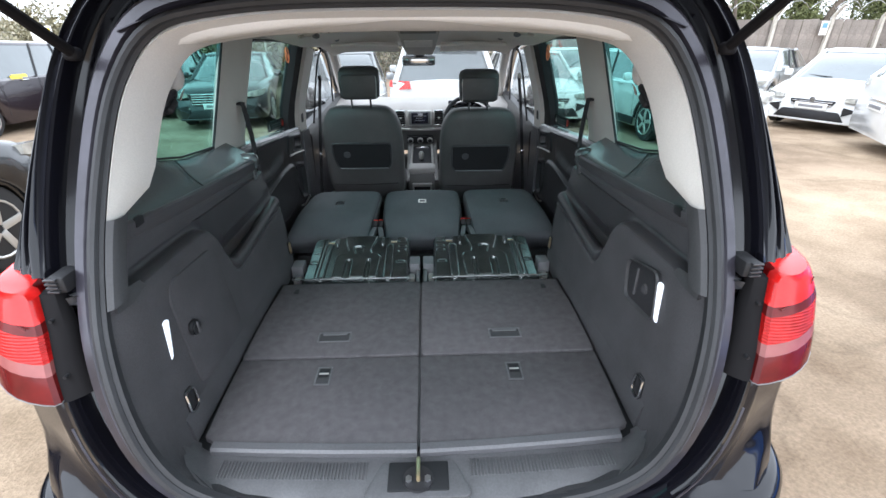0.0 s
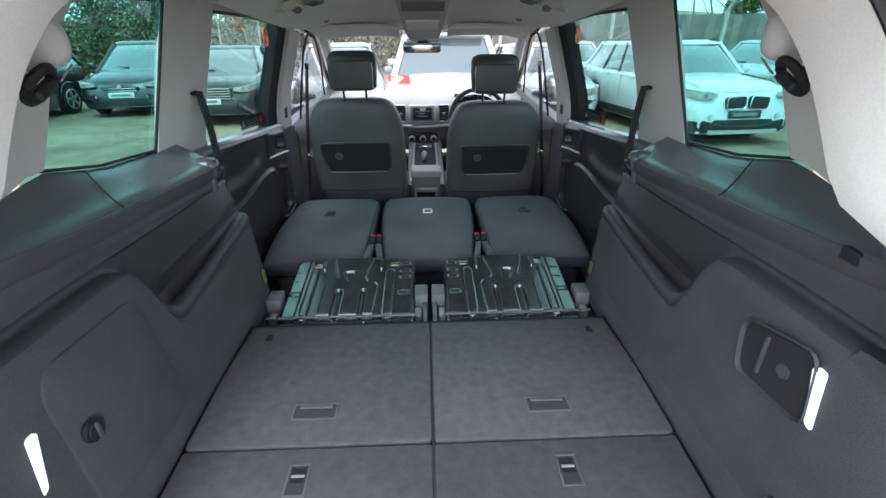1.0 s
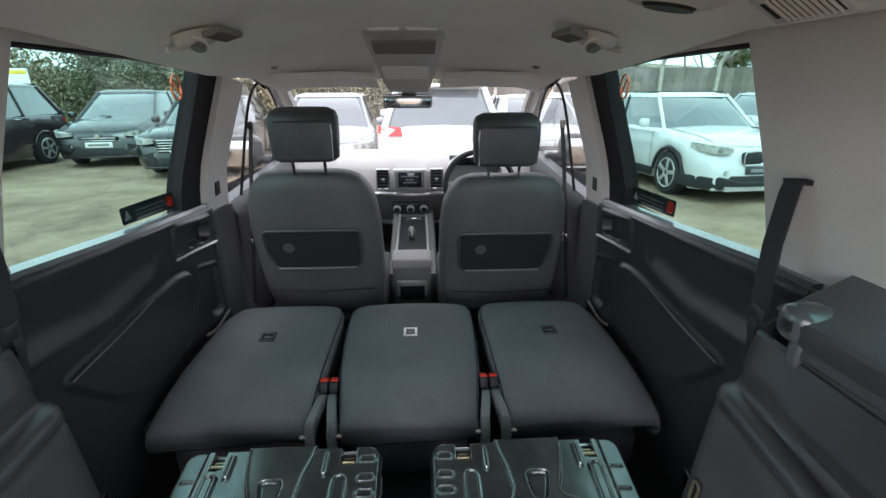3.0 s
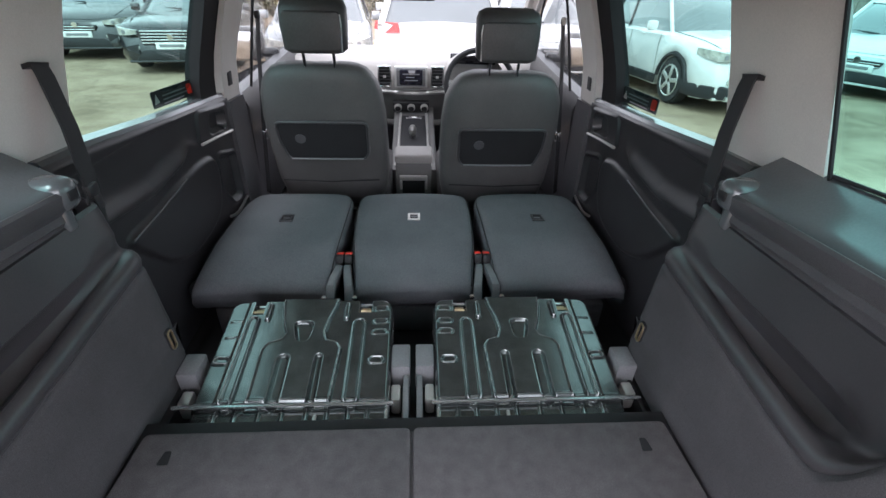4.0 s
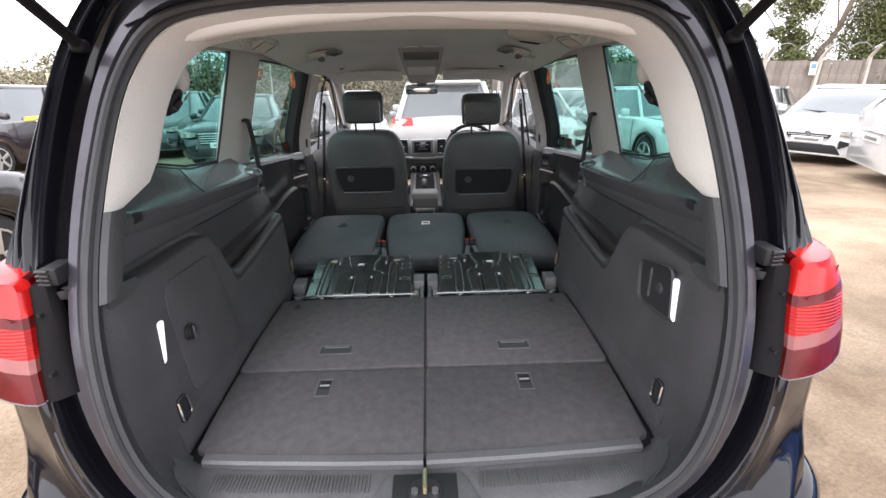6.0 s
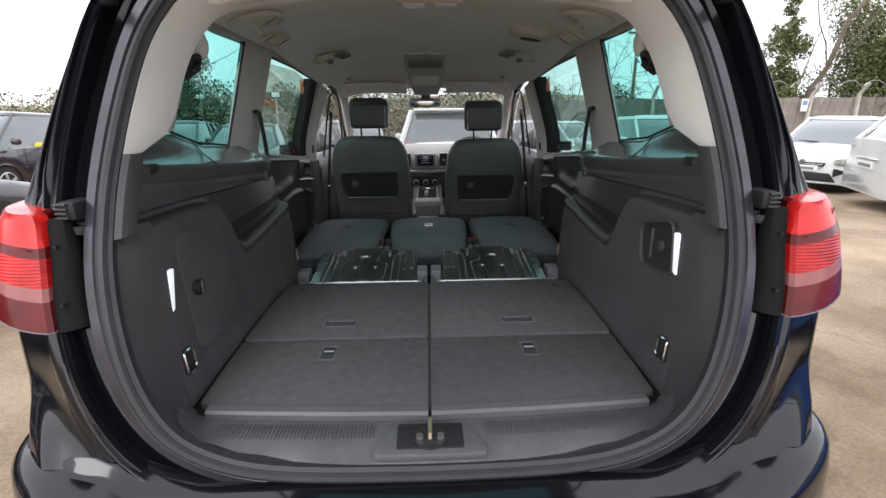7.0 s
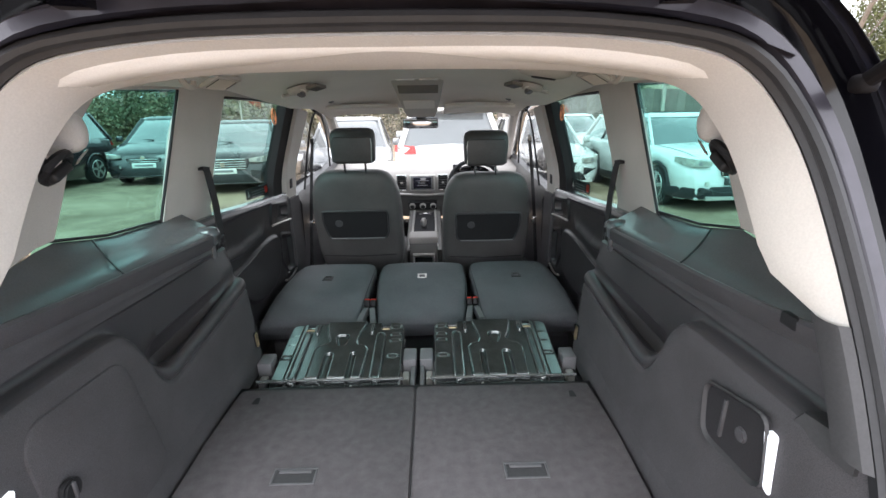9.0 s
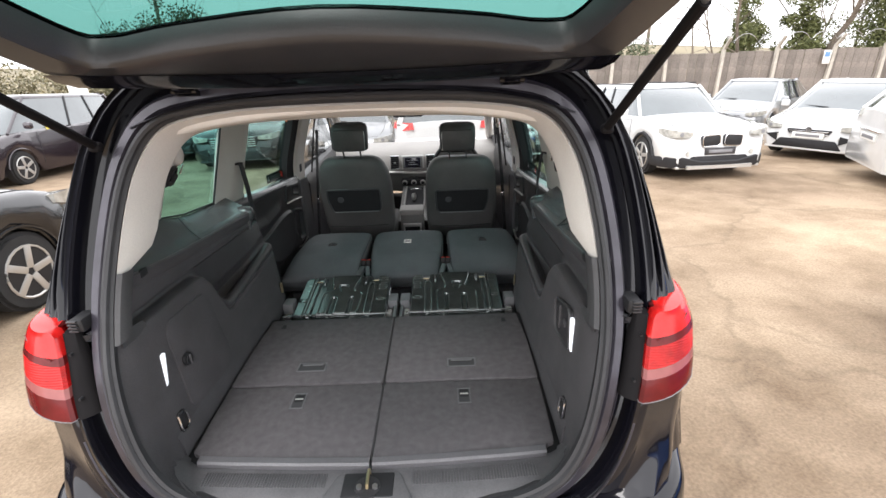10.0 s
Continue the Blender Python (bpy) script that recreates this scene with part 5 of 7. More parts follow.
    part("pane", flip(skin([[(2.27, 0.99), (2.40, 1.47), (2.62, 1.44), (3.02, 1.25), (3.5, 1.03)]], lambda y, z: 0.775 - 0.24 * (z - 1.0) + 0.02, 0.004), s), CLEAR_GLASS, fd).visible_shadow = False
    part("window_seal", flip(tube(smooth_poly([(0.70, 2.28, 1.02), (0.672, 2.38, 1.30), (0.655, 2.45, 1.42), (0.648, 2.56, 1.452), (0.66, 2.72, 1.41), (0.69, 2.95, 1.25), (0.72, 3.10, 1.04)], False), 0.0065, 6), s), BLACK, fd, "black window seal")
    ap = thing("a_pillar_" + side, "light beige windscreen pillar trim", "pillar", (0, 0, 0), kind="structure")
    part("pillar", flip(tube([(0.60, 2.55, 1.50), (0.615, 2.75, 1.435), (0.665, 3.2, 1.22), (0.72, 3.65, 1.02)], 0.034, 8), s), BEIGE, ap)
    mir = thing("door_mirror", "dark door mirror seen through the front window", "mirror", (0, 0, 0), "door mirrors")
    part("housing", flip(rbox(0.86, 1.07, 3.02, 3.16, 0.98, 1.16, 0.05, 3), s), PAINT, mir)
    part("mirror_glass", flip(rbox(0.885, 1.05, 3.012, 3.022, 1.0, 1.14, 0.003), s), CHROME, mir)
    part("stalk", flip(rbox(0.78, 0.88, 3.06, 3.12, 1.0, 1.05, 0.02), s), PAINT, mir)
    # visors, grab handles, reading lamps
    v = thing("sun_visor", "light beige sun visor folded up", "sun visor", (0, 0, 0), "sun visors")
    part("visor_board", flip(loft([[(x, y0, z0), (x, y0 + 0.015, z0 + 0.014), (x, y1, z1 + 0.01), (x, y1, z1 - 0.012), (x, y0 + 0.01, z0 - 0.012)] for x, y0, z0, y1, z1 in ((0.14, 2.44, 1.478, 2.62, 1.44), (0.30, 2.43, 1.485, 2.61, 1.445), (0.56, 2.41, 1.478, 2.59, 1.44))]), s), LINER, v)
    for y, x, z in ((1.63, 0.49, 1.562), (2.28, 0.50, 1.515)):
        g = thing("roof_lamp" if y < 2 else "coat_hook", "round reading lamp with a small roof vent" if y < 2 else "small beige roof hook", "lamp" if y < 2 else "hook", (0, 0, 0), "roof fittings")
        r = 0.052 if y < 2 else 0.02
        cap = [[(r * k * math.cos(a), r * k * math.sin(a), h) for a in np.linspace(0, 2 * math.pi, 25)[:-1]] for k, h in ((1.0, 0.012), (1.0, 0.0), (0.92, -0.009), (0.7, -0.016), (0.35, -0.020), (0.06, -0.021))]
        part("dome", flip(turn(loft(cap), pose(x, y, z + 0.012, 0, 14, 0)), s), BEIGE if y < 2 else GREY, g, "", 60)
        if y < 2:
            part("eyeball", flip(disc((x - 0.010, y - 0.022, z - 0.006), (0.15, -0.6, -1), 0.020, 0.016, 16, 0.005), s), GREY, g)
            part("eye_ring", flip(tube([(x - 0.010 + 0.024 * math.cos(a), y - 0.022 + 0.024 * math.sin(a), z - 0.001 - 0.014 * math.sin(a)) for a in np.linspace(0, 2 * math.pi, 17)[:-1]], 0.003, 6, True), s), LINER, g)
            part("arch_rim", flip(tube([(x + 0.075 * math.cos(a), y - 0.01 + 0.055 * math.sin(a), z + 0.006 - 0.02 * math.cos(a)) for a in np.linspace(0.2, 3.0, 14)], 0.007, 6), s), BEIGE, g)
            place = pose(x - 0.082, y - 0.045, z + 0.016, -5, 14, 16)
            vent = part("vent_grille", flip(turn(rbox(-0.026, 0.026, -0.040, 0.040, -0.004, 0.010, 0.003), place), s), RECESS, g, "small grey vent grille")
            for k in range(6):
                part("slit", flip(turn(rbox(-0.021, 0.021, -0.002, 0.002, -0.0055, 0.0, 0.0), place @ pose(0, -0.028 + 0.011 * k, 0)), s), PLASTIC, vent)
    rg = thing("roof_vent", "beige louvred roof vent beside a moulded grab arch", "vent", (0, 0, 0), "roof vents")
    m = pose(0.575, 1.075, 1.589, -3, 27, 8) @ Matrix.Diagonal((0.72, 0.60, 0.9, 1))
    part("rim", flip(turn(rbox(-0.050, 0.050, -0.105, 0.105, -0.005, 0.010, 0.005), m), s), BEIGE, rg)
    part("opening", flip(turn(rbox(-0.036, 0.036, -0.085, 0.060, -0.0065, 0.0, 0.002), m), s), BLACK, rg)
    part("flap_wheel", flip(turn(rbox(-0.028, 0.028, 0.070, 0.084, -0.0065, 0.0, 0.002), m), s), BLACK, rg)
    for k in range(9):
        part("slat", flip(turn(rbox(-0.037, 0.037, -0.0045, 0.0045, -0.010, -0.003, 0.001), m @ pose(0, -0.078 + 0.0163 * k, 0, 20)), s), BEIGE, rg)
    part("grab_arch", flip(tube(smooth_poly([(0.600, 0.690, 1.582), (0.55, 0.655, 1.594), (0.49, 0.66, 1.604), (0.455, 0.71, 1.612), (0.47, 0.79, 1.613), (0.53, 0.86, 1.604)], False, 4), 0.010, 8), s), BEIGE, rg)
    part("hook", flip(tube(smooth_poly([(0.560, 0.80, 1.606), (0.556, 0.815, 1.580), (0.552, 0.84, 1.574), (0.550, 0.85, 1.588)], False, 3), 0.008, 8), s), BEIGE, rg)

lr = thing("rear_roof_lamp", "pale roof lamp with two white lenses over the boot", "lamp", (0, 0, 0))
part("housing", rbox(-0.085, 0.125, 0.70, 0.80, 1.640, 1.668, 0.006), BEIGE, lr)
for x in (-0.03, 0.07):
    part("lens", rbox(x - 0.036, x + 0.036, 0.712, 0.76, 1.634, 1.646, 0.004), PLATE_WHITE, lr, "white lamp lens")
# dome mount in the rear roof
dm = thing("belt_roof_outlet", "beige oval roof outlet with a dark opening", "roof outlet", (0, 0, 0))
cap = [[(r * math.cos(a), 0.72 * r * math.sin(a), h) for a in np.linspace(0, 2 * math.pi, 33)[:-1]] for r, h in ((0.094, 0.014), (0.094, 0.002), (0.088, -0.008), (0.070, -0.017), (0.048, -0.022), (0.044, -0.016), (0.040, 0.0))]
part("bezel", turn(loft(cap), pose(0.44, 1.18, 1.617, 0, 8, 0)), BEIGE, dm, "", 60)
part("opening", turn(disc((0, 0, 0), (0, 0, 1), 0.043, 0.012, 24, 0.003), pose(0.44, 1.178, 1.597, 0, 8, 0) @ Matrix.Diagonal((1.0, 0.66, 1, 1))), BLACK, dm)
# overhead console
oc = thing("overhead_console", "light beige overhead console with reading lamps", "console", (0, 0, 0))
part("housing", loft([[(-w, y, z + 0.02), (-w, y, z - h * 0.6), (-w * 0.9, y, z - h), (w * 0.9, y, z - h), (w, y, z - h * 0.6), (w, y, z + 0.02)] for y, z, w, h in ((1.86, 1.622, 0.125, 0.006), (1.92, 1.612, 0.125, 0.018), (2.10, 1.588, 0.118, 0.055), (2.36, 1.54, 0.108, 0.085), (2.50, 1.51, 0.09, 0.095), (2.60, 1.49, 0.065, 0.07), (2.64, 1.475, 0.05, 0.03))]), BEIGE, oc, "", 50)
part("console_panel", turn(rbox(-0.085, 0.085, -0.10, 0.10, -0.004, 0.004, 0.004), pose(-0.003, 2.25, 1.489, -14)), LINER, oc)
for x in (-0.055, 0.055):
    part("lamp_lens", rbox(x - 0.045, x + 0.045, 1.845, 1.868, 1.610, 1.63, 0.004), PLATE_WHITE, oc, "small white lamp lens")
# flat plate whose darker colour paints the shade inside the console's recess
part("console_recess", turn(rbox(-0.10, 0.10, -0.055, 0.05, -0.004, 0.004, 0.003), pose(0, 1.985, 1.571, -18.7)), RECESS, oc, "flat plate coloured as the console's shaded recess")
# rear view mirror
rm = thing("rear_view_mirror", "dark rear view mirror on the windscreen", "mirror", (0, 0, 0))
part("housing", rbox(-0.125, 0.105, 2.66, 2.69, 1.335, 1.40, 0.02, 3), BLACK, rm)
part("mirror_glass", rbox(-0.118, 0.098, 2.655, 2.662, 1.342, 1.393, 0.002), CHROME, rm)
part("stem", rbox(-0.04, 0.03, 2.68, 2.76, 1.38, 1.46, 0.015), GREY, rm)

# windscreen
ws = thing("windscreen", "clear windscreen", "windscreen", (0, 0, 0), kind="structure")
rows = []
for y, z, w in ((2.68, 1.475, 0.60), (3.0, 1.345, 0.64), (3.4, 1.17, 0.69), (3.80, 1.0, 0.75)):
    rows.append([(w * t, y - 0.10 * t * t, z) for t in np.linspace(-1, 1, 9)])
part("pane", loft(rows, closed=False), CLEAR_GLASS, ws).visible_shadow = False

# dashboard
db = thing("dashboard", "grey dashboard with a central display and chrome-rimmed vents", "dashboard", (0, 0, 0))
rows = []
for x in np.linspace(-0.76, 0.76, 25):
    t = abs(x) / 0.76
    bulge = 0.05 * math.exp(-(x / 0.17) ** 2)
    rows.append([(x, 3.85, 0.96), (x, 3.55, 1.005), (x, 3.30 + 0.05 * t, 1.01 - 0.02 * t), (x, 3.22 - bulge * 0.6, 0.985), (x, 3.17 - bulge, 0.94), (x, 3.165 - bulge, 0.815), (x, 3.20 - bulge, 0.802)])
part("dash_body", loft(rows, closed=False), DASH, db, "", 50)
part("lower_dash", loft([[(x, 3.20 - 0.05 * math.exp(-(x / 0.17) ** 2), 0.806), (x, 3.22 - 0.06 * math.exp(-(x / 0.17) ** 2), 0.72), (x, 3.34 - 0.08 * math.exp(-(x / 0.17) ** 2), 0.58), (x, 3.85, 0.50)] for x in np.linspace(-0.76, 0.76, 25)], closed=False), DASH_LOW, db, "dark lower dash")
part("trim_strip", loft([[(x, 3.155 - 0.05 * math.exp(-(x / 0.17) ** 2), 0.812), (x, 3.145 - 0.05 * math.exp(-(x / 0.17) ** 2), 0.803), (x, 3.155 - 0.05 * math.exp(-(x / 0.17) ** 2), 0.79), (x, 3.18, 0.80)] for x in np.linspace(-0.74, 0.74, 25)]), SILVER, db, "satin silver trim strip")
sc = part("display_unit", rbox(-0.120, 0.078, 3.088, 3.12, 0.838, 0.958, 0.006), SILVER, db, "satin display surround")
part("display_bezel", rbox(-0.108, 0.066, 3.084, 3.092, 0.846, 0.950, 0.003), GREY, sc)
part("display", rbox(-0.090, 0.048, 3.080, 3.086, 0.854, 0.942, 0.003), SCREEN, sc, "dark display")
for k, (a, b) in enumerate(((-0.06, 0.02), (-0.05, 0.0), (-0.07, 0.03))):
    part("display_bar", rbox(a, b, 3.0785, 3.081, 0.878 + 0.018 * k, 0.884 + 0.018 * k, 0.0), GREY, sc)
for x in (-0.100, 0.058):
    for z in (0.862, 0.880, 0.898, 0.916, 0.934):
        part("key", rbox(x - 0.006, x + 0.006, 3.080, 3.086, z - 0.005, z + 0.005, 0.001), DASH_LOW, sc)
for x in (-0.180, 0.138):
    vt = part("air_vent", join(*[rbox(x + p, x + q, 3.088, 3.125, u, v, 0.005) for p, q, u, v in ((-0.040, -0.030, 0.838, 0.962), (0.030, 0.040, 0.838, 0.962), (-0.034, 0.034, 0.838, 0.849), (-0.034, 0.034, 0.951, 0.962))]), CHROME, db, "chrome-rimmed air vent")
    part("vent_opening", rbox(x - 0.031, x + 0.031, 3.102, 3.12, 0.848, 0.952, 0.0), BLACK, vt)
    for k in range(5):
        part("vent_blade", rbox(x - 0.029, x + 0.029, 3.093, 3.105, 0.860 + 0.019 * k, 0.864 + 0.019 * k, 0.001), DOOR, vt)
    part("vent_tab", rbox(x - 0.009, x + 0.009, 3.088, 3.095, 0.892, 0.906, 0.002), SILVER, vt)
cp = part("climate_panel", turn(rbox(-0.135, 0.09, -0.01, 0.02, -0.035, 0.035, 0.006), pose(0, 3.135, 0.712, 22)), BLACK, db, "dark climate panel")
for x in (-0.105, -0.022, 0.06):
    k = part("knob", turn(disc((0, 0, 0), (0, 1, 0), 0.024, 0.024, 20, 0.004), pose(x, 3.118, 0.709, 22)), SILVER, cp, "round climate knob")
    part("knob_face", turn(disc((0, 0, 0), (0, 1, 0), 0.018, 0.026, 18, 0.002), pose(x, 3.116, 0.708, 22)), BLACK, k)
cs = thing("centre_console", "grey centre console with a gear lever and armrest", "console", (0, 0, 0))
part("tunnel", loft([[(-0.13, y, z), (-0.12, y, z + 0.01), (0.11, y, z + 0.01), (0.12, y, z), (0.12, y, 0.36), (-0.13, y, 0.36)] for y, z in ((2.47, 0.552), (2.75, 0.575), (2.95, 0.60), (3.15, 0.66), (3.25, 0.70))]), DASH_LOW, cs)
part("shift_panel", loft([[(-0.082, y, z), (0.068, y, z), (0.068, y, z + 0.008), (-0.082, y, z + 0.008)] for y, z in ((2.49, 0.562), (2.70, 0.583), (2.9, 0.604), (3.1, 0.656))]), BLACK, cs, "black shift panel")
for x in (-0.092, 0.077):
    part("silver_rail", tube([(x * 1.1, 2.50, 0.570), (x, 2.7, 0.592), (x, 2.9, 0.618), (x * 0.95, 3.12, 0.672)], 0.008, 6), SILVER, cs, "satin console rail")
gl = part("gear_lever", tube([(-0.01, 2.86, 0.585), (-0.012, 2.85, 0.63)], 0.012, 8), CHROME, cs, "chrome gear lever")
part("gear_knob", loft([[(-0.012 + r * math.cos(a), 2.845 + r * math.sin(a), z) for a in np.linspace(0, 2 * math.pi, 11)[:-1]] for z, r in ((0.620, 0.012), (0.635, 0.02), (0.665, 0.022), (0.682, 0.012))]), SILVER, gl)
part("boot", loft([[(-0.01 + r * math.cos(a), 2.86 + r * math.sin(a), z) for a in np.linspace(0, 2 * math.pi, 11)[:-1]] for z, r in ((0.585, 0.05), (0.605, 0.03), (0.62, 0.014))]), BLACK, gl)
arm = part("armrest", rbox(-0.098, 0.092, 2.33, 2.48, 0.648, 0.692, 0.014, 3), DASH, cs, "grey padded armrest")
part("rear_box", rbox(-0.095, 0.085, 2.36, 2.48, 0.36, 0.652, 0.012), DASH_LOW, cs)
part("tray_slot", rbox(-0.055, 0.045, 3.065, 3.09, 0.640, 0.668, 0.004), CHROME, cs, "bright storage slot rim")
part("ash_tray", join(rbox(-0.075, 0.065, 2.352, 2.366, 0.55, 0.578, 0.004), rbox(-0.075, -0.062, 2.352, 2.366, 0.50, 0.552, 0.003), rbox(0.052, 0.065, 2.352, 2.366, 0.50, 0.552, 0.003)), SILVER, cs, "grey rear storage frame")
part("cup_recess", rbox(-0.062, 0.052, 2.354, 2.362, 0.48, 0.55, 0.0), BLACK, cs)
# steering wheel
sw = thing("steering_wheel", "black three-spoke steering wheel", "steering wheel", (0.36, 2.78, 0.93))
mw = pose(0, 0, 0, 62)
part("rim", turn(tube([(0.185 * math.cos(a), 0.185 * math.sin(a), 0) for a in np.linspace(0, 2 * math.pi, 37)[:-1]], 0.015, 8, True), mw), BLACK, sw)
part("hub", turn(disc((0, 0, 0.01), (0, 0, 1), 0.07, 0.05, 20, 0.012), mw), PLASTIC, sw)
for a in (0, 180, 270):
    part("spoke", turn(rbox(0.05, 0.18, -0.02, 0.02, -0.008, 0.008, 0.005), mw @ pose(0, 0, 0, 0, 0, a)), SILVER, sw)
part("column", tube([(0, 0.02, 0.0), (0, 0.36, -0.12)], 0.045, 10), BLACK, sw)
bn = thing("instrument_binnacle", "dark instrument hood behind the steering wheel", "instrument panel", (0, 0, 0))
part("hood", loft([[(0.36 + 0.17 * math.cos(a), y, 0.93 + h * math.sin(a)) for a in np.linspace(0, math.pi, 11)] for y, h in ((3.08, 0.10), (3.2, 0.105), (3.35, 0.07))], caps=False, closed=False), DASH, bn)
part("dial_panel", rbox(0.22, 0.50, 3.19, 3.20, 0.90, 1.02, 0.01), SCREEN, bn)

# ---- tail lamps, buffers, struts, tailgate ----
for s in (1, -1):
    tl = thing("tail_lamp", "red tail lamp with a frosted white band", "tail lamp", (0, 0, 0), "tail lamps")
    rows_top = []
    def lamp_row(z, inset=0.0):
        xi = float(np.interp(z, [0.915, 0.97, 1.06, 1.13], [0.717, 0.727, 0.743, 0.757])) + inset
        yi = float(np.interp(z, [0.915, 0.97, 1.06, 1.13], [-0.088, -0.070, -0.030, 0.0]))
        xo = corner_x(z) + 0.020 - 0.05 * max(z - 1.06, 0) - inset
        yo = corner_y(z) + 0.03
        row = [(xi, yi + 0.03, z), (xi + 0.004, yi, z), (xi * 0.6 + xo * 0.4, yi * 0.85 + yo * 0.15 - 0.012, z), (xi * 0.25 + xo * 0.75, yi * 0.5 + yo * 0.5 - 0.012, z), (xo - 0.006, yo + 0.015, z), (xo, yo + 0.07, z), (xo + 0.004, yo + 0.20, z), (xo - 0.03, yo + 0.21, z)]
        tilt = float(np.interp(z, [0.92, 1.05, 1.13], [0.038, 0.028, 0.010]))        # the bands climb outwards
        return [(x, y, h + tilt * float(ramp(x, xi, xo))) for x, y, h in row]
    def band(z0, z1, k=4):
        return loft([smooth_poly(lamp_row(z), False, 3) for z in np.linspace(z0, z1, k + 3)])
    part("upper_lens", flip(band(1.072, 1.118), s), LENS, tl)
    part("top_cap", flip(loft([smooth_poly(lamp_row(z, i), False, 3) for z, i in ((1.118, 0.0), (1.128, 0.004), (1.134, 0.014))]), s), LENS, tl)
    # the lens is coloured darker here to paint a dark reflection across it
    part("dark_reflection", flip(band(1.052, 1.072, 3), s), LENS_DARK, tl, "darker red band drawing a reflection in the lens")
    part("middle_lens", flip(band(1.000, 1.052, 3), s), LENS_RIB, tl, "finely ribbed red lens")
    part("white_band", flip(band(0.976, 1.000, 3), s), CLEAR_LENS, tl, "frosted white band")
    part("lower_lens", flip(band(0.92, 0.976, 3), s), LENS_DARK, tl, "dark red lower lens")
    arc = [Vector(lamp_row(z)[1]).lerp(Vector(lamp_row(z)[3]), k) + Vector((0, -0.012, 0)) for z, k in ((1.068, 0.10), (1.072, 0.4), (1.084, 0.7), (1.106, 0.92), (1.118, 1.0))]
    part("light_guide", flip(tube(smooth_poly(arc[:4], False, 3), 0.0015, 5), s), LENS_DARK, tl, "dark curved light guide")
    edge = part("lower_edge", flip(tube([Vector(q) for q in smooth_poly(lamp_row(0.92), False, 3)[1:18]], 0.0013, 5), s), GREY, tl, "thin pale lower edge")
    bk = part("lamp_bracket", flip(loft([smooth_poly(q, True, 2) for q in ([(0.726, 0.022, 1.118), (0.757, 0.018, 1.118), (0.757, 0.05, 1.118), (0.726, 0.05, 1.118)], [(0.714, 0.0, 1.05), (0.742, -0.012, 1.05), (0.742, 0.03, 1.05), (0.708, 0.03, 1.05)],
                                     [(0.700, -0.034, 0.97), (0.728, -0.052, 0.97), (0.728, -0.01, 0.97), (0.690, -0.01, 0.97)], [(0.688, -0.055, 0.915), (0.718, -0.073, 0.915), (0.718, -0.03, 0.915), (0.676, -0.03, 0.915)])]), s), FRAME, tl, "black lamp mounting strip")
    for x, y, z in ((0.731, -0.004, 1.07), (0.708, -0.05, 0.965)):
        part("screw", flip(disc((x, y, z), (0, 1, 0), 0.004, 0.012, 8), s), BLACK, bk)
    bf = thing("tailgate_buffer", "black ribbed rubber tailgate buffer", "buffer", (0, 0, 0), "tailgate buffers")
    part("block", flip(rbox(0.702, 0.738, 0.026, 0.085, 1.114, 1.152, 0.007), s), BLACK, bf)
    for k in range(4):
        part("rib", flip(rbox(0.714, 0.7385, 0.020, 0.034, 1.118 + 0.009 * k, 1.123 + 0.009 * k, 0.0015), s), DOOR, bf)
    stt = thing("gas_strut", "black gas strut holding the tailgate open", "gas strut", (0, 0, 0), "gas struts")
    a, b = Vector((0.675, 0.235, 1.555)), Vector((0.645, -0.46, 1.965))
    part("cylinder", flip(tube([a, a.lerp(b, 0.62)], 0.0115, 10), s), FRAME, stt)
    part("rod", flip(tube([a.lerp(b, 0.6), b], 0.006, 8), s), STEEL, stt, "thin steel rod")
    part("ball_joint", flip(rbox(0.660, 0.692, 0.218, 0.248, 1.542, 1.568, 0.010, 3), s), FRAME, stt)
    hg = part("tailgate_hinge", flip(loft([[(0.40, 0.33, 1.665), (0.455, 0.33, 1.665), (0.455, 0.33, 1.675), (0.40, 0.33, 1.675)], [(0.405, 0.275, 1.672), (0.45, 0.275, 1.672), (0.45, 0.275, 1.69), (0.405, 0.275, 1.69)], [(0.41, 0.23, 1.70), (0.445, 0.23, 1.70), (0.445, 0.22, 1.72), (0.41, 0.22, 1.72)]]), s), PAINT, body, "dark painted tailgate hinge")
    part("hinge_pin", flip(tube([(0.395, 0.27, 1.685), (0.46, 0.27, 1.685)], 0.009, 8), s), PAINT, hg)

RISE = 25.0
gate = thing("tailgate", "raised black tailgate with a green tinted rear window", "tailgate", (0, 0.27, 1.70))
gate.rotation_euler = (radians(-RISE), 0, 0)
# in its own space the gate runs back along -y, its inner face down


def gate_row(v, z):
    y = -v
    w = float(np.interp(v, [0, 0.1, 0.5, 0.9, 1.15], [0.60, 0.64, 0.70, 0.74, 0.70]))
    return w, y, z


rows = []
for v, z in ((-0.03, 0.0), (0.0, -0.012), (0.04, -0.02), (0.055, -0.04), (0.10, -0.044), (0.13, -0.04)):
    w, y, _ = gate_row(max(v, 0), z)
    rows.append([(w * t, -v - 0.04 * t * t, z) for t in np.linspace(-1, 1, 15)])
part("front_edge", loft(rows, closed=False), PAINT, gate, "glossy black front edge")
rim_in = [(-0.47, -0.205), (-0.3, -0.245), (0, -0.285), (0.3, -0.245), (0.47, -0.205), (0.54, -0.25), (0.60, -0.55), (0.58, -0.70), (0.0, -0.74), (-0.58, -0.70), (-0.60, -0.55), (-0.54, -0.25)]
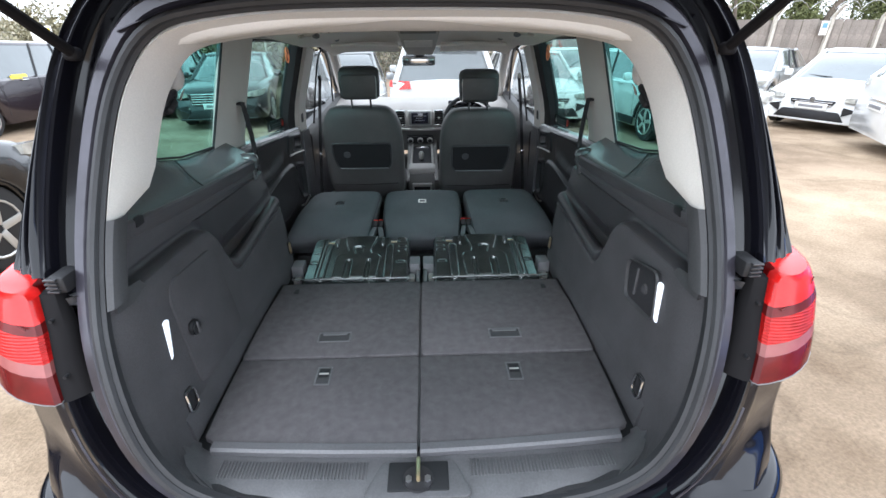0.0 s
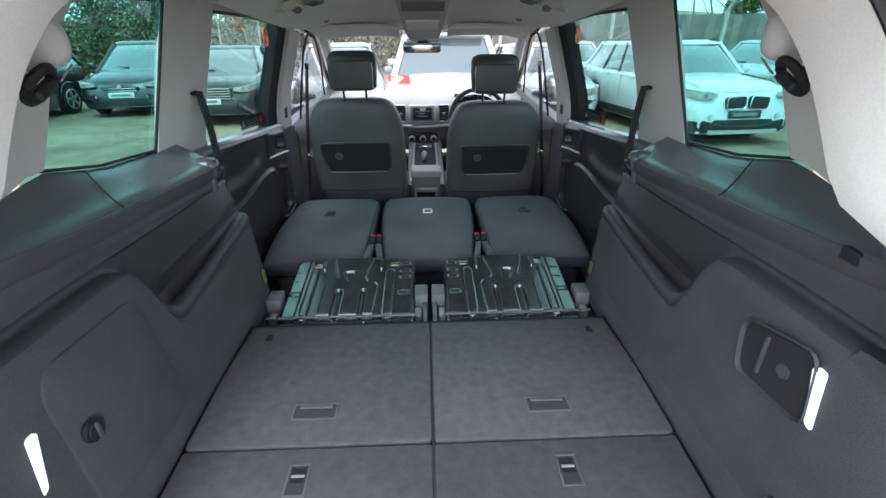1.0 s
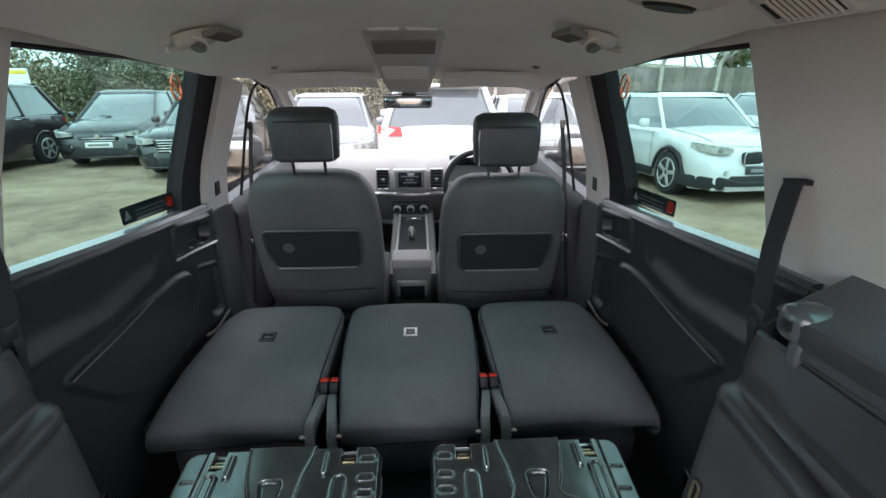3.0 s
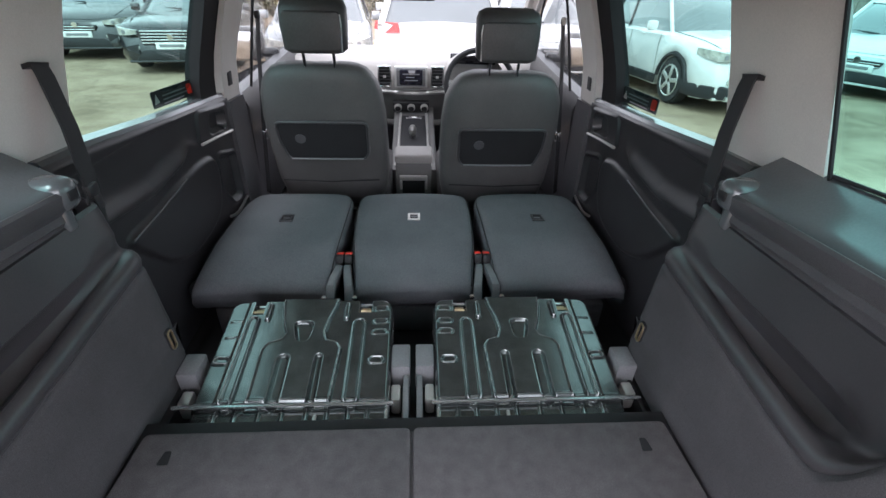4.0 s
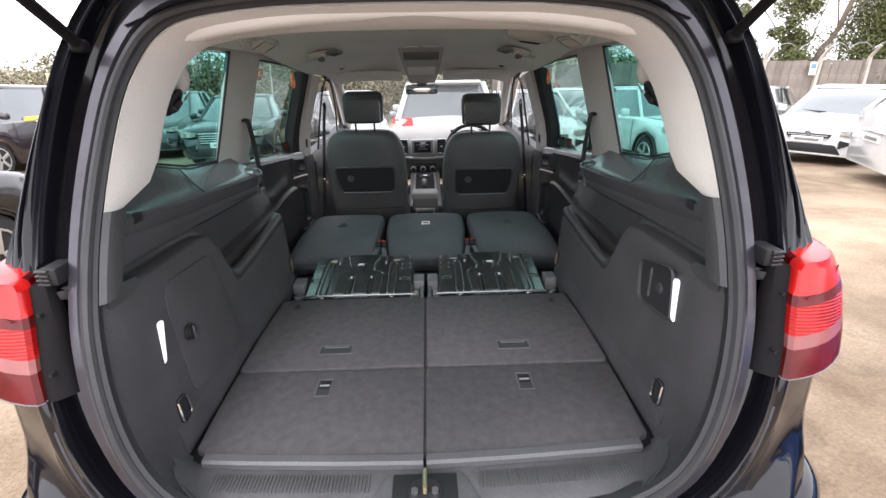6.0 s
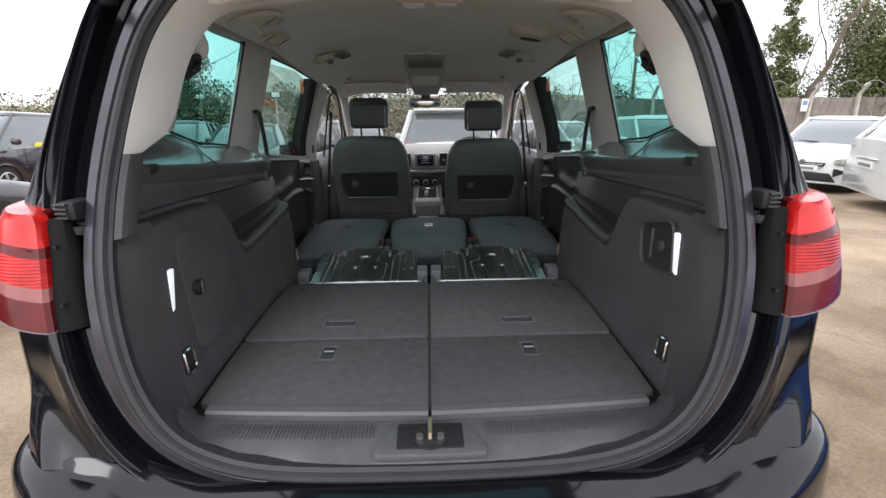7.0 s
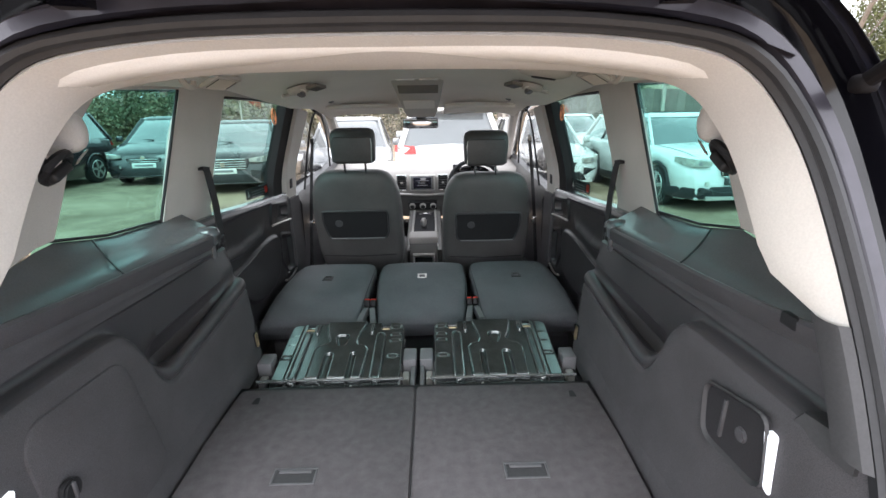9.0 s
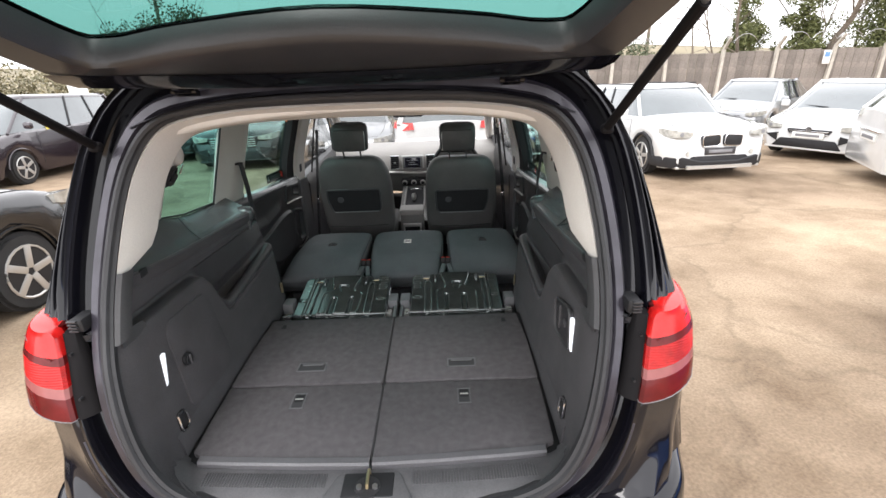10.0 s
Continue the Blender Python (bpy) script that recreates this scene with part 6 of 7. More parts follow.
rim_out = [(-0.56, -0.125), (-0.3, -0.12), (0, -0.115), (0.3, -0.12), (0.56, -0.125), (0.64, -0.17), (0.70, -0.55), (0.70, -0.75), (0.0, -0.80), (-0.70, -0.75), (-0.70, -0.55), (-0.64, -0.17)]
ri, ro = smooth_poly(rim_in), smooth_poly(rim_out)
part("inner_trim", loft([[(x, y, 0.02) for x, y in ri], [(x * 1.01, y, -0.03) for x, y in ri], [((x * 0.9 + a * 0.1), (y * 0.9 + b * 0.1), -0.042) for (x, y), (a, b) in zip(ri, ro)], [(x, y, -0.035) for x, y in ro], [(x * 1.02, y * 1.0, 0.0) for x, y in ro]], caps=False), DOOR, gate, "dark inner trim round the window", 60)
part("outer_skin", loft([[(x, y, 0.03) for x, y in ri], [(x, y, 0.035) for x, y in ro], [(x * 1.02, y, 0.0) for x, y in ro]], caps=False), PAINT, gate)
part("window", prism([(x * 1.03, y * 1.01) for x, y in ri], "z", 0.022, 0.027), REAR_GLASS, gate, "green tinted rear window").visible_shadow = False
rows = []
for v, z in ((0.76, -0.03), (0.87, -0.07), (1.02, -0.15), (1.2, -0.25), (1.36, -0.32)):
    w = float(np.interp(v, [0.7, 0.9, 1.36], [0.70, 0.72, 0.66]))
    rows.append([(w * t, -v + 0.06 * t * t, z) for t in np.linspace(-1, 1, 11)])
bm = loft(rows, closed=False)
res = bmesh.ops.extrude_face_region(bm, geom=bm.faces[:])
for g in res["geom"]:
    if isinstance(g, bmesh.types.BMVert):
        g.co += Vector((0, -0.06, 0.05))
part("lower_gate", bm, PLASTIC, gate, "dark lower tailgate trim")
part("wiper", tube([(0.0, -0.76, 0.05), (-0.25, -0.66, 0.05), (-0.42, -0.56, 0.045)], 0.008, 6), BLACK, gate, "black rear wiper")
part("spoiler", loft([[(x, 0.0, 0.03), (x, -0.08, 0.05), (x, -0.17, 0.042), (x, -0.08, 0.03)] for x in np.linspace(-0.60, 0.60, 9)]), PAINT, gate)

# ---- the yard ----
def yard_material():
    mat = material("worn_yard_surface", (0.36, 0.285, 0.20), 0.95, spec=0.15)
    n, l = nodes_of(mat)
    b = n["Principled BSDF"]
    tc = n.new("ShaderNodeTexCoord")
    def noise_tex(scale, detail=6, rough=0.6):
        t = n.new("ShaderNodeTexNoise")
        t.inputs["Scale"].default_value, t.inputs["Detail"].default_value, t.inputs["Roughness"].default_value = scale, detail, rough
        l.new(tc.outputs["Object"], t.inputs["Vector"])
        return t
    broad, mid, fine = noise_tex(0.22), noise_tex(1.3), noise_tex(60, 3)
    ramp = n.new("ShaderNodeValToRGB")
    ramp.color_ramp.elements[0].position, ramp.color_ramp.elements[1].position = 0.36, 0.64
    ramp.color_ramp.elements[0].color, ramp.color_ramp.elements[1].color = (0.250, 0.188, 0.132, 1), (0.385, 0.300, 0.212, 1)
    l.new(broad.outputs["Fac"], ramp.inputs["Fac"])
    ramp2 = n.new("ShaderNodeValToRGB")
    ramp2.color_ramp.elements[0].position, ramp2.color_ramp.elements[1].position = 0.35, 0.62
    ramp2.color_ramp.elements[0].color, ramp2.color_ramp.elements[1].color = (0.66, 0.63, 0.60, 1), (1.06, 1.06, 1.06, 1)
    l.new(mid.outputs["Fac"], ramp2.inputs["Fac"])
    mix = n.new("ShaderNodeMix")
    mix.data_type, mix.blend_type = "RGBA", "MULTIPLY"
    mix.inputs["Factor"].default_value = 1
    l.new(ramp.outputs[0], mix.inputs["A"]), l.new(ramp2.outputs[0], mix.inputs["B"])
    ramp3 = n.new("ShaderNodeMapRange")
    ramp3.inputs["From Min"].default_value, ramp3.inputs["From Max"].default_value = 0.3, 0.7
    ramp3.inputs["To Min"].default_value, ramp3.inputs["To Max"].default_value = 0.8, 1.2
    l.new(fine.outputs["Fac"], ramp3.inputs["Value"])
    mix2 = n.new("ShaderNodeVectorMath")
    mix2.operation = "SCALE"
    l.new(mix.outputs["Result"], mix2.inputs[0]), l.new(ramp3.outputs[0], mix2.inputs["Scale"])
    # dark cracks
    vor = n.new("ShaderNodeTexVoronoi")
    vor.feature = "DISTANCE_TO_EDGE"
    vor.inputs["Scale"].default_value = 0.35
    warp = n.new("ShaderNodeVectorMath")
    warp.operation = "ADD"
    l.new(tc.outputs["Object"], warp.inputs[0]), l.new(mid.outputs["Color"], warp.inputs[1])
    l.new(warp.outputs[0], vor.inputs["Vector"])
    cr = n.new("ShaderNodeMapRange")
    cr.inputs["From Min"].default_value, cr.inputs["From Max"].default_value = 0.0, 0.02
    cr.inputs["To Min"].default_value, cr.inputs["To Max"].default_value = 0.82, 1.0
    l.new(vor.outputs["Distance"], cr.inputs["Value"])
    mix3 = n.new("ShaderNodeVectorMath")
    mix3.operation = "SCALE"
    l.new(mix2.outputs[0], mix3.inputs[0]), l.new(cr.outputs[0], mix3.inputs["Scale"])
    l.new(mix3.outputs[0], b.inputs["Base Color"])
    bp = n.new("ShaderNodeBump")
    bp.inputs["Strength"].default_value, bp.inputs["Distance"].default_value = 0.5, 0.02
    l.new(fine.outputs["Fac"], bp.inputs["Height"])
    l.new(bp.outputs[0], b.inputs["Normal"])
    return mat


YARD = yard_material()
xs = np.concatenate([np.linspace(-400, -40, 10), np.linspace(-36, 36, 60), np.linspace(40, 400, 10)])
ys = np.concatenate([np.linspace(-400, -34, 10), np.linspace(-30, 30, 60), np.linspace(34, 600, 14)])
rows = [[(x, y, ground_z(y) + 0.015 * noise.noise((x * 0.4, y * 0.4, 0)) * (abs(x) < 34 and abs(y) < 30)) for x in xs] for y in ys]
single("ground", loft(rows, closed=False), YARD, "weathered tan gravel and tarmac car yard", "ground", kind="structure", sharp=80)

WHITE = material("white_car_paint", (0.60, 0.605, 0.60), 0.22, stain=0.06, stain_scale=3, coat=1.0)
DARKCAR = material("dark_purple_car_paint", (0.030, 0.022, 0.028), 0.25, metal=0.2, stain=0.15, stain_scale=3, coat=1.0)
BLACKCAR = material("black_car_paint", (0.009, 0.010, 0.012), 0.25, stain=0.15, stain_scale=3, coat=0.6)
GREYCAR = material("silver_grey_car_paint", (0.32, 0.33, 0.34), 0.3, metal=0.5, stain=0.06, stain_scale=3, coat=1.0)
CARGLASS = material("car_window_glass", (0.10, 0.115, 0.12), 0.05, metal=0.25, stain=0.1, stain_scale=2, coat=1.0, spec=0.9)
TYRE = material("tyre_rubber", (0.02, 0.02, 0.021), 0.85, grain=0.2, stain=0.2, bump=0.3)
PLATE = material("number_plate", (0.75, 0.75, 0.72), 0.5, stain=0.05)
HEADLAMP = material("headlamp_lens", (0.40, 0.40, 0.37), 0.12, stain=0.35, stain_scale=12, coat=1.0)


def vehicle(name, label, paint, at, heading, length, width, height, style, clad=False, kidney=False, star=False, tail=None):
    """A parked car; in its own space its nose points to -y and the origin lies on the ground under its middle."""
    car = thing(name, label, "car", (at[0], at[1], ground_z(at[1])))
    # headings in degrees: 0 faces back towards the open boot
    car.rotation_euler = (radians(-SLOPE * 57.3) * math.cos(radians(heading)), 0, radians(heading))
    L, W, H = length, width / 2, height
    f = lambda t: -L / 2 + L * t
    if style == "mpv":
        belt, prof = 0.60, [(0.0, 0.30), (0.01, 0.42), (0.06, 0.50), (0.20, 0.585), (0.28, 0.60), (0.6, 0.61), (0.9, 0.62), (0.97, 0.60), (1.0, 0.45)]
        cab = [(0.16, 0.60), (0.36, 0.985), (0.90, 0.97), (0.985, 0.60)]
    elif style == "suv":
        belt, prof = 0.62, [(0.0, 0.32), (0.01, 0.46), (0.05, 0.56), (0.12, 0.60), (0.27, 0.635), (0.6, 0.64), (0.93, 0.66), (0.99, 0.62), (1.0, 0.42)]
        cab = [(0.25, 0.63), (0.40, 0.97), (0.88, 0.965), (0.985, 0.64)]
    elif style == "saloon":
        belt, prof = 0.62, [(0.0, 0.32), (0.01, 0.45), (0.04, 0.53), (0.14, 0.60), (0.28, 0.64), (0.6, 0.65), (0.85, 0.66), (0.98, 0.62), (1.0, 0.42)]
        cab = [(0.25, 0.64), (0.42, 0.985), (0.68, 0.98), (0.88, 0.66)]
    else:
        belt, prof = 0.60, [(0.0, 0.28), (0.01, 0.42), (0.05, 0.50), (0.16, 0.58), (0.26, 0.62), (0.6, 0.63), (0.92, 0.66), (0.99, 0.6), (1.0, 0.42)]
        cab = [(0.20, 0.61), (0.42, 0.985), (0.75, 0.97), (0.97, 0.66)]
    pz, cz = curve_of([(a, b * H) for a, b in prof]), None
    wr = 0.335 if style in ("suv", "mpv") else 0.32
    ax_f, ax_r = 0.19, 0.79
    rows = []
    for t in (0.0, 0.012, 0.04, 0.08, 0.115, 0.13, 0.19, 0.25, 0.265, 0.3, 0.4, 0.55, 0.7, 0.715, 0.73, 0.79, 0.85, 0.865, 0.93, 0.97, 0.99, 1.0):
        plan = 1 - 0.42 * max(0.07 - t, 0) ** 2 / 0.0049 * 0.55 - 0.22 * max(t - 0.94, 0) ** 2 / 0.0036
        w = W * plan
        zt, zb = pz(t), 0.19 + 0.10 * (max(0.05 - t, 0) + max(t - 0.95, 0)) * 10
        for axle in (ax_f, ax_r):
            d = abs(t - axle) * L
            if d < wr * 1.12:
                zb = max(zb, wr + math.sqrt(max((wr * 1.12) ** 2 - d * d, 0)))
        zb = min(zb, zt - 0.04)
        y = f(t)
        zc = zb + (zt - zb) * 0.5
        rows.append([(-w * 0.94, y, zb), (-w, y, zb + (zt - zb) * 0.25), (-w, y, zc + (zt - zb) * 0.12), (-w * 0.965, y, zt - 0.06), (-w * 0.90, y, zt - 0.012), (-w * 0.55, y, zt + 0.018), (0, y, zt + 0.03),
                     (w * 0.55, y, zt + 0.018), (w * 0.90, y, zt - 0.012), (w * 0.965, y, zt - 0.06), (w, y, zc + (zt - zb) * 0.12), (w, y, zb + (zt - zb) * 0.25), (w * 0.94, y, zb)])
    part("body", loft(rows), paint, car, "", 40)
    part("underside", rbox(-W * 0.86, W * 0.86, f(0.05), f(0.95), 0.2, min(0.62, 0.4 * H), 0.05), BLACK, car)
    # cabin: glass core, painted roof and pillars
    (t0, z0), (t1, z1), (t2, z2), (t3, z3) = cab
    z0, z1, z2, z3 = z0 * H, z1 * H, z2 * H, z3 * H
    wb, wt = W * 0.92, W * 0.70
    def cabin(k, grow=0.0):
        """One level of the cabin, k from the belt to the roof."""
        w = wb + (wt - wb) * k + grow
        ya, yb = f(t0 + (t1 - t0) * k) - grow, f(t3 + (t2 - t3) * k) + grow
        za, zb = z0 + (z1 - z0) * k, z3 + (z2 - z3) * k
        pts = []
        for px, t in ((-0.75, 0.0), (-0.95, 0.03), (-1.0, 0.10), (-1.0, 0.5), (-1.0, 0.92), (-0.95, 0.98), (-0.75, 1.0), (0.75, 1.0), (0.95, 0.98), (1.0, 0.92), (1.0, 0.5), (1.0, 0.10), (0.95, 0.03), (0.75, 0.0)):
            bow = -0.06 * (1 - (px / 0.75) ** 2) if t == 0.0 else 0
            pts.append((px * w, ya + (yb - ya) * t + bow, za + (zb - za) * t - 0.05 * (1 - k)))
        return pts
    part("window_glass", loft([cabin(0), cabin(0.5), cabin(0.94)]), CARGLASS, car, "dark reflecting windows", 50)
    top = [cabin(0.90, 0.006), cabin(0.95, 0.004), cabin(0.99, -0.03)]
    zr = max(p[2] for p in top[2])
    top.append([(p[0] * 0.8, p[1] * 0.93 + f(0.6) * 0.07, p[2] + 0.022) for p in top[2]])
    part("roof", loft(top), paint, car, "", 50)
    lo, hi = cabin(0.0, 0.006), cabin(0.95, 0.006)
    mids = (0.48,) if style == "saloon" else (0.42, 0.70)
    for sx in (-1, 1):
        fl, fh = (lo[1], hi[1]) if sx < 0 else (lo[12], hi[12])
        rl, rh = (lo[5], hi[5]) if sx < 0 else (lo[8], hi[8])
        part("pillar", tube([fl, Vector(fl).lerp(Vector(fh), 0.5), fh], 0.030, 6), paint, car)
        part("pillar", tube([rl, Vector(rl).lerp(Vector(rh), 0.5), rh], 0.05 if style != "saloon" else 0.035, 6), paint, car)
        a0, a1, b0, b1 = (lo[2], lo[4], hi[2], hi[4]) if sx < 0 else (lo[11], lo[9], hi[11], hi[9])
        for mline in mids:
            part("pillar", tube([Vector(a0).lerp(Vector(a1), mline), Vector(b0).lerp(Vector(b1), mline)], 0.022, 6), BLACK, car)
        part("window_line", tube([a0, a1], 0.010, 5), BLACK, car)
        for dt in (0.30, 0.52):
            part("door_handle", rbox(sx * W - 0.012, sx * W + 0.018, f(dt + 0.12), f(dt + 0.155), belt * H * 0.93, belt * H * 0.93 + 0.025, 0.008), paint if paint is not DARKCAR else CHROME, car)
        part("door_gap", tube([(sx * W * 1.001, f(0.30), 0.35), (sx * W * 1.003, f(0.305), 0.5 * H), (sx * W * 0.97, f(0.31), pz(0.31) - 0.05)], 0.004, 4), BLACK, car)
        part("door_gap", tube([(sx * W * 1.001, f(0.52), 0.35), (sx * W * 1.003, f(0.52), 0.5 * H), (sx * W * 0.97, f(0.525), pz(0.52) - 0.05)], 0.004, 4), BLACK, car)
        mir = part("door_mirror", rbox(sx * (W + 0.01) if sx > 0 else -W - 0.17, sx * (W + 0.17) if sx > 0 else -W - 0.01, f(t0 + 0.075), f(t0 + 0.075) + 0.11, belt * H + 0.02, belt * H + 0.16, 0.04), paint, car)
        # wheels
        for axle in (ax_f, ax_r):
            y = f(axle)
            tyre = part("wheel", disc((sx * (W - 0.10), y, wr), (1, 0, 0), wr, 0.20, 30, 0.03), TYRE, car, "black tyre")
            rim = part("rim", disc((sx * (W - 0.003), y, wr), (1, 0, 0), wr * 0.66, 0.012, 24, 0.004), BLACK, tyre)
            for k in range(5):
                spoke = turn(rbox(-0.008, 0.008, -0.03, 0.03, 0.03, wr * 0.66, 0.005), pose(sx * (W + 0.005), y, wr, 72 * k + 10))
                part("spoke", spoke, SILVER, tyre)
            part("rim_ring", tube([(sx * (W + 0.002), y + wr * 0.655 * math.cos(a), wr + wr * 0.655 * math.sin(a)) for a in np.linspace(0, 2 * math.pi, 21)[:-1]], 0.012, 5, True), SILVER, tyre)
            arch = tube([(sx * (W * 1.0 - 0.004), y + wr * 1.14 * math.cos(a), wr + wr * 1.14 * math.sin(a)) for a in np.linspace(0.05, math.pi - 0.05, 15)], 0.03 if clad else 0.014, 5)
            part("wheel_arch", arch, BLACK if clad else paint, car)
        # lamps
        hz = pz(0.05) - 0.10
        shape = [(0.56, 0.0, -0.035, 0.03), (0.72, 0.0015, -0.05, 0.05), (0.86, 0.012, -0.05, 0.07), (0.955, 0.045, -0.03, 0.085), (0.985, 0.085, 0.01, 0.09)]
        hl = part("headlamp", loft([[(sx * W * a, f(b) - 0.016, hz + c), (sx * W * a * 1.004, f(b) - 0.018, hz + d), (sx * W * a * 0.96, f(b) + 0.05, hz + d), (sx * W * a * 0.96, f(b) + 0.05, hz + c)] for a, b, c, d in shape]), HEADLAMP, car, "clear headlamp")
        part("lamp_bowl", disc((sx * W * 0.76, f(0.003) - 0.020, hz), (0, 1, 0), 0.034, 0.012, 14, 0.004), GREY, hl)
        rz = pz(0.97) - (0.05 if style == "suv" else 0.14)
        part("tail_lamp", loft([[(sx * W * 0.60, f(1.0) + 0.008, rz - 0.06), (sx * W * 0.80, f(0.995), rz - 0.07), (sx * W * 0.985, f(0.955), rz - 0.03), (sx * W * 0.965, f(0.945), rz + 0.06), (sx * W * 0.62, f(0.997), rz + 0.05)],
                                [(sx * W * 0.60, f(0.95), rz - 0.06), (sx * W * 0.80, f(0.95), rz - 0.07), (sx * W * 0.90, f(0.93), rz - 0.03), (sx * W * 0.88, f(0.92), rz + 0.06), (sx * W * 0.62, f(0.95), rz + 0.05)]]), tail or LENS, car, "clear tail lamp" if tail else "red tail lamp")
        part("fog_lamp", disc((sx * W * 0.60, f(0) - 0.006, 0.45), (0, 1, 0), 0.04, 0.02, 14, 0.004), HEADLAMP, car)
    # bonnet shut lines and corner intakes
    for sx in (-1, 1):
        part("bonnet_gap", tube([(sx * W * 0.66 * k, f(t), pz(t) + 0.002) for t, k in ((0.035, 1.0), (0.07, 1.14), (0.12, 1.20), (t0 + 0.03, 1.24))], 0.0045, 4), BLACK, car)
        if not clad:
            corner = [(0.58, -0.002), (0.70, 0.0), (0.80, 0.006), (0.88, 0.022)]
            part("corner_intake", loft([[(sx * W * px, f(t) - 0.010, 0.34 + 0.05 * k), (sx * W * px, f(t) - 0.012, 0.50 - 0.02 * k), (sx * W * px * 0.97, f(t) + 0.06, 0.50 - 0.02 * k), (sx * W * px * 0.97, f(t) + 0.06, 0.34 + 0.05 * k)] for k, (px, t) in enumerate(corner)]), BLACK, car, "dark corner intake")
    part("bonnet_gap", tube([(W * 0.66 * x, f(0.035 - 0.012 * (1 - x * x)), pz(0.035 - 0.012 * (1 - x * x)) + 0.030 - 0.026 * x * x) for x in np.linspace(-1, 1, 9)], 0.0045, 4), BLACK, car)
    # nose: grille, lower intake, plate
    gz = pz(0.03) - 0.13
    if kidney:
        for sx in (-1, 1):
            g = part("grille", turn(prism(rounded([(-0.150, -0.085), (0.135, -0.098), (0.150, 0.075), (-0.135, 0.095)], 0.05), "y", -0.03, 0.05, 0.006), Matrix.Translation((sx * 0.185, f(0.0) - 0.005, gz + 0.0)) @ Matrix.Diagonal((sx, 1, 1, 1))), BLACK, car, "kidney shaped grille")
            part("grille_rim", tube([(sx * 0.185 + sx * x, f(0.0) - 0.035, gz + z) for x, z in rounded([(-0.150, -0.085), (0.135, -0.098), (0.150, 0.075), (-0.135, 0.095)], 0.05)], 0.008, 5, True), CHROME, g)
    else:
        gw = W * (0.56 if star else 0.42)
        gh = 0.13 if star else 0.055
        g = part("grille", prism(rounded([(-gw * 0.86, gz - gh), (gw * 0.86, gz - gh), (gw, gz + gh * 0.8), (-gw, gz + gh * 0.8)], 0.03), "y", f(0) - 0.012, f(0.05), 0.006), BLACK, car, "dark grille")
        for k in range(5 if star else 2):
            zz = gz - gh * 0.7 + k * gh * (0.36 if star else 0.9)
            part("grille_bar", rbox(-gw * 0.88, gw * 0.88, f(0) - 0.022, f(0) - 0.008, zz - 0.008, zz + 0.008, 0.004), CHROME, g, "chrome grille bar")
        part("badge", disc((0, f(0) - 0.018, gz + (0 if star else gh * 0.9)), (0, 1, 0), 0.05, 0.02, 16, 0.004), CHROME, g)
    part("lower_intake", prism(rounded([(-W * 0.66, 0.24), (W * 0.66, 0.24), (W * 0.52, 0.405), (-W * 0.52, 0.405)], 0.03), "y", f(0) - 0.008, f(0.06), 0.006), BLACK, car, "black lower intake")
    part("bumper_lip", rbox(-W * 0.80, W * 0.80, f(0.004) - 0.02, f(0.05), 0.20, 0.245, 0.015), SILVER if clad else paint, car)
    pl = part("number_plate", rbox(-0.26, 0.26, f(0) - 0.024, f(0) + 0.02, 0.425, 0.535, 0.004), PLATE if not kidney else DOOR, car, "pale plate with a plain dark bar")
    part("plate_bar", rbox(-0.20, 0.20, f(0) - 0.027, f(0) - 0.02, 0.455, 0.505, 0.002), GREY, pl)
    pl = part("rear_plate", rbox(-0.26, 0.26, f(1.0) - 0.02, f(1.0) + 0.024, 0.62, 0.73, 0.004), PLATE, car, "pale rear plate with a plain dark bar")
    part("plate_bar", rbox(-0.20, 0.20, f(1.0) + 0.02, f(1.0) + 0.027, 0.65, 0.70, 0.002), GREY, pl)
    part("rear_trim_bar", rbox(-0.36, 0.36, f(1.0) - 0.02, f(1.0) + 0.03, 0.76, 0.79, 0.008), CHROME, car, "chrome bar over the plate")
    if style in ("suv", "mpv"):
        y = f(t2)
        part("spoiler", loft([[(x, y - 0.05, z2 + 0.02), (x, y + 0.17, z2 - 0.005), (x, y + 0.16, z2 - 0.03), (x, y - 0.05, z2 - 0.04)] for x in np.linspace(-wt * 0.9, wt * 0.9, 7)]), paint, car)
    if clad:
        for sx in (-1, 1):
            part("side_cladding", rbox(sx * W - 0.015, sx * W + 0.015, f(ax_f) + 0.42, f(ax_r) - 0.42, 0.22, 0.36, 0.012), BLACK, car)
            part("roof_rail", tube([(sx * wt * 0.93, f(t1) + 0.1, z1 + 0.02), (sx * wt * 0.93, f(t2) - 0.1, z2 + 0.03)], 0.014, 6), BLACK, car)
        nose = []
        for px, t in ((-1.005, 0.118), (-1.0, 0.09), (-0.975, 0.055), (-0.92, 0.03), (-0.83, 0.010), (-0.70, -0.003), (-0.35, -0.008), (0, -0.009), (0.35, -0.008), (0.70, -0.003), (0.83, 0.010), (0.92, 0.03), (0.975, 0.055), (1.0, 0.09), (1.005, 0.118)):
            hi = 0.40 if abs(px) > 0.6 else 0.33
            nose.append([(W * px, f(t), 0.22), (W * px * 1.01, f(t) - 0.008, 0.25), (W * px * 1.01, f(t) - 0.008, hi - 0.02), (W * px, f(t) + 0.01, hi)])
        part("front_cladding", loft(nose, closed=False), BLACK, car, "black lower bumper cladding")
        part("skid_plate", loft([[(x, f(-0.009) - 0.014, 0.20), (x, f(-0.009) - 0.016, 0.255), (x, f(0.0), 0.27), (x, f(0.01), 0.20)] for x in (-W * 0.62, -W * 0.3, W * 0.3, W * 0.62)]), SILVER, car, "silver skid plate")
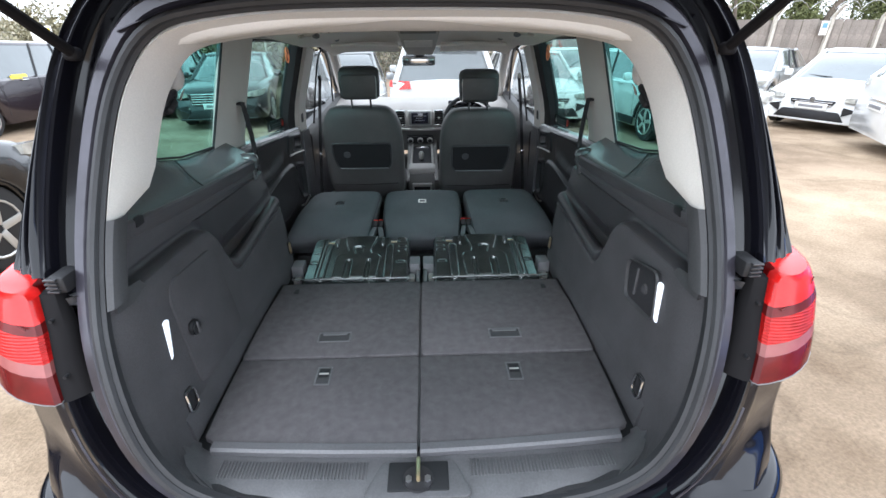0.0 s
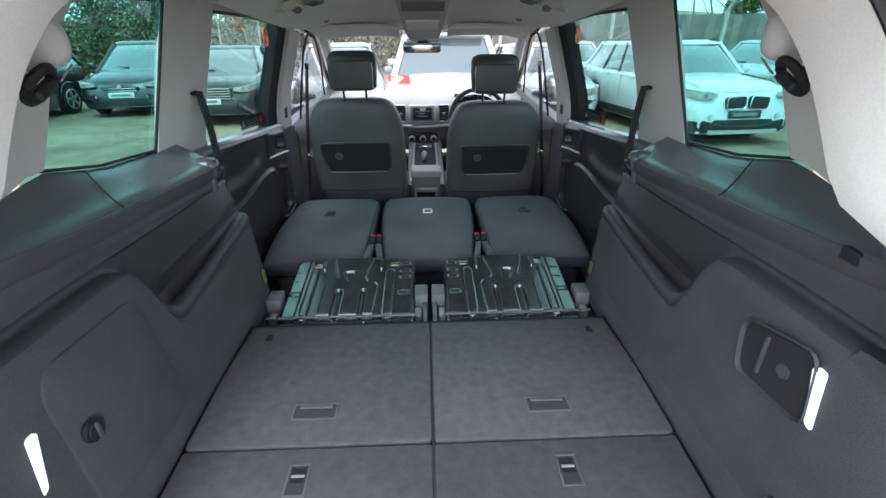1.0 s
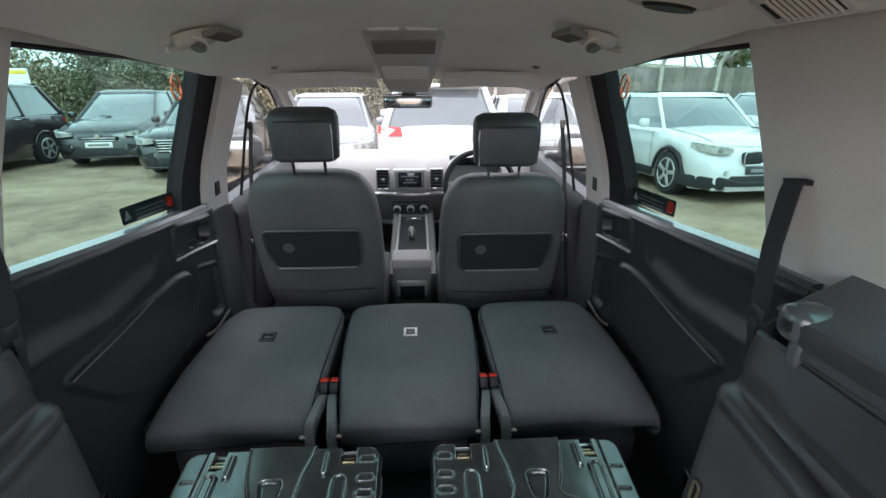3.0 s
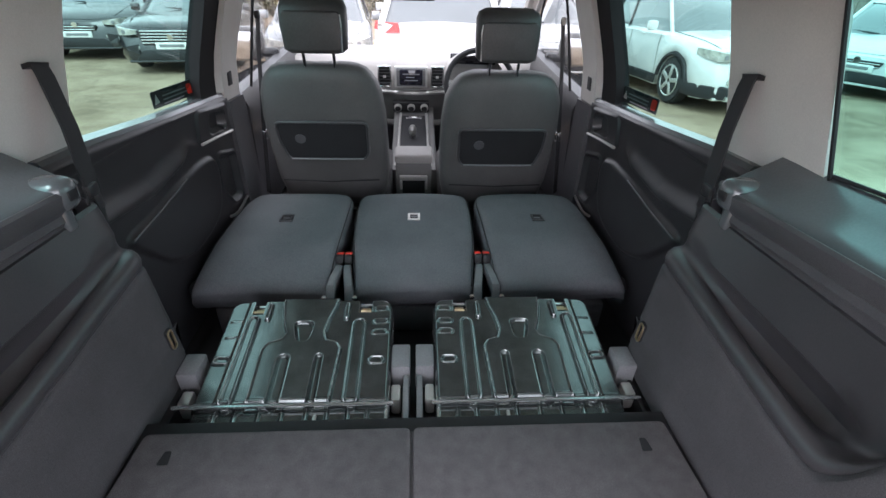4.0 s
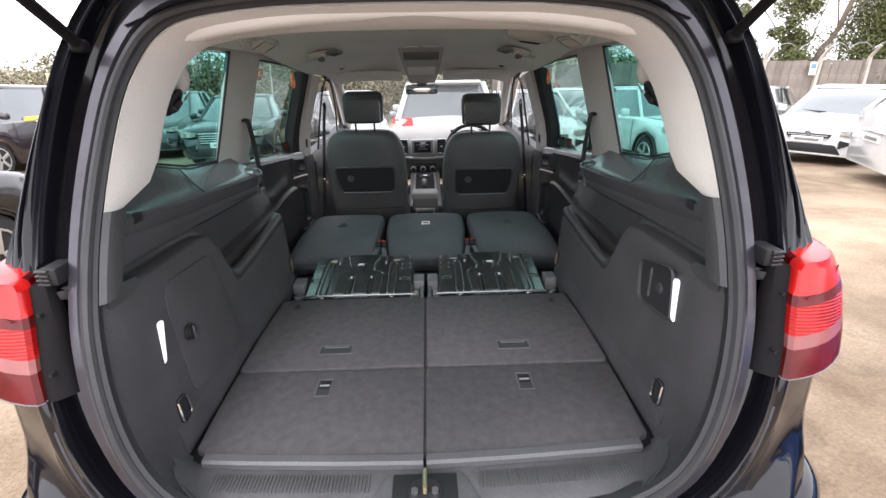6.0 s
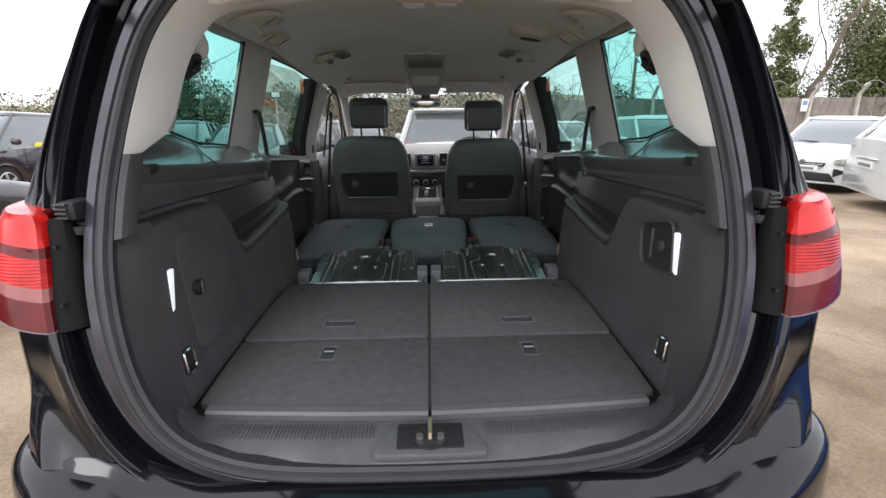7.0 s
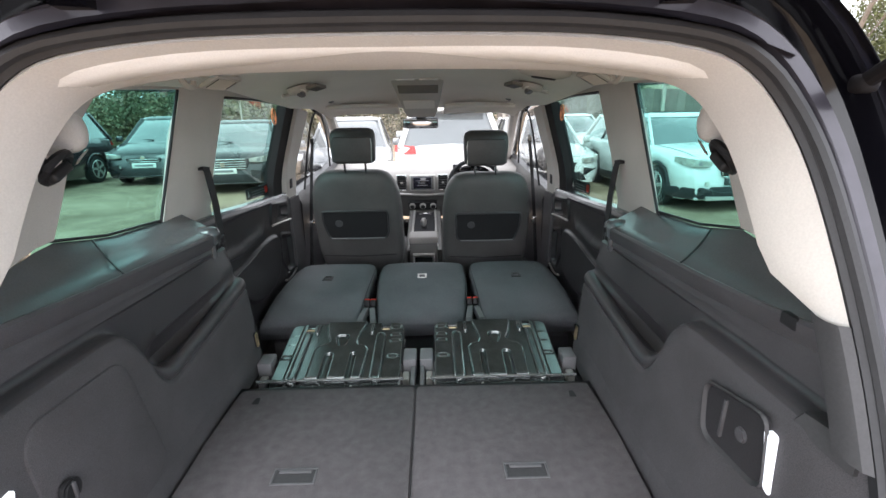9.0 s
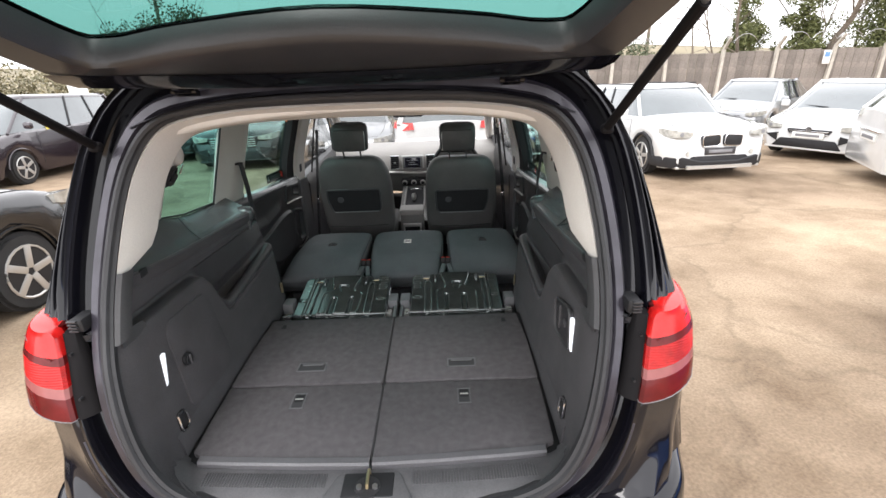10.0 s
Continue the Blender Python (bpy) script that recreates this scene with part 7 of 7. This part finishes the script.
    # wipers
    part("wiper", tube([(-0.1, f(t0) + 0.12, z0 + 0.045), (-0.55, f(t0) + 0.20, z0 + 0.06)], 0.01, 5), BLACK, car)
    return car


vehicle("suv", "white compact SUV with black cladding and a kidney grille", WHITE, (4.66, 8.75), 4, 4.45, 1.80, 1.54, "suv", clad=True, kidney=True)
vehicle("hatchback", "white hybrid hatchback with slim headlamps", WHITE, (9.2, 9.25), -56, 4.5, 1.76, 1.47, "hatch")
vehicle("estate", "white estate car with its tail towards the open boot", WHITE, (9.05, 5.35), 68, 4.6, 1.84, 1.66, "suv", tail=HEADLAMP)
vehicle("hatchback", "pale silver hatchback behind the white cars", GREYCAR, (9.6, 13.2), -50, 4.4, 1.78, 1.48, "hatch")
vehicle("hatchback", "white hatchback facing the open boot", WHITE, (2.45, 10.7), 2, 4.2, 1.78, 1.48, "hatch")
vehicle("hatchback", "white car parked behind the compact SUV", WHITE, (4.55, 15.2), 4, 4.4, 1.80, 1.50, "hatch")
vehicle("suv", "white people carrier parked ahead, tail lamps showing", WHITE, (0.35, 9.1), 180, 4.5, 1.85, 1.68, "suv")
vehicle("hatchback", "silver grey hatchback parked ahead", GREYCAR, (-1.75, 10.2), 5, 4.2, 1.76, 1.52, "hatch")
vehicle("saloon", "black luxury saloon with a wide chrome grille", BLACKCAR, (-4.6, 11.6), 8, 5.1, 1.88, 1.48, "saloon", star=True)
vehicle("hatchback", "black hatchback facing the open boot", BLACKCAR, (-7.05, 12.75), 8, 4.4, 1.84, 1.60, "hatch")
van = vehicle("van", "dark purple people carrier with yellow window stickers", DARKCAR, (-9.3, 9.9), 2, 4.9, 1.95, 1.76, "mpv")
# unseen car, added to give the right rear quarter and bumper their blue reflection
BLUECAR = material("blue_car_paint", (0.015, 0.13, 0.50), 0.2, metal=0.1, stain=0.1, stain_scale=3, coat=1.0)
vehicle("hatchback", "unseen blue hatchback added for the blue reflection in the paint", BLUECAR, (4.05, -0.5), 180, 4.3, 1.78, 1.48, "hatch")
vehicle("suv", "black SUV parked alongside", BLACKCAR, (-4.15, 1.15), 180, 4.4, 1.82, 1.60, "suv")

YELLOW = material("yellow_sticker", (0.80, 0.62, 0.06), 0.5, stain=0.05)
for y0, y1, z0 in ((-0.55, -0.15, 1.045), (-0.60, -0.30, 1.02)):
    part("window_sticker", loft([[(0.918, y, z0), (0.924, y, z0), (0.905, y, z0 + 0.06), (0.899, y, z0 + 0.06)] for y in (y0, y1)]), YELLOW, van, "yellow price sticker")

# ---- fence, trees, hedge and buildings round the yard ----
CONCRETE = material("weathered_concrete", (0.42, 0.39, 0.34), 0.9, grain=0.15, grain_scale=40, stain=0.2, stain_scale=3, bump=0.4, bump_scale=60)
FENCE = material("grey_brown_fence_boards", (0.17, 0.148, 0.13), 0.9, grain=0.2, grain_scale=20, stain=0.25, stain_scale=2, bump=0.3, bump_scale=30, vary=0.2)
BARK = material("grey_bark", (0.17, 0.14, 0.11), 0.95, grain=0.3, grain_scale=20, stain=0.2, stain_scale=3, bump=0.6, bump_scale=30)


def leaf_material(name, color):
    mat = material(name, color, 0.6, spec=0.3)
    n, l = nodes_of(mat)
    geo = n.new("ShaderNodeNewGeometry")
    ramp = n.new("ShaderNodeValToRGB")
    c = color
    ramp.color_ramp.elements[0].color = (c[0] * 0.7, c[1] * 0.72, c[2] * 0.7, 1)
    ramp.color_ramp.elements[1].color = (c[0] * 1.45, c[1] * 1.35, c[2] * 1.3, 1)
    l.new(geo.outputs["Random Per Island"], ramp.inputs["Fac"])
    l.new(ramp.outputs[0], n["Principled BSDF"].inputs["Base Color"])
    return mat


IVY = leaf_material("ivy_leaves", (0.11, 0.125, 0.05))
HEDGE = leaf_material("winter_hedge_leaves", (0.19, 0.18, 0.115))
PINE = leaf_material("dark_evergreen_leaves", (0.105, 0.125, 0.075))


def leaves(spots, count, size, rng):
    """Many small leaf blades round a list of (centre, radii)."""
    verts, faces = [], []
    weights = np.array([r[0] * r[1] * r[2] for _, r in spots]) ** 0.7
    picks = rng.choice(len(spots), count, p=weights / weights.sum())
    for i in picks:
        c, r = spots[i]
        d = rng.normal(size=3)
        d = d * min(0.58, 1.1 / np.linalg.norm(d))
        p = np.array(c) + d * np.array(r)
        a = rng.normal(size=3)
        a /= np.linalg.norm(a)
        b = np.cross(a, rng.normal(size=3))
        b /= np.linalg.norm(b)
        s = size * (0.6 + 0.8 * rng.random())
        k = len(verts)
        verts += [tuple(p - a * s), tuple(p + b * s * 0.55), tuple(p + a * s), tuple(p - b * s * 0.55)]
        faces.append((k, k + 1, k + 2, k + 3))
    me = bpy.data.meshes.new("leaves")
    me.from_pydata(verts, [], faces)
    return me


def leaf_part(name, me, mat, parent, kind=""):
    me.materials.append(mat)
    ob = new(name, me)
    ob.parent = parent
    return tagged(ob, kind=kind)


def limbs(bm_list, start, way, length, radius, depth, rng, thin=0.42):
    pts, p, d = [start], Vector(start), Vector(way).normalized()
    for _ in range(4):
        d = (d + Vector(rng.normal(size=3)) * 0.16 + Vector((0, 0, 0.05))).normalized()
        p = p + d * (length / 4)
        pts.append(tuple(p))
    bm_list.append(tube(pts, [radius * (1 - 0.14 * i) for i in range(5)], 6 if depth > 1 else 4))
    if depth <= 0:
        return
    for _ in range(4 if depth > 1 else 3):
        t = 1 + int(rng.integers(0, 4))
        w = (d + Vector(rng.normal(size=3)) * 0.75).normalized()
        limbs(bm_list, pts[t], w, length * (0.5 + 0.25 * rng.random()), radius * thin, depth - 1, rng, thin)


def bare_tree(at, height, seed, label="bare winter tree with fine grey branches", depth=3):
    rng = np.random.default_rng(seed)
    base = (at[0], at[1], ground_z(at[1]) - 0.05)
    t = thing("bare_tree", label, "tree", base, "bare trees")
    bms = []
    limbs(bms, (0, 0, 0), (0.05, 0, 1), height * 0.6, 0.008 * height, depth, rng)
    part("trunk", bms[0], BARK, t)
    tagged(part("twig_work", join(*bms[1:]), BARK, t), kind="stuff")
    return t


def ivy_tree(at, height, spread, seed, mat=None, count=5000, label="tall tree trunk thickly covered with ivy"):
    rng = np.random.default_rng(seed)
    t = thing("ivy_tree", label, "tree", (at[0], at[1], ground_z(at[1]) - 0.05), "ivy trees")
    bms = []
    limbs(bms, (0, 0, 0), (0.02, 0, 1), height * 0.9, 0.016 * height, 2, rng, 0.25)
    part("trunk", bms[0], BARK, t)
    tagged(part("twig_work", join(*bms[1:]), BARK, t), kind="stuff")
    spots = []
    for k in range(70):
        z = height * (0.04 + 0.92 * rng.random())
        w = spread * (1.0 - 0.5 * z / height)
        a = rng.random() * 6.28
        rr = w * (0.16 + 0.30 * rng.random() ** 2)
        d = w * 0.85 * rng.random() ** 0.6
        spots.append(((d * math.cos(a), d * math.sin(a), z), (rr, rr, rr * 1.3)))
    leaf_part("crown", leaves(spots, count * 3, 0.062, rng), mat or IVY, t)
    return t


fence = thing("boundary_fence", "dark slatted boundary fence between leaning concrete posts", "fence", (0, 0, 0))
FY, FH = 20.0, 2.55
SLAT = finish(rbox(-0.17, 0.17, -0.012, 0.012, 0, FH - 0.15, 0.006, 1), "slat", FENCE)
POST = finish(loft([[(-0.07, -0.07, 0), (0.07, -0.07, 0), (0.07, 0.07, 0), (-0.07, 0.07, 0)], [(-0.06, -0.06, FH), (0.06, -0.06, FH), (0.06, 0.06, FH), (-0.06, 0.06, FH)], [(-0.05, -0.40, FH + 0.42), (0.05, -0.40, FH + 0.42), (0.05, -0.32, FH + 0.46), (-0.05, -0.32, FH + 0.46)]]), "post", CONCRETE)
for k in range(18):
    x = 3.0 + 2.3 * k
    o = new("post", POST)
    o.parent, o.location = fence, (x, FY - 0.1, ground_z(FY))
    o.rotation_euler = (0, radians(random.uniform(-3, 5)), 0)
for k in range(118):
    o = new("slat", SLAT)
    o.parent, o.location = fence, (3.0 + 0.35 * k, FY + random.uniform(-0.015, 0.015), ground_z(FY) + random.uniform(0, 0.06))
wire = []
for k in range(260):
    a = k * 0.9
    wire.append((3.0 + 0.155 * k, FY - 0.25 + 0.16 * math.cos(a), ground_z(FY) + FH + 0.42 + 0.16 * math.sin(a)))
part("razor_wire", tube(wire, 0.012, 4), STEEL, fence, "coiled razor wire")
notice = thing("notice_board", "small white and blue notice on the fence", "notice", (16.6, FY - 0.2, ground_z(FY) + 1.85))
notice.scale = (0.7, 0.7, 0.7)
part("board", rbox(-0.22, 0.22, -0.02, 0.0, 0, 0.75, 0.005), PLATE, notice)
part("blue_panel", rbox(-0.16, 0.16, -0.026, -0.018, 0.38, 0.66, 0.003), material("blue_print", (0.12, 0.25, 0.5), 0.5, stain=0.05), notice)

ivy_tree((17.2, 22.5), 9.5, 1.35, 3, count=8000)
ivy_tree((15.2, 23.5), 6.5, 1.3, 8)
ivy_tree((21.5, 22.5), 7.5, 3.6, 4, count=15000, label="broad ivy thicket behind the fence")
ivy_tree((25.5, 21.5), 9.5, 3.6, 5, count=15000, label="tall evergreen thicket behind the fence", mat=PINE)
ivy_tree((10.2, 25.0), 3.4, 2.0, 6, count=3500, label="low evergreen shrub behind the fence", mat=PINE)
ivy_tree((6.8, 26.0), 3.2, 2.6, 7, count=3500, label="low evergreen shrub behind the fence", mat=PINE)
ivy_tree((-12.6, 25.0), 6.0, 2.6, 9, count=6000, label="dark evergreen tree by the hedge", mat=PINE)
ivy_tree((-15.6, 25.5), 5.2, 2.8, 10, count=6000, label="dark evergreen tree by the hedge", mat=PINE)
ivy_tree((-6.2, 27.5), 4.6, 1.6, 13, count=4000, label="dark evergreen tree by the hedge", mat=PINE)
for k, (x, y, h) in enumerate(((13.0, 23.5, 8.5), (19.5, 24.5, 9.0), (15.8, 26.0, 9.0), (11.0, 27.0, 7.5), (8.5, 29.0, 7.0), (23.0, 26.0, 9.5), (-9.0, 28.0, 6.0), (-18.0, 28.0, 5.5), (-24.0, 24.0, 5.0))):
    bare_tree((x, y), h, 20 + k, depth=3 if k < 6 else 2)

# hedge along the far side
rng = np.random.default_rng(11)
spots = []
for k in range(95):
    x = -48 + 0.5 * k + rng.normal() * 0.4
    far = 27 + 1.5 * rng.random()
    if x < -26:
        far -= (-26 - x) * 0.45
    if -20 < x < -3:
        far -= 3.0
    h = 2.4 + 1.1 * rng.random() + 0.0
    spots.append(((x, far, ground_z(far) + h * 0.5), (1.1, 1.0, h * 0.55)))
hedge_me = leaves(spots, 60000, 0.09, rng)
hedge_me.materials.append(HEDGE)
tagged(new("hedge", hedge_me), "overgrown brown and green winter hedge", "hedge", kind="stuff")
rng = np.random.default_rng(12)
spots = [((-6 + 1.4 * k + rng.normal() * 0.5, 30 + rng.random() * 2, ground_z(30) + 1.6), (1.5, 1.0, 1.7 + rng.random())) for k in range(9)]
back_me = leaves(spots, 12000, 0.10, rng)
back_me.materials.append(PINE)
tagged(new("hedge", back_me), "dark evergreen hedge ahead of the cars", "hedge", kind="stuff")
hill = [[(x, y, ground_z(26) + h * (0.6 + 0.4 * math.sin(x * 0.03 + 1.0))) for x in np.linspace(-260, 260, 40)] for y, h in ((70, -0.5), (95, 4.0), (130, 6.0), (180, 6.5))]
single("far_hill", loft(hill, closed=False), material("distant_brown_field", (0.20, 0.17, 0.11), 0.95, stain=0.3, stain_scale=0.08), "low brown hill far behind the yard", "hill", kind="structure", sharp=80)

house = thing("bungalow", "small house with a pale gable and dark lower wall", "house", (-8.9, 26.5, ground_z(25)))
part("wall", rbox(-1.3, 1.3, 0, 6, 0, 3.3, 0.02), material("dark_weatherboard", (0.10, 0.09, 0.08), 0.9, stain=0.2, stain_scale=2), house)
part("gable", prism([(-1.3, 3.3), (1.3, 3.3), (0.0, 4.7)], "y", -0.02, 0.10), material("pale_plaster", (0.62, 0.57, 0.48), 0.9, stain=0.1, stain_scale=2), house, "pale plastered gable")
for s in (1, -1):
    part("roof", prism([(0, 4.85), (s * 1.5, 3.25), (s * 1.5, 3.1), (0, 4.7)], "y", -0.3, 6.3), material("pale_roof_sheet", (0.5, 0.47, 0.42), 0.85, stain=0.15, stain_scale=2), house)

sign = thing("yard_sign", "white and yellow sign board on a post", "sign", (-13.4, 17.5, ground_z(17.5)))
part("post", rbox(-0.05, 0.05, -0.05, 0.05, 0, 1.4, 0.01), CONCRETE, sign)
part("board", rbox(-0.36, 0.36, -0.03, 0.03, 1.3, 2.3, 0.01), PLATE, sign)
part("yellow_band", rbox(-0.34, 0.34, -0.036, -0.028, 2.12, 2.24, 0.003), material("yellow_print", (0.75, 0.55, 0.05), 0.5, stain=0.05), sign)

for x, y, h in ((13.2, 30.0, 7.2), (-16.5, 30.0, 7.5)):
    pole = thing("utility_pole", "wooden utility pole with a cross arm", "pole", (x, y, ground_z(26)), "utility poles")
    part("shaft", tube([(0, 0, 0), (0.05, 0, h)], [0.13, 0.09], 8), BARK, pole)
    part("cross_arm", rbox(-0.6, 0.6, -0.05, 0.05, h - 0.5, h - 0.38, 0.01), BARK, pole)
    for d in (-0.5, 0.5):
        part("insulator", disc((d, 0, h - 0.3), (0, 0, 1), 0.05, 0.14, 10, 0.01), PLATE, pole)
for k, x in enumerate((-7.2, -9.3, -11.6)):
    lampp = thing("yard_lamp", "thin yard post with a small white floodlight", "post", (x, 22.0 + k, ground_z(22)), "yard posts")
    part("pole", tube([(0, 0, 0), (0.12, 0, 2.9)], 0.035, 6), CONCRETE, lampp)
    part("floodlight", rbox(-0.05, 0.28, -0.12, 0.05, 2.8, 3.0, 0.03), PLATE, lampp)
